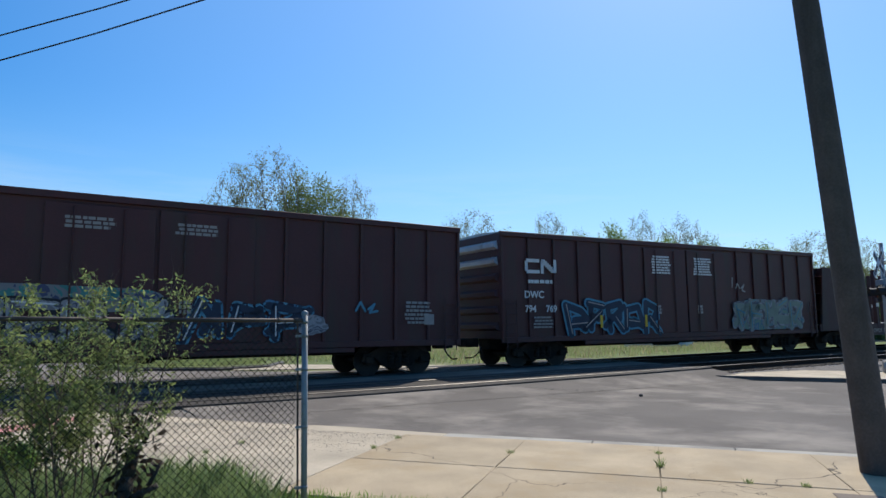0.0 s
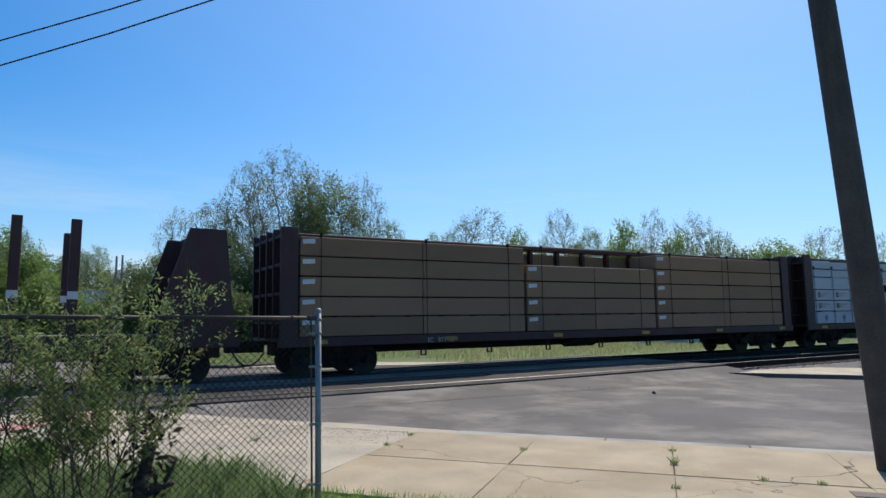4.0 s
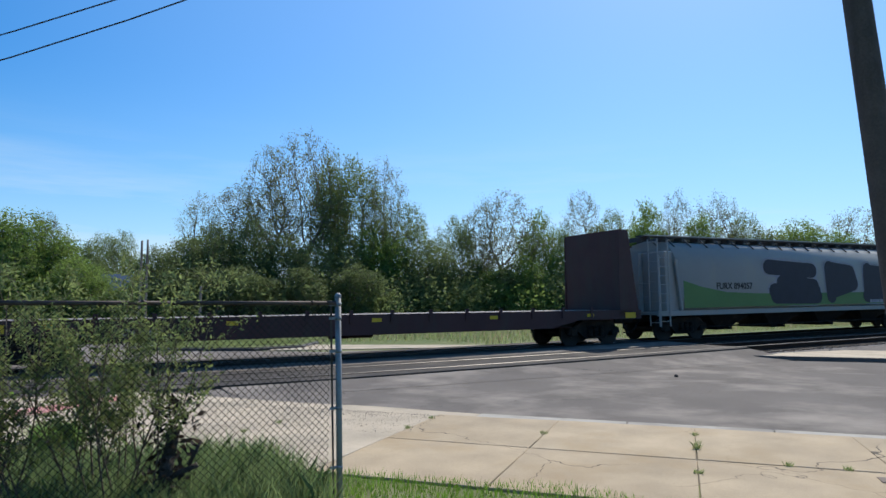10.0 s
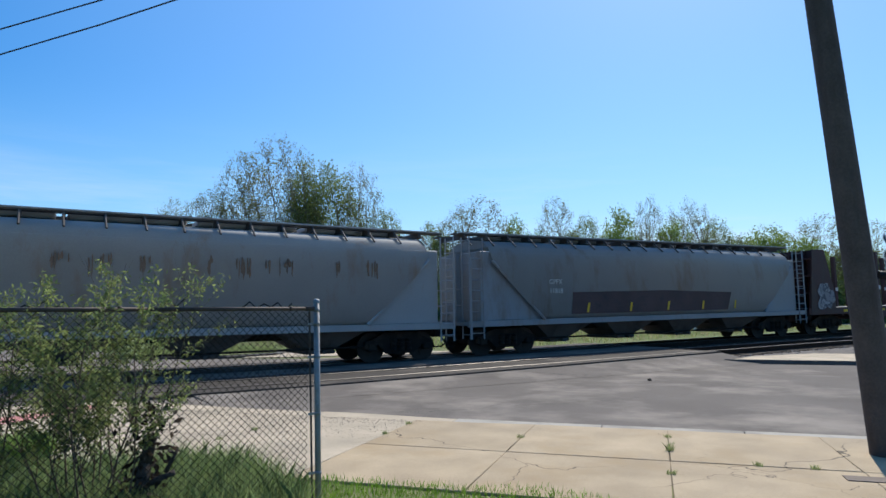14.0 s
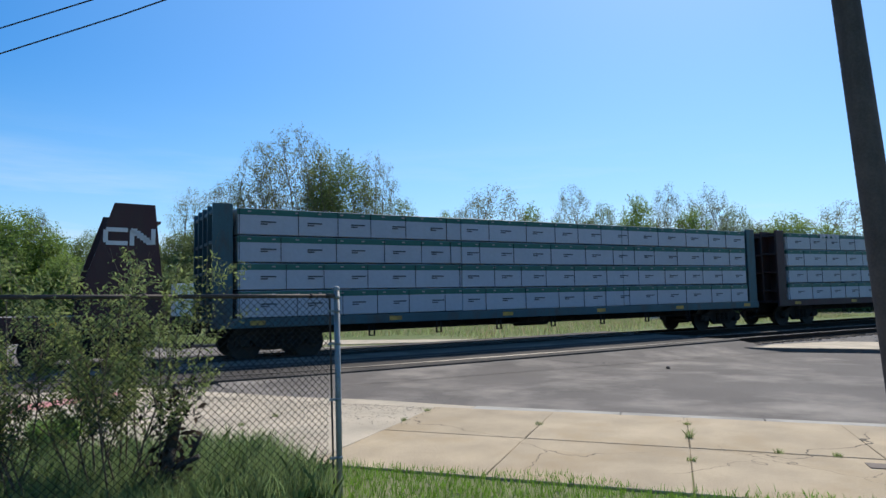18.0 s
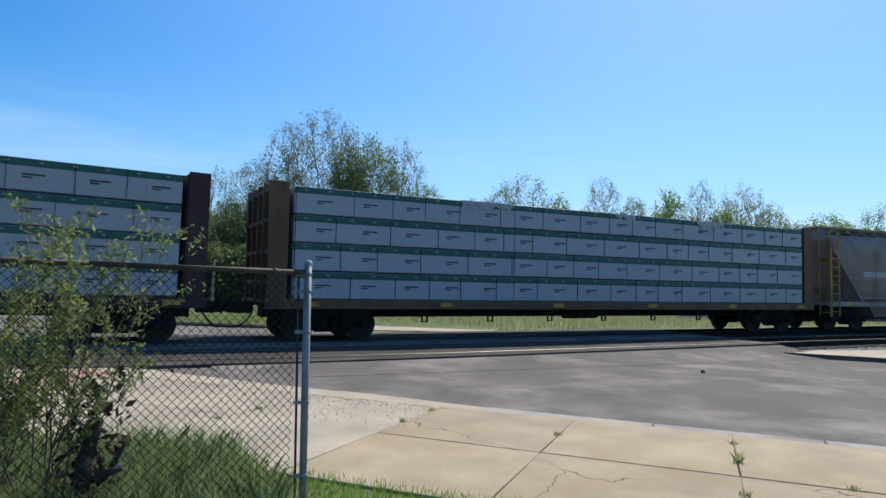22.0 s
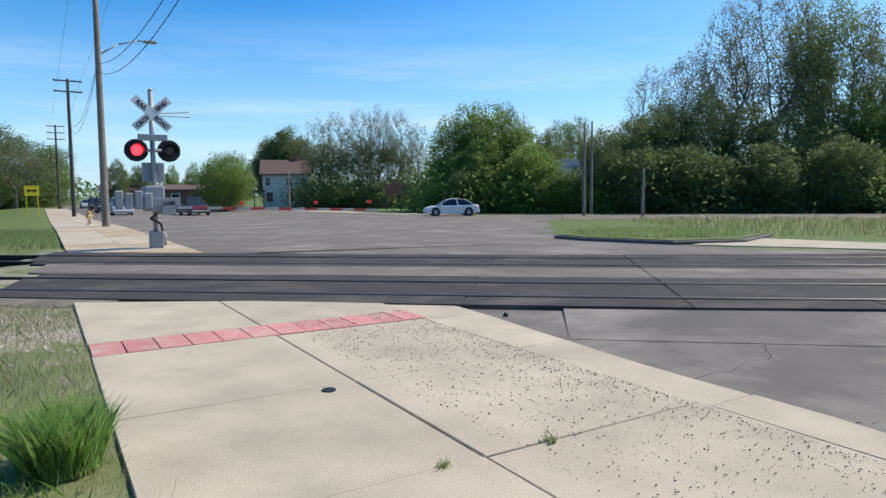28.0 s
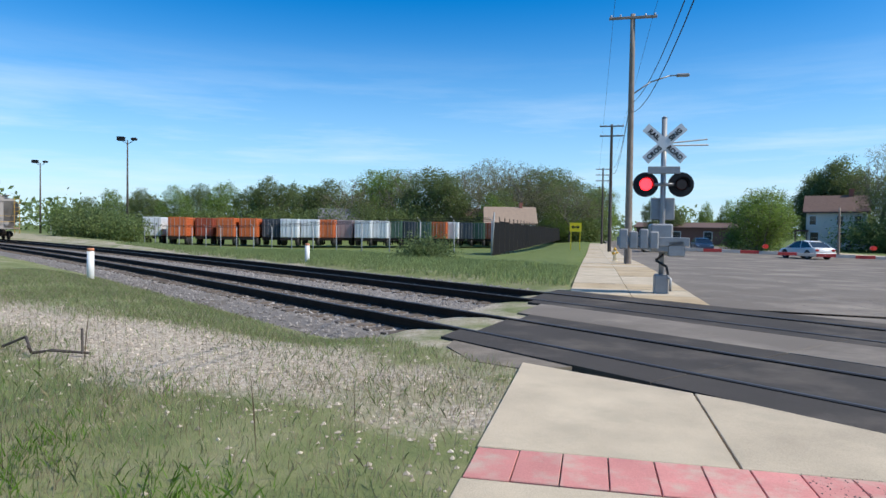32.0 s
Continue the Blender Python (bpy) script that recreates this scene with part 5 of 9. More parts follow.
def pack(c, x0, x1, z0, z1, mat, green=False, y0=-1.47, y1=-0.12, sag=0.0):
    """A strapped lumber bundle on the near side of the beam; green-edged wraps carry a band along their top."""
    key = (round(x1 - x0, 2), round(z1 - z0, 2), mat.name, green, y0)
    if key not in PACKS:
        w, h = x1 - x0 - 0.012, z1 - z0 - 0.035
        bm = bmesh.new()
        bm_box(bm, 0.006, w, y0, y1, 0, h, 0.018)
        b = None
        if green:
            g = bmesh.new()
            bm_box(g, 0.004, w + 0.002, y0 - 0.004, y0 + 0.1, h * 0.75, h - 0.012)
            b = mesh_of("wrap_band", g, M_WRAP_GREEN)
        PACKS[key] = (mesh_of("lumber_pack", bm, mat), b)
    me, g = PACKS[key]
    p = part("lumber_pack", me, None, c)
    p.location = (x0, random.uniform(-0.014, 0.014), z0)
    p.rotation_euler.y = sag
    if g:
        part("wrap_band", g, None, p)
    return p


def far_load(c, x0, x1, z0, z1, mat):
    bm = bmesh.new()
    n = max(1, int((z1 - z0) / 0.75))
    for i in range(n):
        bm_box(bm, x0, x1, 0.12, 1.47, z0 + (z1 - z0) * i / n, z0 + (z1 - z0) * (i + 1) / n - 0.03, 0.015)
    part("far_lumber", bm, mat, c)


def straps(c, xs, z0, z1, y=-1.492, stub=True):
    bm = bmesh.new()
    for x in xs:
        bm_box(bm, x - 0.006, x + 0.006, y - 0.004, y + 0.01, z0, z1)
        if stub:
            bm_box(bm, x - 0.03, x + 0.03, y - 0.02, y + 0.06, z1 - 0.02, z1 + 0.09)
    tagged(part("straps", bm, M_UNDER, c), kind="stuff")


def prints(c, spots, mat, w, h, y=-1.484):
    """Small unreadable print on the wraps: a bold bar over a short one."""
    bm = bmesh.new()
    for x, z in spots:
        bm_box(bm, x, x + w, y - 0.004, y + 0.01, z, z + h)
        bm_box(bm, x, x + w * 0.45, y - 0.004, y + 0.01, z - h * 1.7, z - h * 0.8)
    tagged(part("wrap_print", bm, mat, c), kind="stuff")


def lumber_cars():
    # bare tan lumber
    c, L = centrebeam("centrebeam_car", "centre-beam flatcar stacked with bare tan lumber", 51.6, 74.9, M_MAROON, 4.12)
    off = 52.2 - 51.6
    z0, h = 1.14, 0.565
    for a, b, rows, cols in ((0, 7.75, 5, 2), (7.85, 14.0, 4, 2), (14.1, 22.0, 5, 2)):
        for r in range(rows):
            for k in range(cols):
                pack(c, off + a + (b - a) * k / cols, off + a + (b - a) * (k + 1) / cols, z0 + r * h, z0 + (r + 1) * h, M_TIMBER)
        for r in range(rows):
            patch("pack_label", [(off + a + 0.06, z0 + r * h + 0.32), (off + a + 0.42, z0 + r * h + 0.34), (off + a + 0.42, z0 + r * h + 0.47), (off + a + 0.06, z0 + r * h + 0.45)], -1.49, M_WHITE, c)
    straps(c, [off + 0.6, off + 4.0, off + 7.1, off + 8.5, off + 13.2, off + 14.9, off + 18.4, off + 21.3], 1.1, 3.95)
    far_load(c, 0.6, L - 0.6, 1.14, 3.95, M_TIMBER)
    words("lettering", "IC   977 15", 0.2, M_STENCIL_DIM, c, side(4.6, 0.89, -1.506), bold=0.004)
    # mixed white wraps with an uneven top
    c, L = centrebeam("centrebeam_car", "centre-beam flatcar with uneven white-wrapped lumber", 75.9, 97.5, M_MAROON, 4.25)
    off = 0.65
    W = L - 1.3
    for r, (z, hh) in enumerate(((1.14, 0.58), (1.72, 0.5), (2.22, 0.5), (2.72, 0.58), (3.3, 0.38), (3.68, 0.38))):
        cols = 15
        for k in range(cols):
            x0, x1 = off + W * k / cols, off + W * (k + 1) / cols
            if r == 5 and not (k < 6 or k > 12):
                continue
            dz = 0.0 if r < 3 else -0.05 * math.sin(k * 0.7)
            pack(c, x0, x1, z + (dz if r > 3 else 0), z + hh + (dz if r > 3 else 0), M_WRAP, sag=random.uniform(-0.012, 0.012) if r > 2 else 0)
    far_load(c, off, L - off, 1.14, 4.0, M_WRAP)
    straps(c, [off + W * k / 15 + 0.05 for k in range(0, 16)], 1.1, 3.7)
    prints(c, [(off + W * k / 15 + 0.55, 2.5) for k in range(15)] + [(off + W * k / 15 + 0.5, 2.0) for k in range(11)], M_STENCIL_DIM, 0.55, 0.06)
    bm = bmesh.new()
    for k in range(15):
        for z in (1.97, 2.47):
            if k < 11:
                x = off + W * k / 15 + 0.34
                for q in range(8):
                    a = q * math.pi / 4
                    bm_cyl(bm, (x + 0.05 * math.cos(a), -1.486, z + 0.05 * math.sin(a)), (x + 0.13 * math.cos(a), -1.486, z + 0.13 * math.sin(a)), 0.02, seg=5)
        x = off + W * k / 15 + 0.75
        bm_cyl(bm, (x, -1.484, 1.42), (x, -1.49, 1.42), 0.12, seg=10)
        bm_box(bm, x - 0.02, x + 0.02, -1.492, -1.48, 1.2, 1.34)
        if k > 9:
            for dx in (0.3, 0.85):
                bm_cyl(bm, (off + W * k / 15 + dx, -1.486, 3.42), (off + W * k / 15 + dx, -1.486, 3.62), 0.13, 0.01, seg=6)
    tagged(part("wrap_print", bm, material("faded_print", (0.16, 0.17, 0.18), 0.6, vary=0.2, bump=0), c), kind="stuff")
    # three cars of green-banded white wraps
    for u0, u1, mat, lab in ((209.0, 231.1, M_TEAL, "teal centre-beam flatcar with green-banded white lumber wraps"),
                             (232.4, 254.35, M_MAROON, "maroon centre-beam flatcar with green-banded white lumber wraps"),
                             (255.8, 277.6, M_TANFRAME, "tan centre-beam flatcar with green-banded white lumber wraps")):
        c, L = centrebeam("centrebeam_car", lab, u0, u1, mat, 4.08)
        off, W = 0.68, L - 1.36
        cols, h = 16, 0.735
        spots = []
        bays = (0, 5.3 / 16, 10.6 / 16, 1)
        for r in range(4):
            for p, q in zip(bays, bays[1:]):
                pack(c, off + W * p, off + W * q, 1.13 + r * h, 1.13 + (r + 1) * h, M_WRAP, True, sag=random.uniform(-0.0015, 0.0015))
            for k in range(cols):
                a, b = off + W * k / cols, off + W * (k + 1) / cols
                spots += [(a + 0.55 + 0.12 * math.sin(r * 2.1), 1.13 + r * h + 0.33), (a + 1.2 + 0.1 * math.sin(k), 1.13 + r * h + 0.33)] if W / cols > 1.5 else [(a + 0.6, 1.13 + r * h + 0.33)]
        far_load(c, off, L - off, 1.13, 4.05, M_WRAP)
        prints(c, spots, material("dark_print", (0.035, 0.04, 0.05), 0.6, bump=0), 0.42, 0.035)
        bm = bmesh.new()
        for r in range(4):
            for k in range(cols * 2):
                x = off + W * (k + 0.4) / (cols * 2)
                z = 1.13 + r * h + 0.60
                bm_box(bm, x, x + 0.09, -1.489, -1.47, z, z + 0.035)
        tagged(part("band_print", bm, M_STENCIL_DIM, c), kind="stuff")
        for r in range(4):
            straps(c, [off + W * k / cols + 0.04 + 0.3 * math.sin(r * 2.3 + k) * (0 < k < cols) for k in range(cols + 1)], 1.13 + r * h, 1.13 + (r + 1) * h - 0.05, stub=False)
        # torn, folded wrap hangs over the top row in places
        for x0, x1 in ((5.6, 7.3), (11.4, 12.3), (15.2, 16.6)) if mat is M_TANFRAME else ((3.0, 4.4), (9.2, 10.0)) if mat is M_MAROON else ():
            bm = bmesh.new()
            n = 9
            top = [bm.verts.new((x0 + (x1 - x0) * k / n, -1.50 - 0.02 * (k % 2), 1.1 + 4 * h)) for k in range(n + 1)]
            low = [bm.verts.new((x0 + (x1 - x0) * k / n, -1.49 - 0.03 * ((k + 1) % 2), 1.1 + 4 * h - random.uniform(0.06, 0.3))) for k in range(n + 1)]
            back = [bm.verts.new((v.co.x, -1.3, 1.11 + 4 * h)) for v in top]
            for a, b in ((top, low), (back, top)):
                for k in range(n):
                    bm.faces.new((a[k], a[k + 1], b[k + 1], b[k]))
            part("torn_wrap", bm, M_WRAP, c, "torn loose flap of white wrap")


# ---- tank car
def tank_car():
    u0, u1 = 99.0, 110.3
    L = u1 - u0
    c = car("tank_car", "glossy black tank car with white emblem and lettering", u0)
    R, zc = 1.40, 2.23
    bm = bmesh.new()
    seg = 48
    rings = []
    prof = [(0.02, 0.1), (0.05, 0.45), (0.13, 0.8), (0.27, 1.12), (0.42, 1.29), (0.6, 1.38), (0.75, R)]
    prof = prof + [(L - x, r) for x, r in reversed(prof)]
    for x, r in prof:
        rings.append([bm.verts.new((x, r * math.cos(2 * math.pi * i / seg), zc + r * math.sin(2 * math.pi * i / seg))) for i in range(seg)])
    for a, b in zip(rings, rings[1:]):
        for i in range(seg):
            bm.faces.new((a[i], a[(i + 1) % seg], b[(i + 1) % seg], b[i])).smooth = True
    bm.faces.new(rings[0]), bm.faces.new(list(reversed(rings[-1])))
    tank = part("tank", bm, M_TANK, c)
    for x in (0.75, L * 0.36, L * 0.52, L * 0.74, L - 0.75):
        bm = bmesh.new()
        for i in range(seg):
            a, b = 2 * math.pi * i / seg, 2 * math.pi * (i + 1) / seg
            bm_cyl(bm, (x, (R + .004) * math.cos(a), zc + (R + .004) * math.sin(a)), (x, (R + .004) * math.cos(b), zc + (R + .004) * math.sin(b)), 0.014, seg=4, caps=False)
        part("weld_seam", bm, M_TANK, tank)
    mid = L * 0.582
    bm = bmesh.new()
    bm_cyl(bm, (mid, 0, zc + R - 0.1), (mid, 0, zc + R + 0.12), 0.52, seg=20)
    bm_cyl(bm, (mid, 0, zc + R + 0.12), (mid, 0, zc + R + 0.42), 0.42, 0.40, seg=20)
    bm_cyl(bm, (mid, 0, zc + R + 0.42), (mid, 0, zc + R + 0.5), 0.40, 0.2, seg=20)
    part("manway_dome", bm, M_TANK, c)
    bm = bmesh.new()
    x0, x1 = mid - 1.0, mid + 0.95
    bm_box(bm, x0, x1, -0.72, 0.72, zc + R - 0.02, zc + R + 0.03)
    part("platform", bm, M_UNDER, c)
    bm = bmesh.new()
    bm.free()
    for y in (-0.7, 0.7):
        for a, b in ((x0, mid - 0.1), (mid + 0.5, x1)):
            bm = bmesh.new()
            pts = [(a, y, zc + R), (a, y, zc + R + 0.55), (a + 0.12, y, zc + R + 0.7), (b - 0.12, y, zc + R + 0.7), (b, y, zc + R + 0.55), (b, y, zc + R)]
            for p, q in zip(pts, pts[1:]):
                bm_cyl(bm, p, q, 0.024, seg=6)
            bm_cyl(bm, (a, y, zc + R + 0.36), (b, y, zc + R + 0.36), 0.02, seg=6)
            part("handrail", bm, M_TANK, c)
    bm = bmesh.new()
    for k in (-0.2, 0.2):
        pts = [(mid + k, -(R + 0.08) * math.cos(a), zc + (R + 0.08) * math.sin(a)) for a in (-0.9, -0.5, -0.1, 0.3, 0.7, 1.0)]
        for p, q in zip(pts, pts[1:]):
            bm_cyl(bm, p, q, 0.02, seg=6)
    for i in range(9):
        a = -0.9 + 1.9 * i / 8
        bm_cyl(bm, (mid - 0.2, -(R + 0.08) * math.cos(a), zc + (R + 0.08) * math.sin(a)), (mid + 0.2, -(R + 0.08) * math.cos(a), zc + (R + 0.08) * math.sin(a)), 0.016, seg=6)
    part("ladder", bm, M_TANK, c)
    # markings follow the shell

    def wrap_mark(name, poly, mat, label="", lift=0.012):
        bm = bmesh.new()

        def put(x, z):
            a = (z - zc) / R
            return bm.verts.new((x, -(R + lift) * math.cos(a), zc + (R + lift) * math.sin(a)))
        cx, cz = sum(p[0] for p in poly) / len(poly), sum(p[1] for p in poly) / len(poly)
        prev = None
        for k in (1.0, 0.75, 0.5, 0.25):
            ring = [put(cx + (x - cx) * k, cz + (z - cz) * k) for x, z in poly]
            if prev:
                for i in range(len(poly)):
                    j = (i + 1) % len(poly)
                    bm.faces.new((prev[i], prev[j], ring[j], ring[i]))
            prev = ring
        bm.faces.new(prev)
        return part(name, bm, mat, tank, label)
    wrap_mark("emblem", blob(5.82, 2.5, 0.92, 0.9, 1, 30, 0.0, 2.0), M_WHITE, "white oval emblem")
    for k in range(4):
        wrap_mark("emblem_line", [(5.75 + 0.04 * k, 2.2), (5.77 + 0.04 * k, 2.2), (5.62 + 0.14 * k, 2.55), (5.71 + 0.08 * k, 2.84), (5.69 + 0.08 * k, 2.84), (5.59 + 0.14 * k, 2.55)], M_TANK, lift=0.022)
    x = 7.54
    for i, hgt in enumerate((0.36, 0.24, 0.22, 0.24, 0.36, 0.22, 0.24, 0.36, 0.24, 0.24, 0.32, 0.24)):
        w = 0.295 if i not in (2, 5, 10) else 0.21
        wrap_mark("name_block", [(x, 2.31), (x + w * 0.62, 2.31), (x + w * 0.62, 2.31 + hgt), (x, 2.31 + hgt)], M_WHITE)
        x += w
    words("lettering", "UTLX 601033", 0.27, M_WHITE, c, side(2.1, 2.2, -(R + 0.012)), bold=0.006)
    bars("data_panel", 2.3, 2.05, 1.7, 2, 0.06, 0.05, M_STENCIL_DIM, c, y=-(R - 0.03), seed=2)
    for xx in (1.05, 4.65, 6.2, 7.95, 9.6):
        wrap_mark("reflector", [(xx, 1.55), (xx + 0.1, 1.55), (xx + 0.1, 2.02), (xx, 2.02)], M_YELLOW)
    for xx in (5.0, 7.9, 9.0):
        wrap_mark("data_panel", [(xx, 1.5), (xx + 0.6, 1.5), (xx + 0.6, 1.9), (xx, 1.9)], material("dark_grey_panel", (0.05, 0.05, 0.05), 0.7, bump=0))
    wrap_mark("placard", [(10.0, 1.72), (10.32, 1.72), (10.32, 2.0), (10.0, 2.0)], M_STENCIL_DIM)
    bm = bmesh.new()
    bm_box(bm, -0.3, 2.6, -0.5, 0.5, 0.78, 1.02), bm_box(bm, L - 2.6, L + 0.3, -0.5, 0.5, 0.78, 1.02)
    bm_box(bm, -0.35, -0.2, -1.5, 1.5, 0.85, 1.05), bm_box(bm, L + 0.2, L + 0.35, -1.5, 1.5, 0.85, 1.05)
    for x in (1.75, L - 1.75):
        bm_box(bm, x - 0.4, x + 0.4, -1.1, 1.1, 0.95, 1.5)
    part("stub_sill", bm, M_UNDER, c)
    bm = bmesh.new()
    for k in range(9):
        x = 3.5 + 0.58 * k
        bm_cyl(bm, (x, -0.9, 0.55), (x, -0.9, 1.1), 0.022, seg=6)
    bm_cyl(bm, (3.2, -0.9, 0.78), (L - 3.2, -0.9, 0.78), 0.03, seg=6)
    bm_cyl(bm, (mid - 0.2, 0, 0.5), (mid - 0.2, 0, 1.0), 0.2, seg=12)
    part("valve_gear", bm, M_UNDER, c)
    for e in (-0.28, L + 0.28):
        bm = bmesh.new()
        for z in (1.05, 1.75):
            bm_cyl(bm, (e, -1.45, z), (e, 1.45, z), 0.02, seg=6)
        for y in (-1.45, -0.5, 0.5, 1.45):
            bm_cyl(bm, (e, y, 0.9), (e, y, 1.75), 0.02, seg=6)
        part("end_handrail", bm, M_TANK, c)
    for x in (1.75, L - 1.75):
        truck(c, x)
    coupling(c, -0.3, -1), coupling(c, L + 0.3, 1)


# ---- covered hoppers
def hopper(name, label, u0, u1, mat, chutes, rail_mat, slope=2.0, walk_mat=None, top=4.12, bulge=1.56, under=None, inset=0.95):
    L = u1 - u0
    c = car(name, label, u0)
    bm = bmesh.new()
    prof = [(0.9, 1.16), (1.30, 1.16), (bulge - 0.05, 1.32), (bulge, 1.8), (bulge, 2.9), (bulge - 0.08, 3.35), (bulge - 0.3, 3.75), (0.95, 3.98), (0.0, top)]
    full = prof + [(-y, z) for y, z in reversed(prof[:-1])]
    def x_in(z):
        return inset + slope * max(0.0, min(1.0, (3.25 - z) / 2.05))
    a = [bm.verts.new((x_in(z), y, z)) for y, z in full]
    b = [bm.verts.new((L - x_in(z), y, z)) for y, z in full]
    n = len(full)
    for i in range(n):
        f = bm.faces.new((a[i], a[(i + 1) % n], b[(i + 1) % n], b[i]))
        f.smooth = True
    bm.faces.new(list(reversed(a))), bm.faces.new(b)
    body = part("body", bm, mat, c)
    bm = bmesh.new()
    bm_box(bm, 0.55 if inset > 0.9 else inset + slope, L - (0.55 if inset > 0.9 else inset + slope), -1.36, 1.36, 1.18, 3.6, 0.03)
    bm_box(bm, 0, L, -1.5, -1.38, 1.0, 1.2, 0.01), bm_box(bm, 0, L, 1.38, 1.5, 1.0, 1.2)
    bm_box(bm, 0, 0.6, -1.45, 1.45, 1.05, 1.15), bm_box(bm, L - 0.6, L, -1.45, 1.45, 1.05, 1.15)
    part("end_frame", bm, mat, c)
    # diagonal side gusset rib at each end
    for o in (0, 1):
        bm = bmesh.new()
        p0, p1 = (inset, 3.25), (inset + slope, 1.2)
        for k in range(10):
            q0 = [p0[0] + (p1[0] - p0[0]) * k / 10, p0[1] + (p1[1] - p0[1]) * k / 10]
            q1 = [p0[0] + (p1[0] - p0[0]) * (k + 1) / 10, p0[1] + (p1[1] - p0[1]) * (k + 1) / 10]
            xa, xb = (q0[0], q1[0]) if o == 0 else (L - q0[0], L - q1[0])
            bm_cyl(bm, (xa, -bulge + 0.06, q0[1]), (xb, -bulge + 0.06, q1[1]), 0.055, seg=6)
        part("slope_rib", bm, mat, c)
    # roof walk and hatches
    bm = bmesh.new()
    bm_box(bm, 0.0, L, -0.78, -0.42, top + 0.1, top + 0.15)
    bm_box(bm, 0.0, L, 0.42, 0.78, top + 0.1, top + 0.15)
    for k in range(int(L / 0.9)):
        x = 0.3 + 0.9 * k
        bm_box(bm, x, x + 0.05, -0.78, 0.78, top - 0.06, top + 0.12)
        bm_cyl(bm, (x, -1.25, top - 0.32), (x, -0.75, top + 0.12), 0.03, seg=5)
    part("running_board", bm, walk_mat or M_HOPPER_LOW, c)
    bm = bmesh.new()
    bm_cyl(bm, (0.1, -0.8, top + 0.16), (L - 0.1, -0.8, top + 0.16), 0.028, seg=6)
    part("roof_rail", bm, rail_mat, c)
    nh = 5
    hm = bmesh.new()
    bm_box(hm, 0, (L - 3) / nh - 0.25, -0.38, 0.38, top - 0.02, top + 0.16, 0.04)
    hatch = mesh_of("hatch_cover", hm, mat)
    for k in range(nh):
        hh = part("hatch_cover", hatch, None, c)
        hh.location.x = 1.5 + (L - 3) / nh * k
    # discharge chutes
    for k in range(chutes):
        span = (L - 5.2) / chutes
        xc = 2.6 + span * (k + 0.5)
        bm = bmesh.new()
        lo = [(xc - 0.35, -0.75), (xc + 0.35, -0.75), (xc + 0.35, 0.75), (xc - 0.35, 0.75)]
        hi = [(xc - span * 0.48, -1.3), (xc + span * 0.48, -1.3), (xc + span * 0.48, 1.3), (xc - span * 0.48, 1.3)]
        v0, v1 = [bm.verts.new((*p, 0.42)) for p in lo], [bm.verts.new((*p, 1.17)) for p in hi]
        for i in range(4):
            bm.faces.new((v0[i], v0[(i + 1) % 4], v1[(i + 1) % 4], v1[i]))
        bm.faces.new(list(reversed(v0)))
        bm_box(bm, xc - 0.45, xc + 0.45, -0.85, 0.85, 0.33, 0.45, 0.02)
        bm_cyl(bm, (xc, -1.15, 0.4), (xc, -0.8, 0.4), 0.06, seg=8)
        # a dark under puts the body's shadow into the chute's colour
        part("hopper_chute", bm, under or mat, c)
    bm = bmesh.new()
    bm_cyl(bm, (2.6, -1.05, 0.5), (L - 2.6, -1.05, 0.5), 0.035, seg=6)
    bm_box(bm, 0.2, L - 0.2, -0.28, 0.28, 0.75, 1.05)
    part("centre_sill", bm, M_UNDER, c)
    # end platforms: ladders, grab rails, brake gear
    for e, o in ((0.0, 1), (L, -1)):
        pl = new("end_platform")
        pl.parent = c
        for y in (-1.5, -1.02, 1.06, 1.5):
            bm = bmesh.new()
            bm_cyl(bm, (e + o * 0.05, y, 0.6), (e + o * 0.05, y, top - 0.05), 0.026, seg=6)
            part("post", bm, rail_mat, pl)
        for i in range(9):
            z = 0.75 + 0.4 * i
            for y0, y1 in ((-1.5, -1.02), (1.06, 1.5)):
                bm = bmesh.new()
                bm_cyl(bm, (e + o * 0.05, y0, z), (e + o * 0.05, y1, z), 0.018, seg=6)
                part("rung", bm, rail_mat, pl)
        bm = bmesh.new()
        for x in (0.08, 0.55):
            bm_cyl(bm, (e + o * x, -1.52, 0.6), (e + o * x, -1.52, top - 0.1 if x > 0.3 else 3.4), 0.028, seg=6)
        for i in range(8):
            z = 0.8 + 0.36 * i
            bm_cyl(bm, (e + o * 0.08, -1.52, z), (e + o * 0.55, -1.52, z), 0.018, seg=6)
        for z in (1.75, 2.3):
            bm_cyl(bm, (e + o * 0.05, -1.0, z), (e + o * 0.05, 1.06, z), 0.022, seg=6)
        part("side_ladder", bm, rail_mat, pl)
        bm = bmesh.new()
        v = [(e + o * 0.12, 1.15), (e + o * 0.9, 1.15), (e + o * 0.55, 3.3)]
        bm_box(bm, min(e + o * 0.3, e + o * 0.5), max(e + o * 0.3, e + o * 0.5), -0.22, 0.22, 1.1, 3.6)
        bm_cyl(bm, (e + o * 0.28, 0.45, 1.6), (e + o * 0.6, 0.45, 1.6), 0.22, seg=14)
        part("brake_stand", bm, mat, pl)
        coupling(c, e, -o)
    for x in (1.75, L - 1.75):
        truck(c, x)
    return c, L


def settle(c, k):
    """Sets a car's body lower on its trucks."""
    for ob in c.children:
        if not ob.name.startswith("truck"):
            ob.scale.z *= k
            ob.location.z *= k


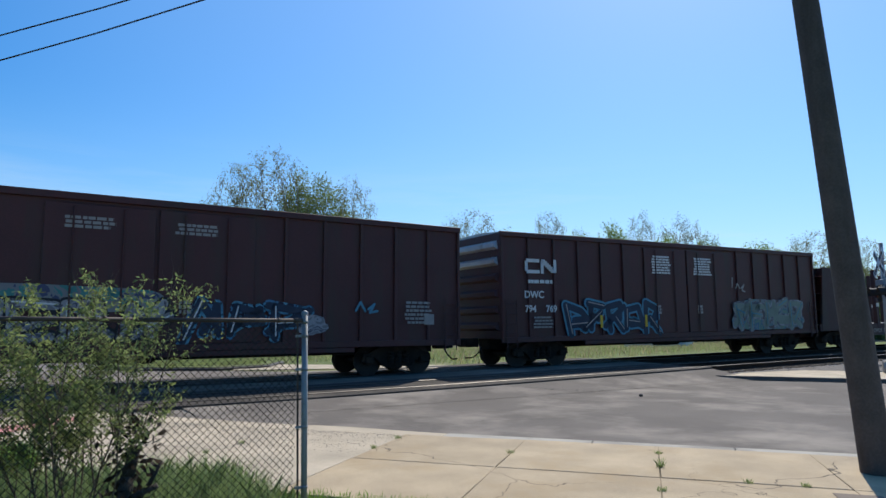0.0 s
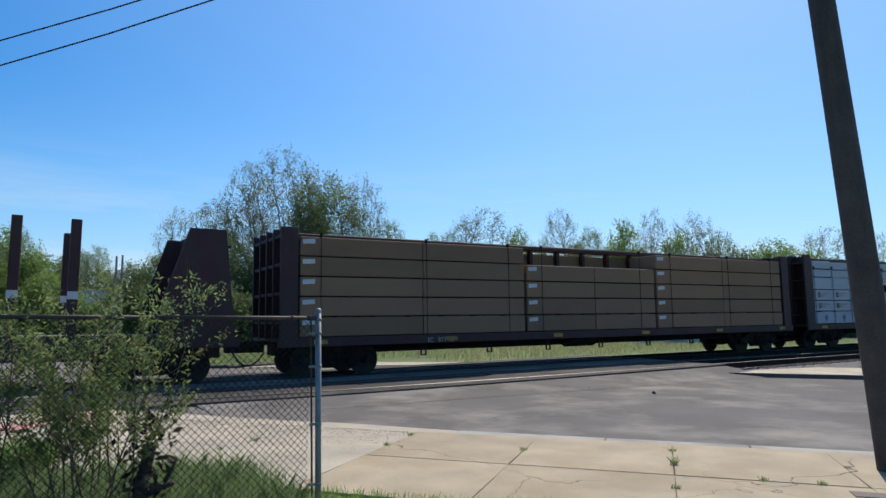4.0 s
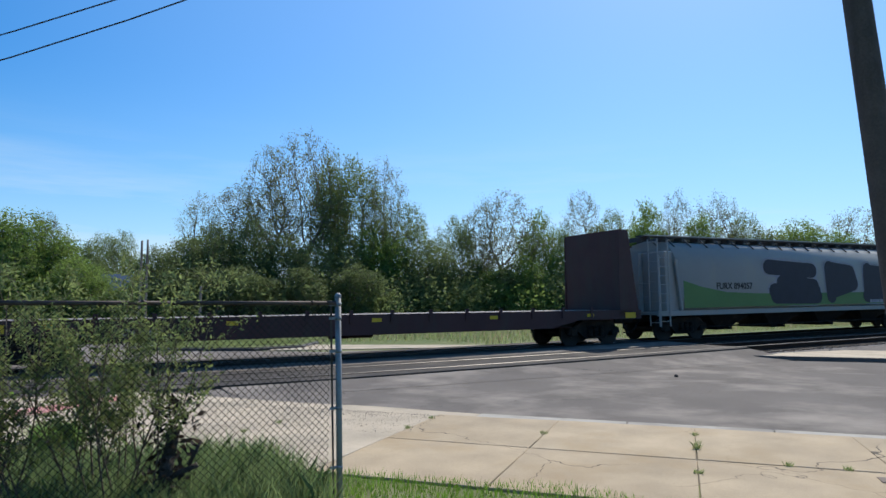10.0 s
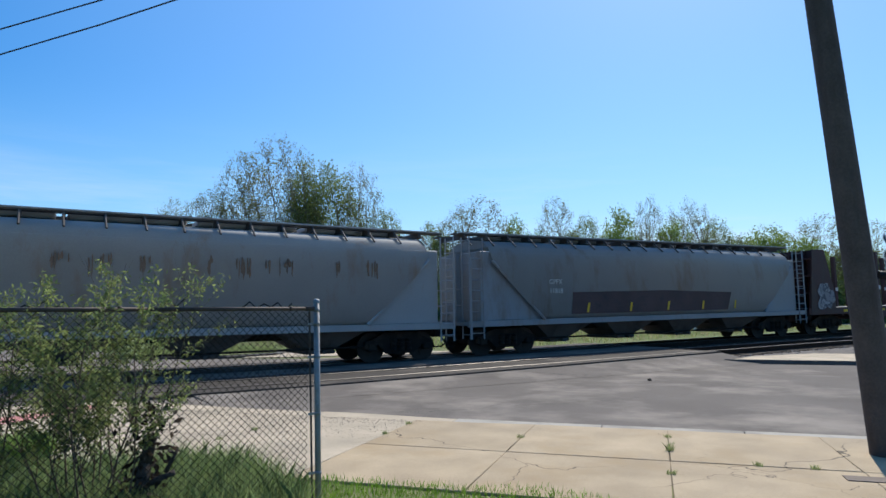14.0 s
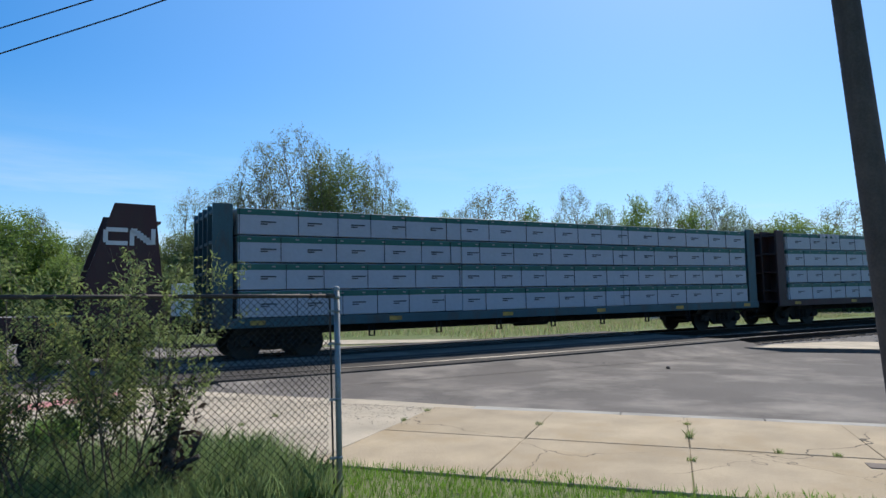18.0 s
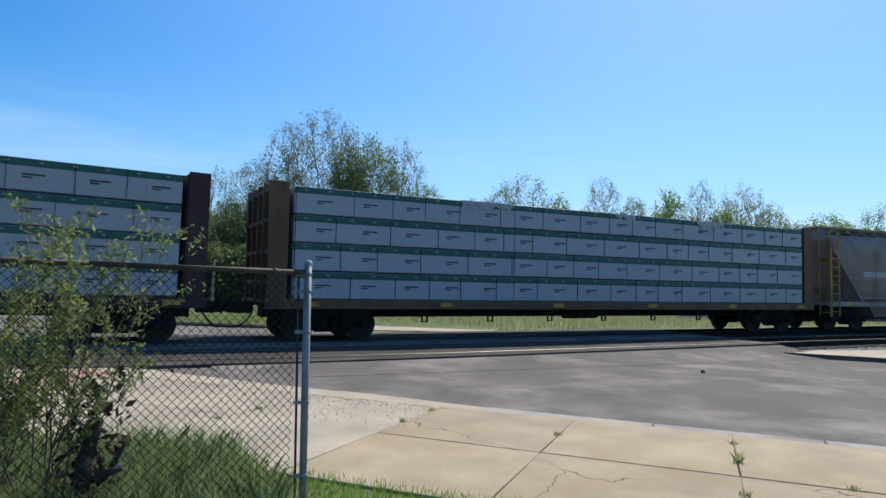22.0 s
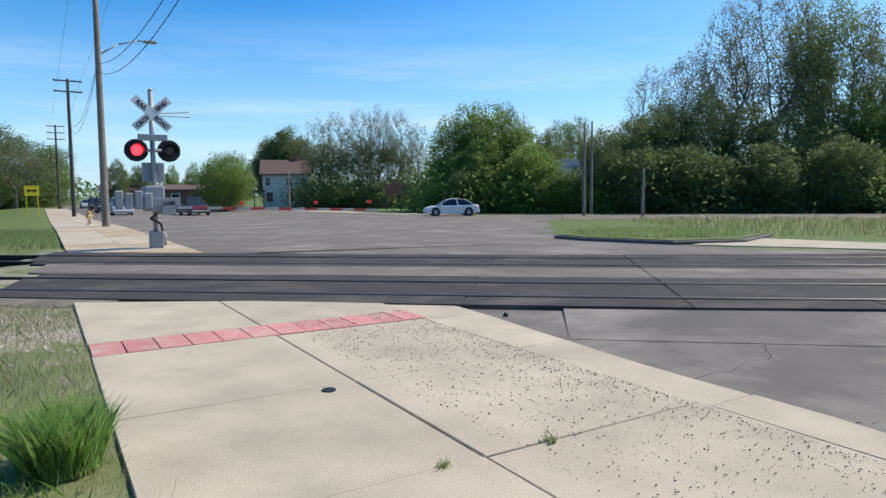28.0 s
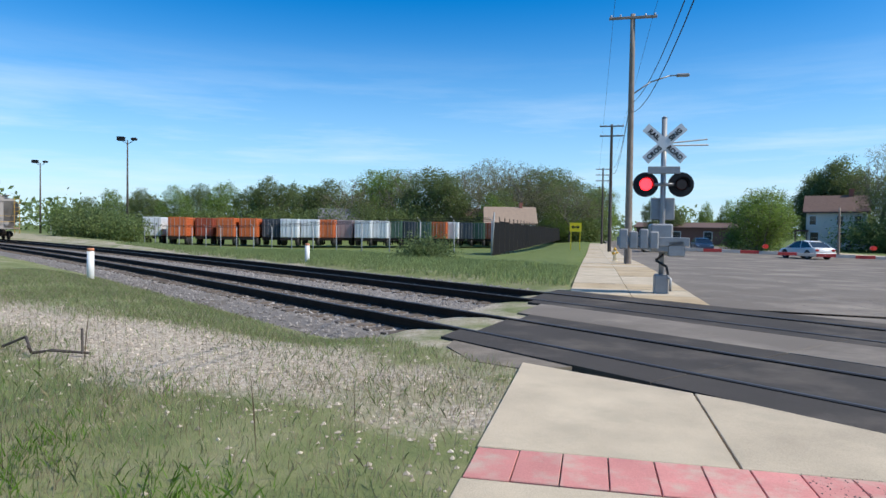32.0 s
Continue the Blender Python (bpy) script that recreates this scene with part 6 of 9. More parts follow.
def hoppers():
    c, L = hopper("covered_hopper", "white and green covered hopper with black spray paint", 133.6, 151.9, M_CREAM, 4, M_CREAM, slope=0.25, bulge=1.57, under=M_UNDER)
    # green swoosh along the lower side
    pts = [(1.25, 2.4), (2.2, 2.15), (3.6, 1.92), (5.5, 1.85), (L - 5, 1.85), (L - 3.4, 1.95), (L - 2.2, 2.15), (L - 1.25, 2.5)]
    patch("green_stripe", [(1.25, 1.3)] + pts + [(L - 1.25, 1.3)], -1.574, M_GREEN, c, "green lower flash")
    words("lettering", "FURX 894057", 0.36, M_BLACKPAINT, c, side(3.0, 2.05, -1.586), bold=0.004)
    for letter in ([[(6.1, 3.0), (8.9, 2.85)], [(8.6, 2.9), (6.9, 2.3)], [(6.9, 2.3), (9.0, 2.15)], [(6.5, 1.72), (9.2, 1.68)], [(6.4, 1.95), (9.1, 1.95)]],
                   [[(10.1, 3.0), (10.2, 1.68)], [(10.2, 2.95), (11.6, 2.8), (11.8, 2.25), (10.5, 1.95)], [(10.6, 2.4), (11.4, 2.4)]],
                   [[(12.9, 2.95), (12.9, 1.75)], [(12.9, 2.85), (14.3, 2.75), (14.9, 2.3)], [(12.9, 2.25), (14.9, 2.15)], [(12.8, 1.68), (15.4, 1.66)], [(12.9, 1.95), (15.3, 1.95)]]):
        strokes("spray_paint_edge", letter, 0.84, -1.577, M_PALE_EDGE, c)
        strokes("spray_paint", letter, 0.66, -1.586, M_NAVY, c, "navy black spray paint")
    bars("sprayed_scrawl", 12.9, 1.5, 2.3, 1, 0.16, 0, M_PALE_EDGE, c, y=-1.594, seed=4, cell=0.2)
    settle(c, 0.945)
    c, L = hopper("covered_hopper", "pale grey covered hopper with rust streaks", 153.0, 171.3, M_GREY, 4, M_GREY, slope=2.1, under=M_HOPPER_LOW)
    words("lettering", "GACX", 0.26, M_BLACKPAINT, c, side(4.1, 2.62, -1.572), bold=0.0)
    words("lettering", "10075", 0.26, M_BLACKPAINT, c, side(4.05, 2.2, -1.572), bold=0.0)
    rng = random.Random(5)
    for k in range(12):
        x = 2.2 + 1.2 * k + rng.uniform(-0.4, 0.4)
        wide = rng.choice((0.12, 0.25, 0.5))
        for q in range(int(3 + wide * 14)):
            z, ln = 3.12 + rng.uniform(-0.1, 0.04), rng.uniform(0.15, 0.55)
            patch("rust_streak", blob(x + rng.gauss(0, wide * 0.5), z - ln / 2, rng.uniform(0.02, 0.07), ln, 100 + 20 * k + q, 10, 0.45, 2), -1.545 - 0.0006 * q, M_RUST, c, thick=0.03)
    for x, n in ((6.6, 7), (9.6, 4), (11.6, 8)):
        strokes("scrawl", [[(x + 0.19 * q, 1.72 + (0.2 if q % 2 else 0.0) + rng.uniform(-0.08, 0.08)) for q in range(n)]], 0.035, -1.567, M_BLACKPAINT, c, "thin black scrawl")
    settle(c, 0.945)
    c, L = hopper("covered_hopper", "blue-grey covered hopper with a brown painted-over band", 171.9, 190.1, M_GREY_BLUE, 4, M_GREY_BLUE, slope=2.1, under=M_HOPPER_LOW)
    patch("painted_out_band", [(4.2, 1.35), (12.6, 1.35), (12.9, 2.1), (9.0, 2.2), (4.3, 2.15)], -1.567, material("brown_overpaint", (0.075, 0.045, 0.043), 0.7, vary=0.35, scale=1.5, bump=0, dirt=(0.05, 0.035, 0.035), dirt_amount=0.4, dirt_scale=3), c, "brown overpainted band")
    words("lettering", "GPFX", 0.24, M_WHITE, c, side(3.25, 2.45, -1.572))
    words("lettering", "11818", 0.24, M_WHITE, c, side(3.25, 2.12, -1.572))
    for x in (4.9, 7.0, 9.0, 11.0, 13.0):
        patch("reflector", [(x, 1.4), (x + 0.1, 1.4), (x + 0.18, 1.75), (x + 0.08, 1.75)], -1.58, M_YELLOW, c)
    settle(c, 0.955)
    c, L = hopper("covered_hopper", "rusty grey covered hopper with yellow end rails, the train's last car", 278.55, 291.05, M_RUSTY, 2, M_YELLOW_PAINT, slope=1.7, top=4.17, bulge=1.58, under=M_RUSTY, inset=0.3, walk_mat=M_RUSTY)
    for z in (1.35, 1.7, 2.15, 3.05):
        bm = bmesh.new()
        e = 0.4 + 1.7 * max(0.0, (3.25 - z) / 2.05)
        bm_box(bm, e, L - e, -1.605, -1.56, z, z + 0.05, 0.01)
        part("side_rib", bm, M_RUSTY, c)
    patch("number_panel", [(1.95, 2.22), (3.95, 2.22), (3.95, 2.48), (1.95, 2.48)], -1.584, M_STENCIL_DIM, c)
    words("lettering", "CRDX 18087", 0.27, M_WHITE, c, side(2.0, 2.26, -1.596), bold=0.004)
    patch("reporting_plate", [(L - 2.9, 2.05), (L - 2.45, 2.05), (L - 2.45, 2.28), (L - 2.9, 2.28)], -1.584, M_BLACKPAINT, c)
    bars("data_panel", 5.2, 2.05, 1.5, 2, 0.1, 0.08, M_STENCIL_DIM, c, seed=3)
    for x in (1.0, 3.7, 6.6, 9.0, L - 1.4):
        patch("reflector", [(x, 1.05), (x + 0.4, 1.05), (x + 0.4, 1.17), (x, 1.17)], -1.505, M_YELLOW, c)


boxcars()
flatcars()
lumber_cars()
tank_car()
hoppers()


# ---------------------------------------------------------------- street furniture and far things
M_GALV = material("galvanised_post", (0.26, 0.275, 0.285), 0.6, 0.2, vary=0.12, scale=8, fine=60, bump=0.06, dirt=(0.17, 0.17, 0.16), dirt_amount=0.3, dirt_scale=5)
M_FENCE_RAIL = material("rusty_fence_rail", (0.075, 0.055, 0.045), 0.7, 0.2, vary=0.35, scale=9, fine=60, bump=0.1)
M_WIRE = material("weathered_wire", (0.04, 0.034, 0.03), 0.65, 0.4, vary=0.3, scale=20, bump=0)
M_POLE = material("creosote_pole", (0.085, 0.07, 0.06), 0.85, vary=0.3, scale=4, fine=40, bump=0.5, dirt=(0.045, 0.035, 0.03), dirt_amount=0.5, dirt_scale=3, streak=0.12)
M_POLE_PALE = material("weathered_pole", (0.24, 0.20, 0.165), 0.85, vary=0.25, scale=4, fine=40, bump=0.5, dirt=(0.13, 0.10, 0.08), dirt_amount=0.4, dirt_scale=3, streak=0.12)
M_ALU = material("silver_paint", (0.30, 0.305, 0.31), 0.5, 0.3, vary=0.15, scale=5, fine=40, bump=0.05, dirt=(0.28, 0.26, 0.24), dirt_amount=0.25)
M_SIGNBLACK = material("signal_black", (0.012, 0.012, 0.013), 0.6, vary=0.2, bump=0)
M_SIGNWHITE = material("sign_white", (0.72, 0.72, 0.70), 0.5, vary=0.06, scale=8, bump=0, dirt=(0.5, 0.48, 0.44), dirt_amount=0.2)
M_SIGNYELLOW = material("sign_yellow", (0.80, 0.62, 0.02), 0.5, vary=0.05, bump=0)
M_GATEWHITE = material("weathered_gate_white", (0.36, 0.345, 0.33), 0.6, vary=0.15, scale=6, bump=0)
M_REDSTRIPE = material("gate_red", (0.42, 0.04, 0.035), 0.5, vary=0.1, bump=0)
M_REDLENS = material("dark_red_lens", (0.05, 0.004, 0.006), 0.15, vary=0.1, bump=0)
M_LIT = glow("lit_red_lens", (1.0, 0.02, 0.03), 5.0)
M_LIT_SMALL = glow("lit_gate_lamp", (0.35, 0.02, 0.012), 0.5)
M_CLOTHBLACK = material("dark_fence_fabric", (0.016, 0.016, 0.017), 0.95, spec=0.03, vary=0.2, bump=0)


def yaw_m(x, y, z, rz):
    return pose(x, y, z, 0, 0, rz)


# ---- chain-link fence beside the camera's first stand
def chain_fence():
    f = thing("chain_link_fence", "weathered chain-link fence ending in a blue-grey post, bush grown through it", "fence")
    px, py, H = 2.052, -9.238, 1.565
    bm = bmesh.new()
    base, top = Vector((2.085, -9.25, -0.05)), Vector((px, py, 1.62))
    bm_cyl(bm, base, top, 0.0235, seg=20)
    up = (top - base).normalized()
    prev = None
    for r, h in ((0.0275, 0.0), (0.0275, 0.016), (0.0235, 0.026), (0.014, 0.034), (0.004, 0.037)):
        ring = [bm.verts.new(top + up * (h - 0.012) + Vector((r * math.cos(a * math.pi / 10), r * math.sin(a * math.pi / 10), 0))) for a in range(20)]
        if prev:
            for i in range(20):
                bm.faces.new((prev[i], prev[(i + 1) % 20], ring[(i + 1) % 20], ring[i])).smooth = True
        prev = ring
    bm.faces.new(prev)
    post = part("end_post", bm, M_GALV, f, "blue-grey galvanised end post with a domed cap")
    for z in (0.3, 0.75, 1.189, 1.445, 1.553):
        bm = bmesh.new()
        k = (z + 0.05) / (1.62 + 0.05)
        p = base.lerp(top, k)
        bm_cyl(bm, p - up * 0.012, p + up * 0.012, 0.0268, seg=16)
        bm_box(bm, p.x - 0.075, p.x - 0.02, p.y - 0.006, p.y + 0.006, p.z - 0.01, p.z + 0.01)
        part("clamp_band", bm, M_GALV, post)
    bm = bmesh.new()
    bm_cyl(bm, (base.x - 0.05, base.y + 0.01, 0.1), (px - 0.058, py, 1.55), 0.008, seg=6)
    part("tension_bar", bm, M_FENCE_RAIL, f)
    x0 = -9.0
    bm = bmesh.new()
    xs = [px - 0.03 - i * 1.2 for i in range(10)]
    for i, (a, b) in enumerate(zip(xs, xs[1:])):
        bm_cyl(bm, (a, py, H - 0.004 * math.sin(i)), (b, py, H - 0.004 * math.sin(i + 1)), 0.0155, seg=12)
        bm_cyl(bm, (a - 0.17, py, H), (a - 0.19, py, H), 0.019, seg=12)
    bm_cyl(bm, (px - 0.09, py, H), (px - 0.02, py, H), 0.019, seg=12)
    part("top_rail", bm, M_FENCE_RAIL, f)
    for x in (-1.0, -4.1, -7.2):
        bm = bmesh.new()
        bm_cyl(bm, (x, py + 0.03, -0.05), (x, py + 0.03, H), 0.022, seg=10)
        part("line_post", bm, M_GALV, f)
    # woven mesh: two families of slanting wires, bowed past each other
    verts, faces = [], []
    p, z0, z1 = 0.054, 0.06, H - 0.012

    def wire(a, b, r=0.0023):
        a, b = Vector(a), Vector(b)
        d = (b - a).normalized()
        u = d.cross(Vector((0, 1, 0))).normalized()
        v = d.cross(u)
        n = len(verts)
        for q in (a, b):
            for s in ((1, 0), (-0.5, 0.87), (-0.5, -0.87)):
                verts.append(q + u * (r * s[0]) + v * (r * s[1]))
        faces.extend([(n, n + 1, n + 4, n + 3), (n + 1, n + 2, n + 5, n + 4), (n + 2, n, n + 3, n + 5)])
    rows = int((z1 - z0) / (p / 2))
    cols = int((px - 0.06 - x0) / p)
    near = int((px - 0.06 + 1.6) / p)
    for c in range(cols):
        xa = px - 0.06 - c * p
        if c < near:
            for r in range(rows):
                za, zb = z0 + r * p / 2, z0 + (r + 1) * p / 2
                sgn = 1 if r % 2 else -1
                y = py + 0.0022 * sgn
                wire((xa if r % 2 else xa - p / 2, y, za), (xa - p / 2 if r % 2 else xa, -y + 2 * py, zb))
                wire((xa - p if r % 2 else xa - p / 2, y, za), (xa - p / 2 if r % 2 else xa - p, -y + 2 * py, zb))
    for c in range(near, cols + 28):
        xa = px - 0.06 - c * p
        wire((xa, py + .002, z0), (xa - (z1 - z0), py + .002, z1)) if xa - (z1 - z0) > x0 else None
        wire((xa - (z1 - z0), py - .002, z0), (xa, py - .002, z1)) if xa - (z1 - z0) > x0 else None
    me = from_arrays("chain_mesh", verts, faces, M_WIRE)
    part("chain_mesh", me, None, f, "dark weathered diamond wire mesh")
    bm = bmesh.new()
    for i in range(9):
        x = px - 0.09 - 0.075 - i * 0.21
        bm_cyl(bm, (x, py - 0.02, H - 0.02), (x + 0.004, py, H + 0.02), 0.003, seg=5)
        bm_cyl(bm, (x + 0.004, py, H + 0.02), (x + 0.008, py + 0.02, H - 0.02), 0.003, seg=5)
    part("wire_ties", bm, M_WIRE, f)


# ---- poles and wires
def utility_pole(x, y, h, r, mat, label, lean=(0, 0), arms=1, lamp=False, rz=0.0, group="poles along the street"):
    p = thing("utility_pole", label, "utility pole", group, pose(x, y, road_z(x, y)))
    bm = bmesh.new()
    prev = None
    for i in range(7):
        k = i / 6
        rr = r * (1.12 - 0.42 * k)
        ring = [bm.verts.new((lean[0] * k * h + rr * math.cos(a * math.pi / 8), lean[1] * k * h + rr * math.sin(a * math.pi / 8), -0.1 + k * h)) for a in range(16)]
        if prev:
            for j in range(16):
                bm.faces.new((prev[j], prev[(j + 1) % 16], ring[(j + 1) % 16], ring[j])).smooth = True
        prev = ring
    bm.faces.new(prev)
    part("pole", bm, mat, p)
    for a in range(arms):
        z = h - 0.3 - 0.95 * a
        m = Matrix.Translation((lean[0] * h, lean[1] * h, 0)) @ Matrix.Rotation(rz, 4, "Z")
        bm = bmesh.new()
        bm_box(bm, -1.15, 1.15, -0.16, -0.05, z - 0.06, z + 0.06, 0.01, m)
        arm = part("crossarm", bm, mat, p)
        for k in (-1.05, -0.6, 0.6, 1.05):
            bm = bmesh.new()
            q = m @ Vector((k, -0.1, z))
            bm_cyl(bm, q, q + Vector((0, 0, 0.16)), 0.035, 0.05, seg=8)
            part("insulator", bm, M_ALU, arm)
    if lamp:
        lm = new("street_lamp_arm")
        lm.parent = p
        bm = bmesh.new()
        z = 9.1
        m = Matrix.Rotation(ST, 4, "Z")
        pts = [m @ Vector(q) for q in ((0.1, 0, z - 0.55), (0.9, 0, z), (1.8, 0, z + 0.28), (2.3, 0, z + 0.3))]
        for a, b in zip(pts, pts[1:]):
            bm_cyl(bm, a, b, 0.035, seg=8)
        part("bracket", bm, M_ALU, lm)
        bm = bmesh.new()
        bm_box(bm, 2.1, 2.75, -0.14, 0.14, z + 0.22, z + 0.36, 0.05, m)
        part("lamp_head", bm, M_ALU, lm)
    return p


def poles():
    k = math.tan(radians(4.15))
    utility_pole(7.79, -10.76, 12.0, 0.145, M_POLE, "tall dark creosoted pole leaning along the street", (SD.x * k, SD.y * k), 0)
    for i, (s, r) in enumerate(((28.5, -0.95), (61, -1.1), (106, -1.3), (150, -1.5), (196, -1.7), (245, -1.9))):
        x, y = sr(s, r)
        utility_pole(x, y, 12.6, 0.17, M_POLE_PALE if i == 0 else M_POLE, "weathered utility pole with a crossarm beside the street walk", (0, 0), 1 if i == 0 else (2 if i < 2 else 3), i == 0, ST)
    for x, y, h in ((6.4, 46.4, 7.7), (7.3, 50.5, 8.2), (-22.0, 87.4, 13.0), (10.4, 41.9, 3.8), (-26.2, 65.1, 4.8), (48.5, 33.0, 9.0)):
        utility_pole(x, y, h, 0.12, M_POLE_PALE, "thin bare pole at the edge of the wood", (0, 0), 0, False, 0, "poles before the wood")
    # two slack cables beside the street and thin conductors above them
    w = thing("overhead_cables", "two dark cables slung between the street's poles", "cable", kind="structure")
    span = [-33.0, -13.2, 28.5, 61, 106, 150]
    # height at the poles, sag in the span that crosses the tracks
    for r, z0, z1, sag, rad in ((-1.0, 8.05, 8.0, 1.95, 0.012), (-1.05, 7.9, 7.6, 2.26, 0.012), (-1.9, 12.2, 12.2, 0.3, 0.008), (0.0, 12.2, 12.2, 0.3, 0.008)):
        bm = bmesh.new()
        for a, b in zip(span, span[1:]):
            n = 16
            pts = []
            za, zb = (z0, z1) if a == -13.2 else ((z0, z0) if a < -13.2 else (z1, z1))
            for i in range(n + 1):
                t = i / n
                x, y = sr(a + (b - a) * t, r)
                pts.append(Vector((x, y, za + (zb - za) * t - sag * 4 * t * (1 - t) * ((b - a) / 41.7) ** 2)))
            for p, q in zip(pts, pts[1:]):
                bm_cyl(bm, p, q, rad, seg=6, caps=False)
        part("cable", bm, M_HOSE, w)


# ---- crossing signal
def lamp_unit(parent, x, lit, hood_y=-1):
    u = new("flashing_light")
    u.parent = parent
    bm = bmesh.new()
    bm_cyl(bm, (x, -0.02, 2.72), (x, 0.02, 2.72), 0.305, seg=32)
    part("background_disc", bm, M_SIGNBLACK, u)
    bm = bmesh.new()
    bm_cyl(bm, (x, 0.0, 2.72), (x, -0.1, 2.72), 0.165, seg=24)
    part("housing", bm, M_SIGNBLACK, u)
    bm = bmesh.new()
    seg = 18
    for i in range(seg):
        a, b = math.pi * (-0.15 + 1.3 * i / seg), math.pi * (-0.15 + 1.3 * (i + 1) / seg)
        q = [(x + 0.17 * math.cos(t), yy, 2.72 + 0.17 * math.sin(t)) for t, yy in ((a, -0.1), (b, -0.1), (b, -0.32), (a, -0.32))]
        q2 = [(x + 0.178 * math.cos(t), yy, 2.72 + 0.178 * math.sin(t)) for t, yy in ((a, -0.1), (b, -0.1), (b, -0.32), (a, -0.32))]
        bm.faces.new([bm.verts.new(p) for p in q]), bm.faces.new([bm.verts.new(p) for p in reversed(q2)])
    part("hood", bm, M_SIGNBLACK, u)
    bm = bmesh.new()
    bm_cyl(bm, (x, -0.1, 2.72), (x, -0.125, 2.72), 0.15, 0.12, seg=24)
    part("lens", bm, M_LIT if lit else M_REDLENS, u, "glowing red lens" if lit else "dark red lens")


def crossing_signal(x, y, rz, label, lit=True, gate=True):
    m = thing("crossing_signal", label, "railway signal", "crossing signals", pose(x, y, -0.03, 0, 0, rz))
    bm = bmesh.new()
    bm_cyl(bm, (0, 0, 0.0), (0, 0, 4.36), 0.065, seg=18)
    bm_cyl(bm, (0, 0, 4.36), (0, 0, 4.4), 0.075, 0.03, seg=18)
    part("mast", bm, M_ALU, m)
    bm = bmesh.new()
    bm_box(bm, -0.17, 0.17, -0.17, 0.17, 0.0, 0.5, 0.03)
    bm_cyl(bm, (0.12, -0.2, 0.42), (0.2, -0.2, 0.42), 0.03, seg=8)
    bm_cyl(bm, (0.2, -0.2, 0.1), (0.2, -0.2, 0.42), 0.03, seg=8)
    part("junction_base", bm, M_ALU, m)
    for a, txt in ((42, "RAIL ROAD"), (-42, "CROSSING")):
        bm = bmesh.new()
        mm = Matrix.Translation((0, -0.09 - (0.012 if a < 0 else 0), 3.72)) @ Matrix.Rotation(radians(a), 4, "Y")
        bm_box(bm, -0.61, 0.61, -0.006, 0.006, -0.115, 0.115, 0, mm)
        blade = part("crossbuck_blade", bm, M_SIGNWHITE, m, "white crossbuck blade with black letters")
        L = txt.split(" ") if " " in txt else (txt[:4], txt[4:])
        for word, off in zip(L, (-0.33, 0.33)):
            tm = mm @ Matrix.Translation((off, -0.012, -0.055)) @ NEARSIDE
            words("lettering", word, 0.16, M_SIGNBLACK, blade, tm, align="CENTER", thick=0.003, bold=0.006)
    bm = bmesh.new()
    bm_box(bm, -0.38, 0.38, -0.12, -0.06, 2.98, 3.16, 0.01)
    part("track_count_sign", bm, M_ALU, m)
    bm = bmesh.new()
    bm_cyl(bm, (-0.42, -0.06, 2.72), (0.42, -0.06, 2.72), 0.04, seg=10)
    bm_cyl(bm, (0, -0.02, 2.95), (0, -0.1, 2.72), 0.04, seg=10)
    part("light_arm", bm, M_ALU, m)
    lamp_unit(m, -0.42, lit)
    lamp_unit(m, 0.42, False)
    bm = bmesh.new()
    bm_cyl(bm, (0.1, 0, 3.74), (1.05, 0.25, 3.86), 0.02, seg=6)
    bm_cyl(bm, (0.1, 0, 3.68), (1.08, 0.25, 3.72), 0.02, seg=6)
    part("side_bracket", bm, M_ALU, m)
    bm = bmesh.new()
    bm_box(bm, -0.26, 0.3, 0.08, 0.3, 1.85, 2.4, 0.02)
    part("rear_light_backing", bm, M_ALU, m)
    if gate:
        g = new("gate_mechanism")
        g.parent = m
        bm = bmesh.new()
        bm_box(bm, -0.3, 0.22, -0.32, 0.32, 1.05, 1.75, 0.04)
        part("housing", bm, M_ALU, g)
        for k in range(4):
            bm = bmesh.new()
            bm_box(bm, -1.05 + 0.24 * k, -1.05 + 0.24 * k + 0.21, -0.42, -0.28, 1.12, 1.62 - 0.06 * (k % 2), 0.03)
            part("counterweight", bm, M_ALU, g)
        bm = bmesh.new()
        bm_box(bm, -1.1, 0.6, -0.36, -0.3, 1.2, 1.42, 0.01)
        bm_box(bm, 0.1, 0.5, -0.36, 0.36, 0.95, 1.35, 0.03)
        part("support_arm", bm, M_ALU, g)
        bm = bmesh.new()
        pts = [(0.02, -0.17, 1.0), (-0.16, -0.2, 0.85), (0.1, -0.2, 0.7), (0.14, -0.18, 0.5)]
        for a, b in zip(pts, pts[1:]):
            bm_cyl(bm, a, b, 0.03, seg=8)
        part("conduit", bm, M_HOSE, g)
        arm = new("gate_arm")
        arm.parent = m
        n = 15
        for i in range(n):
            bm = bmesh.new()
            bm_box(bm, 0.5 + 0.415 * i, 0.5 + 0.415 * (i + 1), -0.36, -0.33, 1.10 - 0.012 * i, 1.175 - 0.012 * i, 0.004)
            part("red_band" if i % 2 else "white_band", bm, M_REDSTRIPE if i % 2 else M_GATEWHITE, arm)
        for k in (2.3, 4.6, 6.45):
            bm = bmesh.new()
            bm_cyl(bm, (k, -0.42, 1.24), (k, -0.28, 1.24), 0.05, seg=14)
            part("gate_lamp", bm, M_LIT_SMALL, arm, "small red gate lamp")
    return m


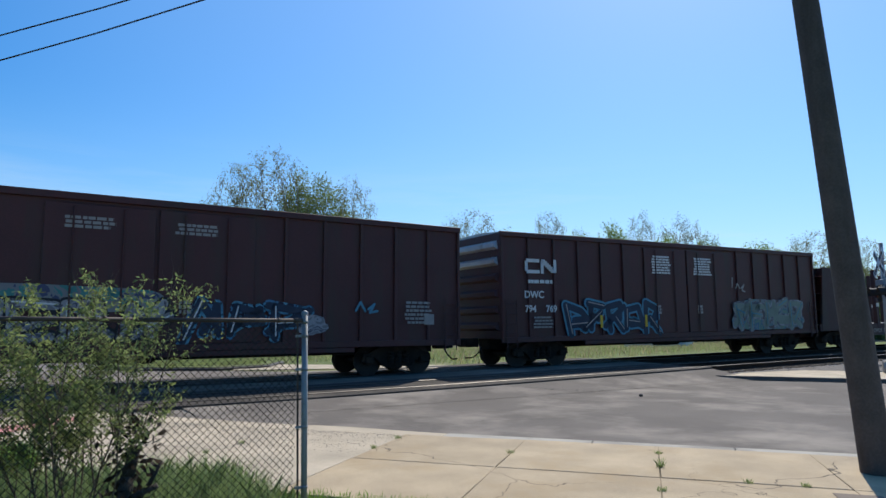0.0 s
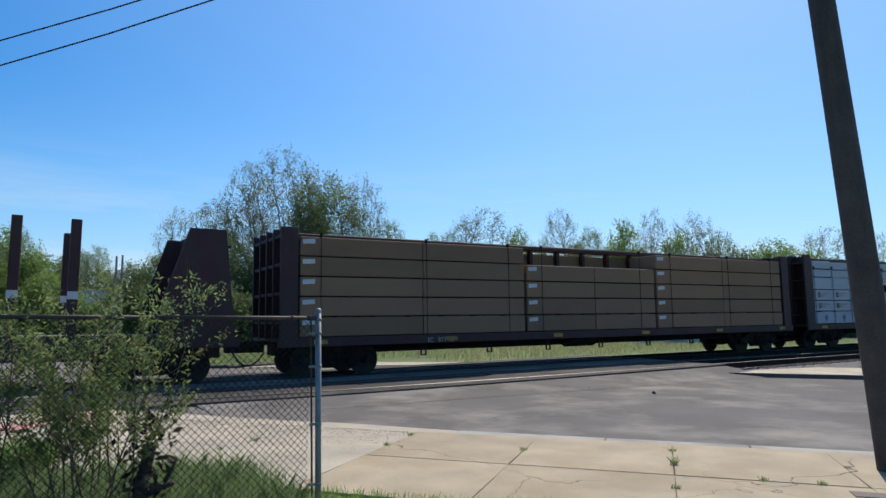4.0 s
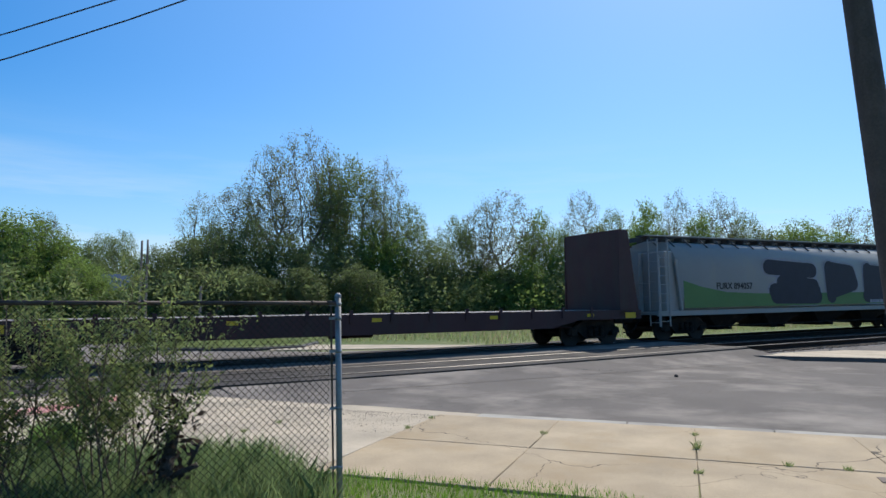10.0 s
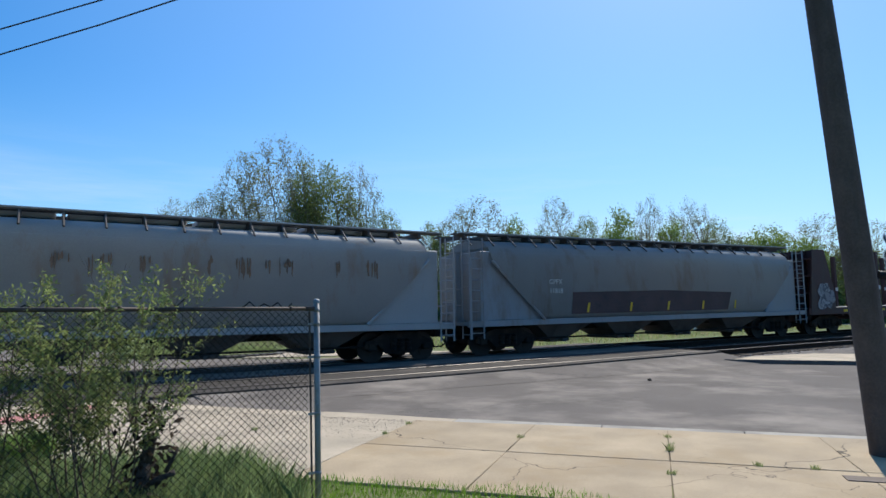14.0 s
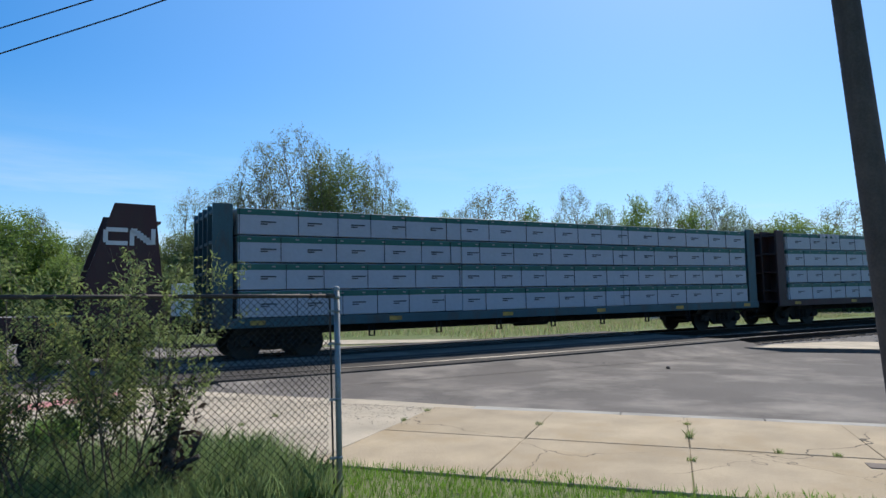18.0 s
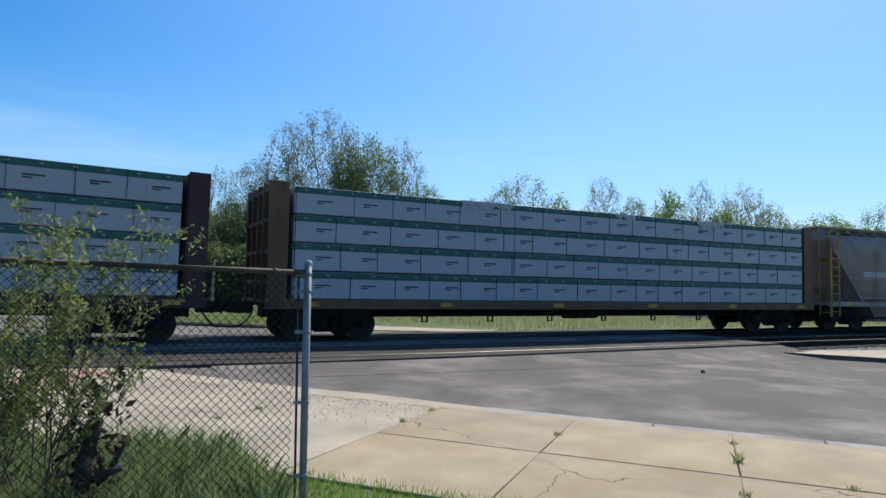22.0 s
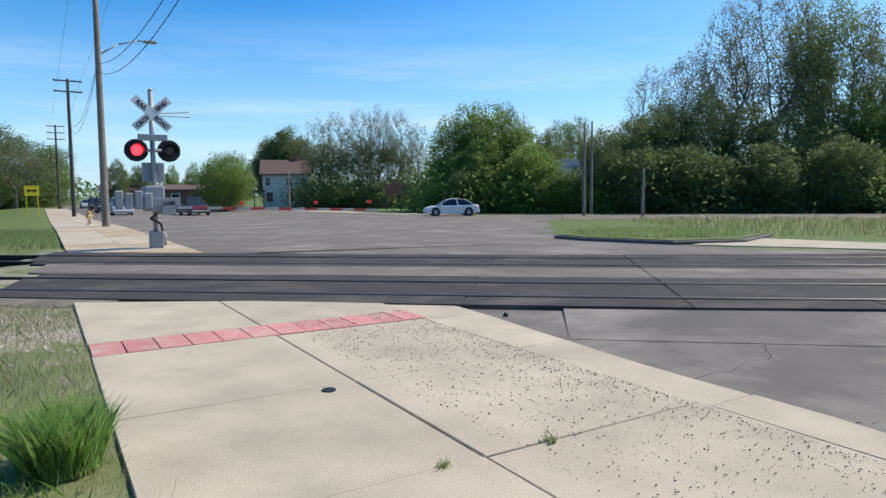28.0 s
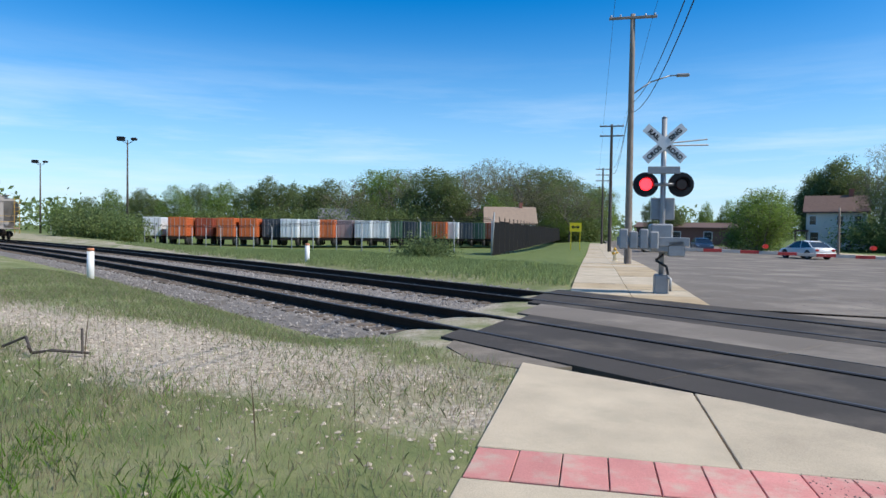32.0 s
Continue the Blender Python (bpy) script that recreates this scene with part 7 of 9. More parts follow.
def small_things():
    # hydrant
    x, y = sr(32.5, -1.45)
    h = thing("fire_hydrant", "small yellow and white fire hydrant on the street walk", "hydrant", m=pose(x, y, road_z(x, y) + 0.03))
    bm = bmesh.new()
    bm_cyl(bm, (0, 0, 0), (0, 0, 0.06), 0.17, seg=16), bm_cyl(bm, (0, 0, 0.06), (0, 0, 0.62), 0.11, seg=16)
    part("barrel", bm, material("hydrant_white", (0.62, 0.55, 0.40), 0.5), h)
    bm = bmesh.new()
    bm_cyl(bm, (0, 0, 0.62), (0, 0, 0.76), 0.14, 0.05, seg=16), bm_cyl(bm, (0, 0, 0.76), (0, 0, 0.82), 0.03, seg=8)
    part("bonnet", bm, material("hydrant_yellow", (0.62, 0.36, 0.05), 0.5), h)
    bm = bmesh.new()
    bm_cyl(bm, (-0.2, 0, 0.5), (0.2, 0, 0.5), 0.055, seg=12), bm_cyl(bm, (0, -0.2, 0.45), (0, 0, 0.45), 0.075, seg=12)
    part("outlets", bm, material("hydrant_yellow", (0.62, 0.36, 0.05)), h)
    # yellow double-arrow sign
    x, y = sr(57.5, -4.3)
    g = thing("yellow_sign", "yellow double-arrow sign on two short legs in the grass", "sign", m=pose(x, y, -0.2, 0, 0, 39.5))
    bm = bmesh.new()
    bm_box(bm, -0.55, 0.55, -0.02, 0.0, 1.75, 2.6)
    part("panel", bm, M_SIGNYELLOW, g)
    bm = bmesh.new()
    bm_box(bm, -0.22, 0.22, -0.03, -0.02, 2.12, 2.24)
    for s in (-1, 1):
        a = [bm.verts.new((s * 0.4, -0.03, 2.18)), bm.verts.new((s * 0.18, -0.03, 2.36)), bm.verts.new((s * 0.18, -0.03, 2.0))]
        bm.faces.new(a)
    part("arrow", bm, M_SIGNBLACK, g)
    for k in (-0.42, 0.42):
        bm = bmesh.new()
        bm_box(bm, k - 0.04, k + 0.04, 0.0, 0.06, 0, 2.5)
        part("leg", bm, M_SIGNYELLOW, g)
    # white line-side markers
    for x, y in ((-21.2, -2.45), (-26.7, 7.6)):
        w = thing("trackside_post", "short white painted post with a rusty top beside the track", "post", "white posts beside the track", pose(x, y, -0.42))
        bm = bmesh.new()
        bm_cyl(bm, (0, 0, 0), (0.02, 0, 1.12), 0.11, 0.105, seg=16)
        part("shaft", bm, M_SIGNWHITE, w)
        bm = bmesh.new()
        bm_cyl(bm, (0.02, 0, 1.11), (0.02, 0, 1.2), 0.112, 0.1, seg=16)
        part("cap", bm, material("faded_orange", (0.5, 0.2, 0.1), 0.7), w)
    # floodlight towers in the yard
    for x, y, h in ((-105.6, 16.8, 15.4), (-147.2, 10.2, 14.6)):
        p = thing("floodlight_tower", "tall slim steel mast with twin floodlights", "light pole", "yard lights", pose(x, y, -1.1, 0, 0, 60))
        bm = bmesh.new()
        bm_cyl(bm, (0, 0, 0), (0, 0, h), 0.2, 0.1, seg=10)
        part("mast", bm, M_POLE, p)
        for k in (-1, 1):
            bm = bmesh.new()
            bm_cyl(bm, (0, 0, h - 0.6), (k * 0.9, 0, h), 0.05, seg=6)
            bm_box(bm, k * 0.5, k * 1.35, -0.3, 0.3, h, h + 0.4, 0.1)
            part("floodlight", bm, M_SIGNBLACK, p)
    # a bent strip of scrap lying on the gravel
    s = thing("scrap_branch", "bent dead branch lying on the gravel", "branch", m=pose(-7.0, -5.45, 0.0, 0, 0, 20))
    bm = bmesh.new()
    pts = [(-0.7, 0.0, 0.02), (-0.35, 0.1, 0.16), (0.0, 0.0, 0.02), (0.2, 0.1, 0.06), (0.55, 0.35, 0.03)]
    for a, b in zip(pts, pts[1:]):
        bm_cyl(bm, a, b, 0.018, 0.014, seg=6)
    bm_cyl(bm, (0.5, 0.3, 0.02), (0.42, 0.34, 0.3), 0.014, seg=6), bm_cyl(bm, (0.0, 0, 0.02), (0.16, -0.12, 0.13), 0.016, seg=6)
    part("branch", bm, M_POLE, s)
    # round cover in the walk, a grating by the pole, a stone on the road
    c = thing("utility_cover", "small round iron cover set in the pavement", "utility cover", m=pose(1.175, -4.566, 0.014))
    bm = bmesh.new()
    bm_cyl(bm, (0, 0, 0), (0, 0, 0.006), 0.055, 0.05, seg=20)
    part("lid", bm, M_SIGNBLACK, c)
    c = thing("valve_cover", "rusty rectangular valve cover set in tan pavement", "utility cover", m=pose(6.55, -11.15, 0.013, 0, 0, -50))
    bm = bmesh.new()
    bm_box(bm, -0.2, 0.2, -0.1, 0.1, 0, 0.008, 0.003)
    part("lid", bm, material("rusty_iron", (0.16, 0.12, 0.09), 0.8), c)
    for x, y, r in ((12.36, -3.8, 0.05), (2.3, -1.2, 0.04)):
        st = thing("stone", "dark stone lying on the asphalt", "stone", "loose stones", pose(x, y, -0.03))
        bm = bmesh.new()
        bmesh.ops.create_icosphere(bm, subdivisions=1, radius=r)
        for v in bm.verts:
            v.co *= random.uniform(0.7, 1.15)
        part("stone_body", bm, M_SIGNBLACK, st)
    # kerbed corner beyond the tracks and the kerb opposite
    k = thing("corner_island", "grass corner with a dark kerb at the side street", "island", kind="structure")
    isl = [(3.2, 12.7), (4.1, 11.5), (6.45, 10.1), (8.6, 10.9), (10.2, 13.6), (8.0, 17.0), (5.2, 16.2), (3.6, 14.6)]
    slab("kerb_ring", isl, -0.2, 0.075, M_KERB_DARK, k, bevel=0.02)
    cx, cy = 6.3, 13.2
    slab("turf", [(cx + (x - cx) * 0.95, cy + (y - cy) * 0.95) for x, y in isl], -0.1, 0.10, M_GROUND, k)
    wk = thing("far_path", "pale concrete path running beside the tracks", "path", kind="structure")
    slab("path_slab", [(6.9, 9.9), (15.5, 7.3), (16.0, 8.2), (9.6, 12.6), (8.3, 12.0)], -0.2, 0.0, M_CONCRETE, wk)
    wk2 = thing("opposite_pavement", "pavement and kerb on the street's far side", "pavement", kind="structure")
    slab("slab", [(18.6, -1.7), sr(-60, 12.6), sr(-60, 15.0), (22.6, -0.3), (21.5, -0.9)], -0.2, 0.06, M_CONCRETE, wk2)
    slab("kerb_stone", [(18.45, -1.55), (18.65, -1.72), sr(-60, 12.62), sr(-60, 12.4)], -0.2, 0.07, M_KERB_DARK, wk2)
    slab("corner_turf", [(19.6, -0.95), (24.0, -0.95), (26, 0.0), (20.5, -0.2)], -0.2, 0.0, M_KERB, wk2)
    wk3 = thing("verge_strip", "gravel strip along the cross street", "path", kind="structure")
    slab("strip", [(-33.2, 73.3), (-20.6, 60.3), (-10.0, 50.5), (-3, 49.9), (-7.5, 52.2), (-12.5, 56.0), (-18.5, 62.5), (-34.0, 77.0)], -1.0, -0.375, M_CONCRETE, wk3)


# ---- yard fence along the tracks and up the street
def yard_fence():
    f = thing("yard_fence", "tall chain-link yard fence with dark fabric along the street", "fence")
    cx, cy = -30.7, 22.8
    post = bmesh.new()
    bm_cyl(post, (0, 0, -1.0), (0, 0, 2.35), 0.05, seg=8)
    bm_cyl(post, (0, 0, 2.35), (-0.18, -0.2, 2.7), 0.02, seg=6)
    pm = mesh_of("fence_post", post, M_GALV)
    n = 30
    for i in range(n):
        p = part("fence_post", pm, None, f)
        p.location = (cx - 3.4 * i, cy - 0.45 * i, -0.2 - 0.7 * smooth(0, 40, 3.4 * i))
    for k in range(3):
        bm = bmesh.new()
        for i in range(n - 1):
            a, b = (cx - 3.4 * i - 0.06 * k, cy - 0.45 * i - 0.07 * k, 2.15 + 0.1 * k - 0.7 * smooth(0, 40, 3.4 * i)), (cx - 3.4 * (i + 1) - 0.06 * k, cy - 0.45 * (i + 1) - 0.07 * k, 2.15 + 0.1 * k - 0.7 * smooth(0, 40, 3.4 * (i + 1)))
            bm_cyl(bm, a, b, 0.016, seg=4, caps=False)
        tagged(part("top_wire", bm, M_WIRE, f), kind="stuff")
    # street side: leaning corner post, dark fabric panels
    bm = bmesh.new()
    bm_cyl(bm, (cx, cy, -0.3), (cx + 0.12, cy + 0.1, 2.75), 0.05, seg=10)
    part("corner_post", bm, M_GALV, f)
    s0, r0 = to_sr(cx - 0.4, cy + 0.5)
    for i in range(42):
        bm = bmesh.new()
        a, b = sr(s0 + 3.0 * i, r0 - 0.015 * i), sr(s0 + 3.0 * (i + 1) - 0.08, r0 - 0.015 * (i + 1))
        d = Vector((b[0] - a[0], b[1] - a[1], 0)).normalized()
        nrm = Vector((d.y, -d.x, 0)) * 0.012
        top = 2.2 - 0.1 * (i % 3 == 0)
        vs = []
        for q in (nrm, -nrm):
            vs.append([bm.verts.new((a[0] + q.x, a[1] + q.y, -0.15)), bm.verts.new((b[0] + q.x, b[1] + q.y, -0.15)), bm.verts.new((b[0] + q.x, b[1] + q.y, top)), bm.verts.new((a[0] + q.x, a[1] + q.y, top))])
        bm.faces.new(vs[0]), bm.faces.new(list(reversed(vs[1])))
        for k in range(4):
            bm.faces.new((vs[0][k], vs[1][k], vs[1][(k + 1) % 4], vs[0][(k + 1) % 4]))
        part("fabric_panel", bm, M_CLOTHBLACK, f, "dark privacy fabric panel")
        bm = bmesh.new()
        bm_cyl(bm, (a[0], a[1], -0.3), (a[0], a[1], 2.5), 0.035, seg=6)
        part("fence_post", bm, M_WIRE, f)


# ---- parked trailers and containers in the yard
def trailers():
    cols = {"white": (0.62, 0.64, 0.66), "orange": (0.50, 0.12, 0.035), "rust": (0.27, 0.06, 0.03), "navy": (0.04, 0.05, 0.065), "mauve": (0.30, 0.24, 0.25), "green": (0.05, 0.10, 0.07)}
    names = {"white": "white", "orange": "orange", "rust": "dark red", "navy": "dark blue", "mauve": "dull mauve", "green": "dark green"}
    row = [("white", -95.2, 17.7), ("orange", -91.4, 20.0), ("rust", -93.3, 24.2), ("orange", -88.6, 25.6), ("orange", -87.6, 28.4), ("navy", -87.3, 31.6), ("white", -84.5, 33.1),
           ("white", -84.2, 36.1), ("orange", -84.0, 38.5), ("mauve", -84.5, 41.8), ("white", -82.3, 43.7), ("white", -81.9, 46.3), ("green", -82.4, 49.1), ("navy", -82.1, 51.4),
           ("green", -81.5, 54.0), ("orange", -80.8, 56.6), ("white", -80.5, 58.7), ("navy", -79.9, 61.0), ("green", -79.4, 63.2), ("rust", -78.6, 65.7)]
    made = {}
    for i, (c, x, y) in enumerate(row):
        rz = 62 - 1.2 * i
        m = pose(x, y, -0.95, 0, 0, rz)
        if c in made:
            copy_thing(made[c], m)
            continue
        mat = material("container_" + c, cols[c], 0.55, vary=0.12, scale=1.0, fine=20, bump=0.05, dirt=tuple(k * 0.5 + 0.06 for k in cols[c]), dirt_amount=0.3, dirt_scale=1.0, streak=0.3)
        t = thing("container_trailer", names[c] + " container on a road chassis in the yard", "trailer", "trailers in the yard", m)
        bm = bmesh.new()
        bm_box(bm, -1.22, 1.22, 0, 12.0, 1.15, 3.75, 0.03)
        for k in range(24):
            bm_box(bm, -1.26, -1.2, 0.4 + 0.48 * k, 0.62 + 0.48 * k, 1.3, 3.6)
            bm_box(bm, 1.2, 1.26, 0.4 + 0.48 * k, 0.62 + 0.48 * k, 1.3, 3.6)
        part("box", bm, mat, t)
        for s in (-1, 1):
            bm = bmesh.new()
            bm_box(bm, min(0.03 * s, 1.14 * s), max(0.03 * s, 1.14 * s), -0.05, 0.0, 1.25, 3.62, 0.01)
            d = part("door", bm, mat, t)
            for q in (0.35, 0.85):
                bm = bmesh.new()
                bm_cyl(bm, (s * q, -0.08, 1.2), (s * q, -0.08, 3.65), 0.025, seg=6)
                part("locking_bar", bm, M_ALU, d)
        bm = bmesh.new()
        bm_box(bm, -0.5, 0.5, 0, 12, 0.95, 1.14), bm_box(bm, -1.2, 1.2, -0.05, 0.1, 0.75, 1.12)
        part("chassis", bm, M_UNDER, t)
        for yy in (1.2, 2.5):
            for s in (-1, 1):
                bm = bmesh.new()
                bm_cyl(bm, (s * 0.75, yy, 0.5), (s * 1.2, yy, 0.5), 0.5, seg=16)
                part("wheel", bm, M_HOSE, t)
        for s in (-0.7, 0.7):
            bm = bmesh.new()
            bm_box(bm, s - 0.08, s + 0.08, 9.2, 9.4, 0, 1.0)
            part("landing_leg", bm, M_UNDER, t)
        made[c] = t


# ---- houses and sheds
def house(name, label, x, y, rz, w, d, eave, ridge, wall, roof, windows, chimney=True, z=-0.3):
    h = thing(name, label, "house", m=pose(x, y, z, 0, 0, rz))
    bm = bmesh.new()
    bm_box(bm, -w / 2, w / 2, 0, d, 0, eave)
    for yy in (0.0, d):
        pass
    v = [bm.verts.new(p) for p in ((-w / 2, 0, eave), (-w / 2, d, eave), (-w / 2, d / 2, ridge), (w / 2, 0, eave), (w / 2, d, eave), (w / 2, d / 2, ridge))]
    bm.faces.new((v[0], v[1], v[2])), bm.faces.new((v[3], v[5], v[4]))
    part("wall", bm, wall, h)
    bm = bmesh.new()
    o = 0.4
    for s in (0, 1):
        y0, y1 = (-o, d / 2) if s == 0 else (d + o, d / 2)
        ze = eave - o * (ridge - eave) / (d / 2)
        q = [(-w / 2 - o, y0, ze), (w / 2 + o, y0, ze), (w / 2 + o, y1, ridge), (-w / 2 - o, y1, ridge)]
        lo = [bm.verts.new(p) for p in q]
        hi = [bm.verts.new((p[0], p[1], p[2] + 0.18)) for p in q]
        bm.faces.new(hi), bm.faces.new(list(reversed(lo)))
        for i in range(4):
            bm.faces.new((lo[i], lo[(i + 1) % 4], hi[(i + 1) % 4], hi[i]))
    r = part("roof", bm, roof, h)
    if chimney:
        bm = bmesh.new()
        bm_box(bm, w * 0.2, w * 0.2 + 0.6, d / 2 - 0.3, d / 2 + 0.3, ridge - 0.4, ridge + 1.0, 0.02)
        part("chimney", bm, material("brick_chimney", (0.3, 0.12, 0.09), 0.85), r)
    for x0, z0, ww, hh in windows:
        wn_ = new("window")
        wn_.parent = h
        bm = bmesh.new()
        bm_box(bm, x0 - 0.1, x0 + ww + 0.1, -0.05, 0.0, z0 - 0.1, z0 + hh + 0.1, 0.01)
        part("window_frame", bm, M_SIGNWHITE, wn_)
        for a, b in ((z0, z0 + hh / 2 - 0.02), (z0 + hh / 2 + 0.02, z0 + hh)):
            bm = bmesh.new()
            bm_box(bm, x0, x0 + ww, -0.07, -0.04, a, b)
            part("pane", bm, glass("dark_pane"), wn_)
    return h


def buildings():
    sid = material("white_siding", (0.72, 0.67, 0.58), 0.7, vary=0.06, scale=1.2, fine=20, bump=0.1, dirt=(0.45, 0.44, 0.4), dirt_amount=0.2)
    brown = material("brown_shingle", (0.13, 0.085, 0.07), 0.9, vary=0.2, scale=3, fine=20, bump=0.3)
    grey = material("grey_shingle", (0.16, 0.16, 0.17), 0.9, vary=0.2, scale=3, fine=20, bump=0.3)
    tan = material("tan_roof", (0.30, 0.22, 0.16), 0.9, vary=0.15, scale=2, fine=20, bump=0.2)
    blue = material("blue_siding", (0.09, 0.14, 0.20), 0.7, vary=0.1)
    win2 = [(-2.9, 3.2, 0.7, 1.1), (0.1, 3.2, 0.7, 1.1), (2.0, 3.2, 0.7, 1.1), (-2.8, 0.8, 0.9, 1.4), (0.2, 0.9, 0.9, 1.3), (2.0, 0.8, 0.9, 1.4)]
    h = house("white_house", "two-storey white house with a brown shingle roof", -34.0, 84.0, 21, 6.6, 7.0, 4.9, 6.9, sid, brown, win2)
    bm = bmesh.new()
    bm_box(bm, -4.6, -3.0, -1.6, 0.0, 2.3, 2.5), bm_box(bm, -4.5, -4.35, -1.5, -1.35, 0, 2.3), bm_box(bm, -3.2, -3.05, -1.5, -1.35, 0, 2.3)
    part("porch", bm, brown, h)
    house("blue_house", "small house with dark blue gable among the trees", 6.0, 67, -30, 7, 7, 3.2, 5.6, sid, blue, [(-2.0, 1.0, 1.0, 1.2), (1.0, 1.0, 1.0, 1.2)], False)
    house("tan_roof_house", "low house with a broad tan roof", -86.0, 77, 50, 9, 8, 3.4, 6.2, sid, tan, [(-3.0, 1.0, 1.2, 1.3), (1.5, 1.0, 1.2, 1.3)])
    house("small_house", "small grey-roofed house beyond the yard", -122, 62, 60, 9, 7, 3.4, 6.0, sid, grey, [(-2.0, 1.0, 1.2, 1.3)], False)
    house("small_house", "brown-roofed house behind the trees", -116, 92, 45, 8, 7, 4.0, 6.8, sid, brown, [(-2.0, 1.0, 1.2, 1.3)], False)
    house("brick_building", "low brown brick building beyond the lawn", -62, 95, 30, 16, 8, 2.8, 3.6, material("brown_brick", (0.17, 0.09, 0.07), 0.85, vary=0.2), brown, [(-6.0, 0.8, 1.2, 1.3), (-2.0, 0.8, 1.2, 1.3), (3.0, 0.8, 1.2, 1.3)], False)
    s = thing("metal_shed", "small white metal shed with a pale low-pitched roof", "shed", m=pose(47.6, 24.4, -0.35, 0, 0, -60))
    bm = bmesh.new()
    bm_box(bm, -2.6, 2.6, 0, 5.4, 0, 2.5)
    part("wall", bm, material("white_metal", (0.55, 0.56, 0.56), 0.5, vary=0.08, scale=1), s)
    bm = bmesh.new()
    v0 = [(-2.8, -0.2, 2.45), (0, -0.2, 3.3), (2.8, -0.2, 2.45), (2.8, -0.2, 2.6), (0, -0.2, 3.45), (-2.8, -0.2, 2.6)]
    a = [bm.verts.new(p) for p in v0]
    b = [bm.verts.new((p[0], 5.6, p[2])) for p in v0]
    bm.faces.new(a), bm.faces.new(list(reversed(b)))
    for i in range(6):
        bm.faces.new((a[i], b[i], b[(i + 1) % 6], a[(i + 1) % 6]))
    part("roof", bm, M_ROOF, s)
    for k in (-1.9, 0.2):
        bm = bmesh.new()
        bm_box(bm, k, k + 1.7, -0.04, 0.0, 0.05, 2.1, 0.01)
        part("door", bm, material("grey_metal_door", (0.36, 0.37, 0.37), 0.5), s)
    # small street-name sign and red board on the far lawn
    g = thing("roadside_board", "faded red board on posts on the far lawn", "sign", m=pose(-12.5, 62, -0.3, 0, 0, 12))
    bm = bmesh.new()
    bm_box(bm, -1.4, 1.4, -0.04, 0.0, 1.6, 3.0)
    part("panel", bm, material("faded_red_board", (0.33, 0.13, 0.08), 0.7, vary=0.2), g)
    for k in (-1.3, 1.3):
        bm = bmesh.new()
        bm_box(bm, k - 0.06, k + 0.06, 0, 0.1, 0, 3.0)
        part("post", bm, M_POLE_PALE, g)


# ---- road vehicles
VEHICLES = []
M_TAIL = material("tail_red", (0.35, 0.01, 0.01), 0.3, bump=0)


def shell(bm, a, b):
    """Skin between two equal rows of points."""
    va, vb = [bm.verts.new(p) for p in a], [bm.verts.new(p) for p in b]
    for k in range(len(a) - 1):
        bm.faces.new((va[k], va[k + 1], vb[k + 1], vb[k])).smooth = True
    return va, vb


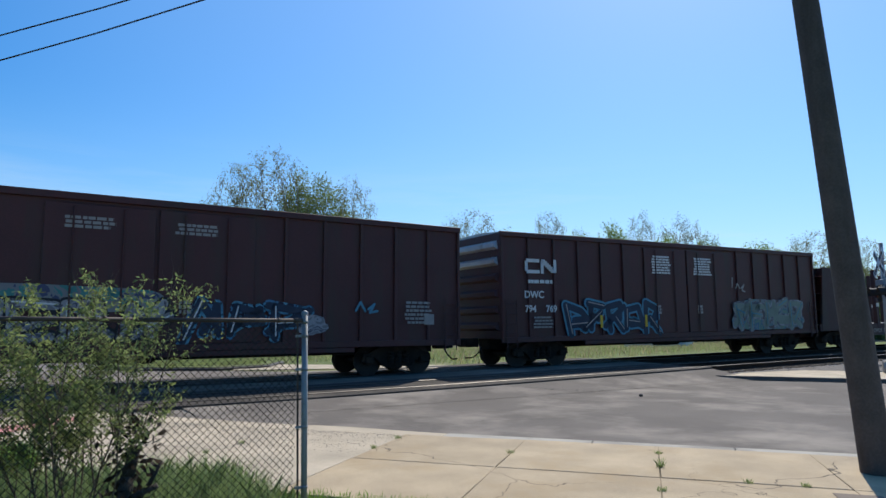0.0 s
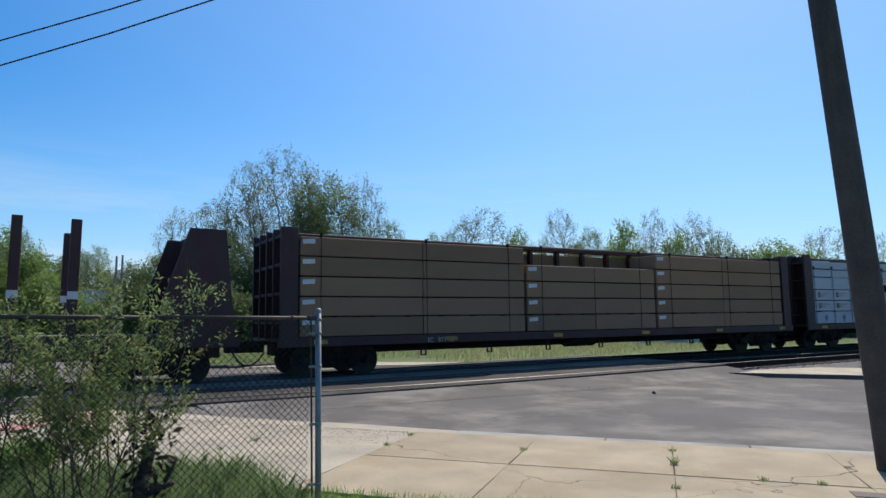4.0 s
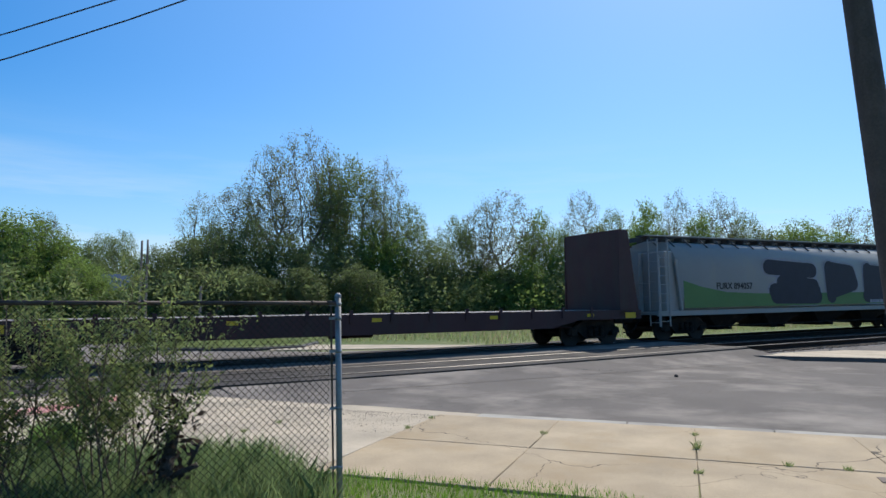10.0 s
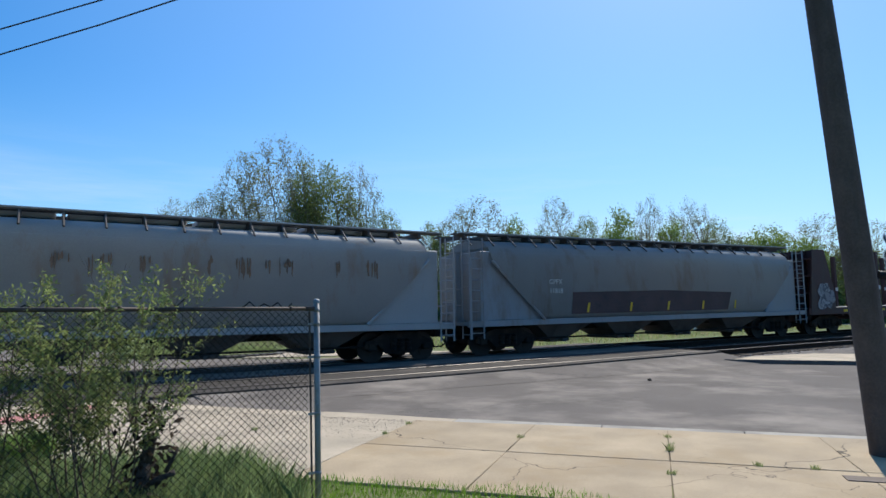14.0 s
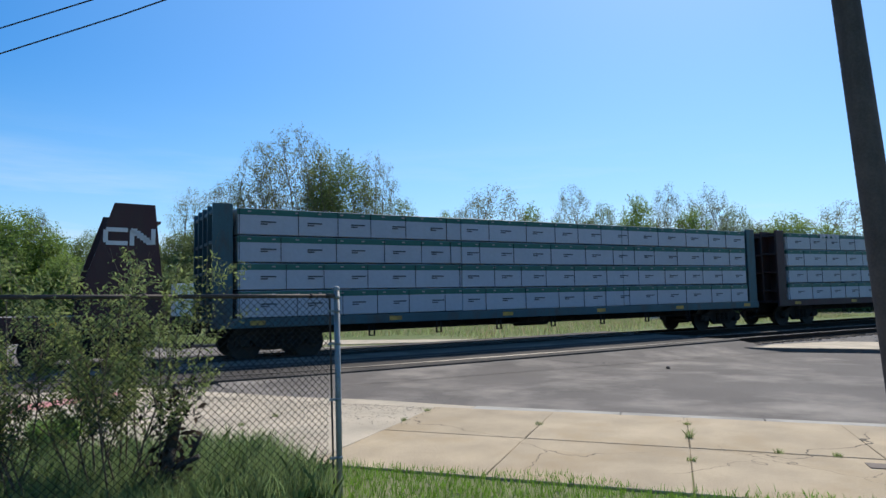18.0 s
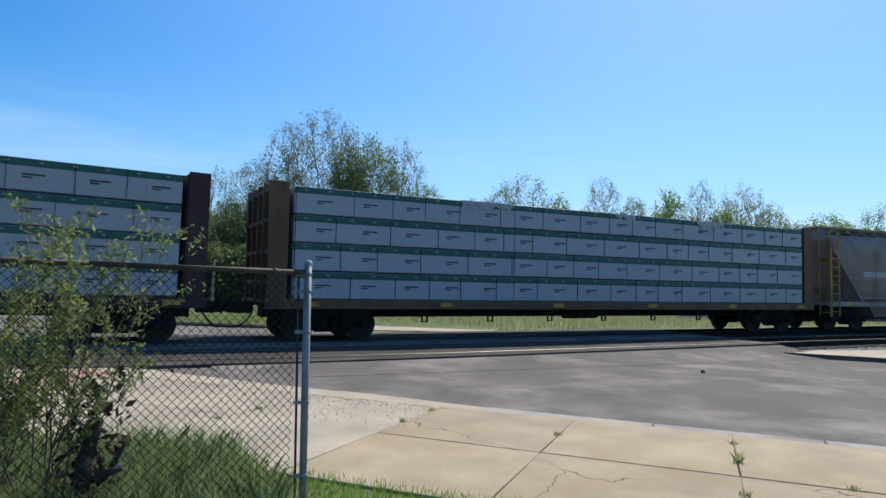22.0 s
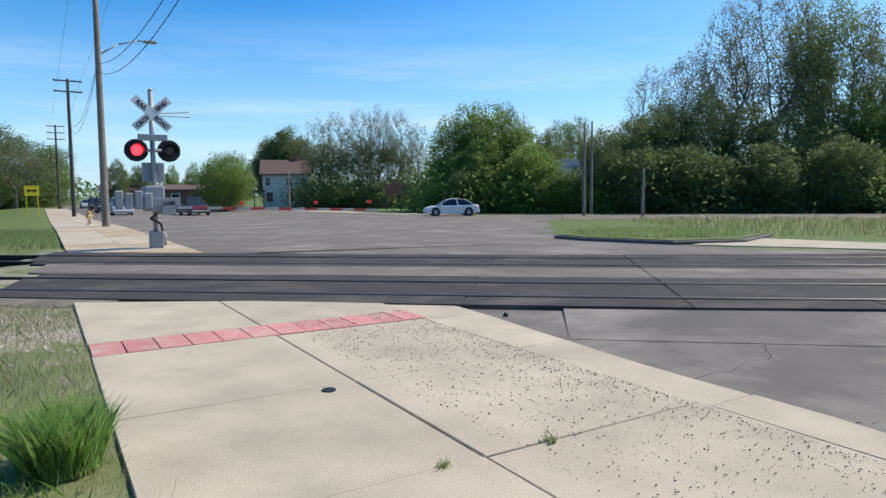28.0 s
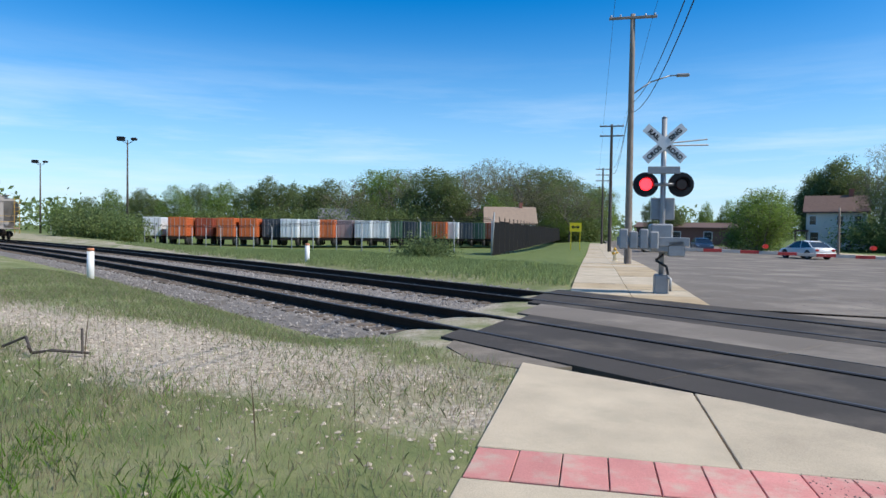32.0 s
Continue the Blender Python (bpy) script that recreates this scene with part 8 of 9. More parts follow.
def vehicle(name, label, mat, length, height, width=1.8, bed=False, suv=False, m=None):
    """A car seen along x: nose towards +x, wheels on the ground."""
    v = thing(name, label, "car" if not bed else "pickup truck", "vehicles on the streets", m)
    L, H, W = length, height, width / 2
    belt = (0.60 if bed or suv else 0.62) * H
    tail = belt * (1.0 if bed or suv else 1.04)
    prof = [(-0.495, 0.34), (-0.5, belt * 0.62), (-0.49, tail * 0.94), (-0.46, tail), (-0.33, tail * 1.01), (0.0, belt), (0.24, belt * 0.985), (0.36, belt * 0.93), (0.45, belt * 0.83), (0.49, belt * 0.68), (0.5, belt * 0.5), (0.49, 0.28), (0.43, 0.21), (-0.44, 0.23)]
    bm = bmesh.new()
    rows = []
    for k, shrink, drop in ((-1.0, 0.95, 0.12), (-0.985, 0.985, 0.05), (-0.90, 1.0, 0.0), (0.90, 1.0, 0.0), (0.985, 0.985, 0.05), (1.0, 0.95, 0.12)):
        rows.append([bm.verts.new((x * L * shrink, k * W, z - drop if z > 0.5 * H else z)) for x, z in prof])
    n = len(prof)
    for a, b in zip(rows, rows[1:]):
        for i in range(n):
            bm.faces.new((a[i], a[(i + 1) % n], b[(i + 1) % n], b[i])).smooth = True
    bm.faces.new(list(reversed(rows[0]))), bm.faces.new(rows[-1])
    part("body", bm, mat, v)
    # cabin: the roof's curve from the rear glass's foot to the windscreen's
    if bed:
        arc = [(-0.15, belt), (-0.13, 0.93 * H), (-0.08, H), (0.05, H), (0.10, 0.95 * H), (0.21, belt * 0.97)]
    elif suv:
        arc = [(-0.47, belt), (-0.44, 0.92 * H), (-0.36, H), (0.02, H), (0.10, 0.94 * H), (0.24, belt * 0.97)]
    else:
        arc = [(-0.41, tail), (-0.26, 0.93 * H), (-0.14, 0.995 * H), (0.0, H), (0.10, 0.93 * H), (0.29, belt * 0.96)]
    arc = [(x * L, z) for x, z in arc]

    def half(z):
        return W * (0.93 - 0.20 * max(0.0, (z - belt) / (H - belt)))
    pane = glass("car_glass")
    for nm, (p, q) in (("rear_window", arc[:2]), ("windscreen", arc[4:])):
        bm = bmesh.new()
        shell(bm, [(p[0], -half(p[1]), p[1] - 0.02), (p[0], half(p[1]), p[1] - 0.02)], [(q[0], -half(q[1]), q[1]), (q[0], half(q[1]), q[1])])
        part(nm, bm, pane, v, "dark tinted glass")
    for sd in (-1, 1):
        bm = bmesh.new()
        bm.faces.new([bm.verts.new((x, sd * half(z), z - (0.02 if i in (0, 5) else 0.0))) for i, (x, z) in enumerate(arc)])
        part("side_window", bm, pane, v, "dark tinted glass")
        mid = (arc[1][0] + arc[4][0]) / 2
        for (x0, z0), (x1, z1) in ((arc[0], arc[1]), (arc[5], arc[4]), ((mid - 0.08, belt), (mid, H - 0.03))):
            bm = bmesh.new()
            bm_cyl(bm, (x0, sd * half(z0), z0 - 0.03), (x1, sd * half(z1), z1), 0.045, 0.035, seg=6)
            part("pillar", bm, mat, v)
        bm = bmesh.new()
        bm_box(bm, arc[5][0] - 0.42, arc[5][0] - 0.26, min(sd * W * 0.95, sd * W * 1.1), max(sd * W * 0.95, sd * W * 1.1), belt, belt + 0.13, 0.03)
        part("wing_mirror", bm, mat, v)
    bm = bmesh.new()
    cross = (-1.03, -0.9, 0.0, 0.9, 1.03)
    skin = [[bm.verts.new((x, k * half(z), z + (0.03 if abs(k) < 0.5 else (0.015 if abs(k) < 1 else -0.05)))) for k in cross] for x, z in arc[1:5]]
    for a, b in zip(skin, skin[1:]):
        for i in range(4):
            bm.faces.new((a[i], b[i], b[i + 1], a[i + 1])).smooth = True
    part("roof", bm, mat, v)
    if bed:
        bm = bmesh.new()
        bm_box(bm, -L / 2 + 0.12, arc[0][0] - 0.08, -W * 0.82, W * 0.82, belt - 0.02, belt + 0.016)
        part("bed_liner", bm, M_SIGNBLACK, v)
    for x in (-0.30 * L, 0.31 * L):
        for sd in (-1, 1):
            w = new("wheel")
            w.parent = v
            bm = bmesh.new()
            bm_cyl(bm, (x, sd * (W - 0.2), 0.33), (x, sd * (W + 0.015), 0.33), 0.33, seg=22)
            part("tyre", bm, M_HOSE, w)
            bm = bmesh.new()
            bm_cyl(bm, (x, sd * (W + 0.005), 0.33), (x, sd * (W + 0.03), 0.33), 0.20, 0.18, seg=18)
            part("rim", bm, M_ALU, w)
            bm = bmesh.new()
            bm_cyl(bm, (x, sd * (W - 0.06), 0.36), (x, sd * (W + 0.006), 0.36), 0.385, seg=22)
            part("wheel_arch", bm, M_SIGNBLACK, v)
    for sd in (-1, 1):
        bm = bmesh.new()
        bm_box(bm, -L / 2 - 0.015, -L / 2 + 0.1, min(sd * W * 0.6, sd * W * 0.93), max(sd * W * 0.6, sd * W * 0.93), belt * 0.72, belt * 0.9, 0.02)
        part("tail_light", bm, M_TAIL, v)
        bm = bmesh.new()
        bm_box(bm, L * 0.462, L * 0.487, min(sd * W * 0.55, sd * W * 0.92), max(sd * W * 0.55, sd * W * 0.92), belt * 0.58, belt * 0.75, 0.02)
        part("headlight", bm, M_SIGNWHITE, v)
    for nm, x in (("front_bumper", L / 2 - 0.1), ("rear_bumper", -L / 2 - 0.05)):
        bm = bmesh.new()
        bm_box(bm, x, x + 0.15, -W * 0.9, W * 0.9, 0.32, 0.5, 0.03)
        part(nm, bm, M_ALU if bed else mat, v)
    return v


def heading(p, q):
    return math.degrees(math.atan2(q[1] - p[1], q[0] - p[0]))


def drive(ob, stops):
    """Key a vehicle along timed points; it points along its way."""
    rows = []
    for i, (t, x, y) in enumerate(stops):
        a, b = stops[max(0, i - 1)], stops[min(len(stops) - 1, i + 1)]
        rows.append((t, pose(x, y, road_z(x, y), 0, 0, heading(a[1:], b[1:]))))
    VEHICLES.append((ob, rows))


def traffic():
    def paint(n, c, metal=0.0):
        return material("car_paint_" + n, c, 0.3, metal, vary=0.05, scale=3, bump=0, spec=0.5)
    s = vehicle("sedan", "white four-door sedan turning in from the side street", paint("white", (0.66, 0.65, 0.63)), 4.6, 1.45)
    drive(s, [(0, 150, 20.0), (20, 60, 42.6), (26, 11.5, 45.6), (26.5, 7.7, 46.0), (27, 3.2, 46.4), (27.5, -0.7, 46.8), (28, -4.7, 47.0), (29, -9.4, 44.3), (30, -13.4, 45.4), (31, -19.8, 48.4), (32, -22.8, 50.2)])
    p = vehicle("pickup", "dark red and grey pickup turning out of the street", paint("dark", (0.035, 0.02, 0.025)), 5.4, 1.7, 1.9, True)
    drive(p, [(0, -160, 200), (20, -88, 116), (26, -47, 70), (27, -39, 61), (28, -30.5, 51.2), (29, -21.1, 41.3), (29.5, -17.2, 38.0), (30, -12.6, 36.0), (30.5, -6.5, 36.4), (31, 0.2, 38.5), (32, 12, 41.6)])
    w = vehicle("pickup", "white pickup driving along the side street", paint("white", (0.66, 0.65, 0.63)), 5.4, 1.75, 1.9, True)
    drive(w, [(0, 300, -36.0), (22, 110, 34.0), (26, 62, 42.0), (27.5, 43.5, 46.0), (29, 26, 46.6), (32, 8, 46.8)])
    for nm, lab, c, q, rz, suv in (("van", "white van waiting in the street queue", (0.6, 0.62, 0.64), (65.0, 3.2), -52, True), ("suv", "dark SUV waiting in the street queue", (0.03, 0.03, 0.035), (77, 2.6), -50.5, True),
                                   ("suv", "black SUV waiting in the street queue", (0.02, 0.02, 0.022), (89, 2.6), -50.5, True), ("sedan", "grey sedan waiting at the lowered gate", (0.10, 0.11, 0.13), (72.5, 9.2), -50.5, False),
                                   ("sedan", "silver car waiting far down the street", (0.4, 0.41, 0.42), (110, 2.6), -50.5, False)):
        x, y = sr(*q)
        vehicle(nm, lab, paint(nm + str(c[0]), c), 4.7, 1.75 if suv else 1.45, 1.85, False, suv, pose(x, y, road_z(x, y), 0, 0, rz))
    x, y = -29.5, 80.5
    vehicle("sedan", "pale car parked beside the white house", paint("pale", (0.5, 0.52, 0.55)), 4.4, 1.4, m=pose(x, y, -0.3, 0, 0, 10))
    # white semi-trailer that passes behind the train
    t = thing("semi_truck", "white semi-trailer truck driving along the side street", "truck", "vehicles on the streets")
    wt = material("trailer_white", (0.6, 0.61, 0.62), 0.45, vary=0.06, scale=1, bump=0.03)
    bm = bmesh.new()
    bm_box(bm, -13.0, 0.0, -1.25, 1.25, 1.05, 3.6, 0.03)
    part("trailer_box", bm, wt, t)
    bm = bmesh.new()
    bm_box(bm, 0.6, 2.6, -1.15, 1.15, 0.7, 3.0, 0.12), bm_box(bm, 2.4, 3.6, -1.0, 1.0, 0.7, 1.9, 0.15)
    part("cab", bm, wt, t)
    bm = bmesh.new()
    bm_box(bm, 2.35, 2.64, -0.95, 0.95, 2.05, 2.75, 0.02)
    part("windscreen", bm, glass("car_glass"), t)
    bm = bmesh.new()
    bm_box(bm, -13, 3.4, -0.45, 0.45, 0.75, 1.04)
    part("chassis", bm, M_UNDER, t)
    for xx in (-11.8, -10.5, -0.4, 0.7, 3.0):
        for k in (-1, 1):
            bm = bmesh.new()
            bm_cyl(bm, (xx, k * 0.75, 0.5), (xx, k * 1.2, 0.5), 0.5, seg=18)
            part("wheel", bm, M_HOSE, t)
    drive(t, [(0, -150, 190), (8, -85, 112), (12, -52, 72), (14.5, -30, 50), (15.5, -17, 43.6), (16, -9.5, 42.4), (17, 6.0, 41.8), (18, 22.0, 41.6), (20, 52, 41.0), (24, 110, 33.2), (32, 220, -6.5)])


chain_fence()
poles()
crossing_signal(-7.88, 7.98, 41, "silver railway crossing signal with crossbuck, lit red light and lowered gate")
crossing_signal(24.4, -3.9, 221, "silver railway crossing signal with crossbuck, seen from behind", False, False)
small_things()
yard_fence()
trailers()
buildings()
traffic()


# ---------------------------------------------------------------- trees, bushes, grass
M_BARK = material("grey_bark", (0.17, 0.145, 0.12), 0.9, vary=0.25, scale=5, fine=40, bump=0.4)
M_LEAF_PALE = leaf_material("pale_spring_leaf", (0.20, 0.21, 0.095))
M_LEAF_MID = leaf_material("mid_green_leaf", (0.19, 0.245, 0.085))
M_LEAF_BRIGHT = leaf_material("bright_green_leaf", (0.20, 0.285, 0.07))
M_LEAF_DARK = leaf_material("dark_green_leaf", (0.16, 0.205, 0.08))
M_BUSH = leaf_material("bush_leaf", (0.22, 0.265, 0.095))
M_GRASS = leaf_material("grass_blade", (0.16, 0.28, 0.04))
M_GRASS_TALL = leaf_material("tall_grass_blade", (0.28, 0.33, 0.135))
M_GRASS_LONG = leaf_material("long_grass_blade", (0.23, 0.30, 0.12))
M_TUFT = leaf_material("tuft_blade", (0.27, 0.40, 0.11))
M_STRAW = leaf_material("dry_grass", (0.38, 0.325, 0.205), 0.3)
M_STALK = leaf_material("dead_stalk", (0.13, 0.095, 0.06), 0.3)


def quads(centres, size, rng, flat=0.0, long=1.0):
    """Small four-cornered leaves at centres, turned at random."""
    n = len(centres)
    d = rng.normal(size=(n, 3))
    d /= np.linalg.norm(d, axis=1)[:, None]
    u = np.cross(d, rng.normal(size=(n, 3)))
    u /= np.linalg.norm(u, axis=1)[:, None]
    v = np.cross(d, u)
    s = (size * (0.6 + 0.8 * rng.random(n)))[:, None]
    c = np.asarray(centres)
    p = np.stack([c - u * s * long, c + v * s * 0.5, c + u * s * long, c - v * s * 0.5], 1)
    return p.reshape(-1, 3), np.arange(4 * n).reshape(-1, 4)


def crown_limbs(rng, lobes, fork, attract, step=0.36, reach=3.0, kill=0.46):
    """Limbs that grow from a bare trunk towards points strewn through the crown: nodes, parents and radii."""
    pts = []
    for (cx, cy, cz, rx, rz), n in lobes:
        d = rng.normal(size=(n, 3))
        d /= np.linalg.norm(d, axis=1)[:, None]
        q = rng.random(n)[:, None] ** 0.4
        pts.append(np.array((cx, cy, cz)) + d * q * np.array((rx, rx, rz)))
    pts = np.concatenate(pts)
    pts = pts[pts[:, 2] > fork * 0.8][:attract]
    node, parent = [np.zeros(3)], [-1]
    z = 0.0
    while z < fork:
        z += step
        node.append(np.array((rng.normal() * 0.05, rng.normal() * 0.05, z)))
        parent.append(len(node) - 2)
    for _ in range(70):
        arr = np.array(node)
        dist = np.linalg.norm(pts[:, None] - arr[None], axis=2)
        near = dist.argmin(1)
        best = dist[np.arange(len(pts)), near]
        live = best < max(reach, best.min() + 0.1)
        if not live.any():
            break
        for k in np.unique(near[live]):
            pull = pts[(near == k) & live] - arr[k]
            d = (pull / np.linalg.norm(pull, axis=1)[:, None]).sum(0) + rng.normal(size=3) * 0.18 + np.array((0, 0, 0.08))
            node.append(arr[k] + d / np.linalg.norm(d) * step)
            parent.append(int(k))
        new_ = np.array(node[len(arr):])
        gone = (np.linalg.norm(pts[:, None] - new_[None], axis=2).min(1) < kill)
        pts = pts[~gone]
        if len(pts) < 4 or len(node) > 1900:
            break
    node, parent = np.array(node), np.array(parent)
    flow = np.zeros(len(node))
    kids = np.bincount(parent[1:], minlength=len(node))
    for i in range(len(node) - 1, 0, -1):
        if kids[i] == 0:
            flow[i] = 1
        flow[parent[i]] += flow[i]
    return node, parent, 0.0135 * np.maximum(flow, 1) ** 0.5, kids


def limbs_mesh(name, segs, mat):
    verts, faces = [], []
    for a, b, ra, rb, lv in segs:
        k = 8 if lv == 0 else (5 if lv == 1 else 3)
        d = (b - a).normalized()
        u = d.orthogonal().normalized()
        v = d.cross(u)
        n = len(verts)
        for p, r in ((a, ra), (b, rb)):
            for i in range(k):
                t = 6.2832 * i / k
                verts.append(p + (u * math.cos(t) + v * math.sin(t)) * r)
        faces.extend((n + i, n + (i + 1) % k, n + k + (i + 1) % k, n + k + i) for i in range(k))
    return from_arrays(name, verts, faces, mat)


TREES = {}


def tree_kind(kind, seed):
    """A tree 12 m high of the given kind, as meshes to share."""
    rng = np.random.default_rng(seed)
    # kind: leaf material, leaves on a twig, leaf size, looseness of a clump, share of twigs in leaf
    spec = {0: (M_LEAF_PALE, 13, 0.065, 0.2, 0.85), 1: (M_LEAF_MID, 20, 0.09, 0.26, 0.95), 2: (M_LEAF_BRIGHT, 22, 0.12, 0.32, 1.0), 3: (M_LEAF_DARK, 22, 0.12, 0.32, 1.0)}
    mat, each, size, loose, share = spec[kind]
    if kind < 2:
        core = (0, 0, 7.6, 2.5, 4.1)
        lobes = [(core, 460)] + [((2.2 * math.cos(a), 2.2 * math.sin(a), rng.uniform(5.0, 8.6), 1.6, 2.0), 110) for a in (rng.uniform(0, 2) + 1.26 * i for i in range(5))]
        fork = rng.uniform(2.2, 3.4)
    else:
        core = (0, 0, 6.2, 2.5, 5.4)
        lobes = [(core, 420)] + [((1.9 * math.cos(a), 1.9 * math.sin(a), rng.uniform(2.8, 8.2), 1.7, 2.2), 100) for a in (rng.uniform(0, 2) + 1.05 * i for i in range(6))]
        fork = rng.uniform(0.9, 1.5)
    node, parent, rad, kids = crown_limbs(rng, lobes, fork, 1000)
    s = 12.0 / (node[:, 2].max() + 0.3)
    node = node * s
    segs = [(Vector(node[parent[i]]), Vector(node[i]), rad[parent[i]], rad[i], 0 if rad[i] > 0.12 else (1 if rad[i] > 0.05 else 2)) for i in range(1, len(node))]
    # thin twigs at the limbs' ends; leaves sit in loose clumps on most of them
    ends = []
    for i in range(1, len(node)):
        if rad[i] < 0.03:
            for _ in range(2 if kids[i] == 0 else 1):
                out = node[i] - np.array((0, 0, 6.5))
                d = out / (np.linalg.norm(out) + 1e-6) * 0.8 + rng.normal(size=3) * 0.7 + np.array((0, 0, 0.25))
                e = node[i] + d / np.linalg.norm(d) * rng.uniform(0.3, 0.75)
                segs.append((Vector(node[i]), Vector(e), 0.013, 0.009, 2))
                ends.append(e)
    ends = np.array(ends)
    ends = ends[rng.random(len(ends)) < share]
    c = np.repeat(ends, each, axis=0)
    c = c + rng.normal(size=c.shape) * loose
    p, f = quads(c, size, rng)
    return limbs_mesh("trunk", segs, M_BARK), from_arrays("crown", p, f, mat)


TREE_LABEL = {0: "tall thin tree with sparse pale spring leaves", 1: "tall tree in half-open spring leaf", 2: "full bright green leafy tree", 3: "dense dark green leafy tree"}


def plant_trees(rows, group, seed):
    """Rows of x, y, height, kind and, where it was seen, the crown's width."""
    rng = random.Random(seed)
    for x, y, h, kind, *width in rows:
        var = (kind, rng.randrange(4))
        if var not in TREES:
            TREES[var] = tree_kind(kind, 17 * kind + var[1] + 1)
        gz = ground_z(x, y) - 0.1 if abs(x) < 110 and abs(y) < 110 else -0.25
        h = h - 0.25 - gz
        t = thing("tree", TREE_LABEL[kind], "tree", group, pose(x, y, gz, 0, 0, rng.uniform(0, 360)))
        part("trunk", TREES[var][0], None, t), part("crown", TREES[var][1], None, t)
        k = h / 12.0
        wide = width[0] / 6.2 if width else k * rng.uniform(0.9, 1.15) * (0.85 if kind in (2, 3) else 1.0) * (1.5 if "yard" in group else 1.0)
        t.scale = (wide, wide, k)


def bush_mesh(seed, leaves, size, mat, r=1.0, h=1.0):
    rng = np.random.default_rng(seed)
    n = 26
    c = []
    for i in range(n):
        a, q = rng.uniform(0, 6.283), math.sqrt(rng.random()) * r * 0.8
        c.append((q * math.cos(a), q * math.sin(a), h * rng.uniform(0.12, 0.85) * (1 - 0.35 * q / r)))
    c = np.array(c)[rng.integers(0, n, leaves)] + rng.normal(size=(leaves, 3)) * np.array([0.33 * r, 0.33 * r, 0.25 * h])
    c[:, 2] = np.abs(c[:, 2])
    p, f = quads(c, size, rng)
    return from_arrays("foliage", p, f, mat)


def undergrowth():
    kinds = [bush_mesh(5, 3600, 0.115, M_LEAF_DARK, 2.2, 3.4), bush_mesh(6, 3600, 0.115, M_LEAF_MID, 2.2, 3.0), bush_mesh(7, 3600, 0.11, M_LEAF_BRIGHT, 2.0, 2.6)]
    rng = random.Random(11)

    def row(x0, y0, x1, y1, n, depth, hmin, hmax, mix, grp):
        for i in range(n):
            k = (i + rng.random()) / n
            x, y = x0 + (x1 - x0) * k + rng.uniform(-1, 1), y0 + (y1 - y0) * k + rng.uniform(0, depth)
            b = thing("bush", "leafy bush at the edge of the wood", "bush", grp, pose(x, y, ground_z(x, y) - 0.1 if abs(x) < 110 and abs(y) < 110 else -0.3, 0, 0, rng.uniform(0, 360)))
            part("foliage", kinds[rng.choice(mix)], None, b)
            s = rng.uniform(hmin, hmax)
            b.scale = (s * 1.15, s * 1.15, s)
    row(9, 54, 40, 52, 24, 7, 0.9, 1.8, (0, 0, 1), "bushes under the grove")
    row(42, 54, 78, 46, 28, 9, 1.1, 2.2, (0, 1, 1, 2), "bushes along the wood")
    row(78, 46, 140, 35, 26, 10, 1.3, 2.5, (0, 1), "bushes along the wood")
    row(-8, 58, 9, 52.5, 14, 5, 0.8, 1.7, (1, 2, 2), "bushes before the green trees")
    row(-30, 78, -12, 80, 14, 4, 0.8, 1.5, (0, 1), "bushes below the pale trees")
    row(-118, 100, -100, 108, 8, 8, 0.8, 1.4, (0, 1), "bushes by the fence")
    row(-150, 16, -92, 108, 34, 10, 1.0, 2.0, (0, 1, 1), "bushes behind the yard")
    row(-112, 9.5, -90, 13, 8, 2, 0.9, 1.6, (1, 0), "bushes beside the tracks")
    b = thing("bush", "round green bush in the yard's grass", "bush", m=pose(-28.0, 15.7, -0.42))
    part("foliage", bush_mesh(9, 5200, 0.07, M_LEAF_DARK, 1.45, 1.5), None, b)
    # woods far behind everything
    rs = np.random.default_rng(21)
    n = 42000
    a = rs.random(n) * 2 * math.pi
    d = 210 + 60 * rs.random(n)
    hgt = 9 + 5 * np.sin(a * 23) * np.sin(a * 7.3) + 2.5 * np.sin(a * 61)
    c = np.stack([d * np.cos(a), d * np.sin(a) + 20, hgt * rs.random(n) ** 0.8], 1)
    p, f = quads(c, 0.8, rs)
    tagged(new("far_woods", from_arrays("far_woods", p, f, M_LEAF_MID)), "distant belt of leafy woods on the horizon", "woods", kind="stuff")


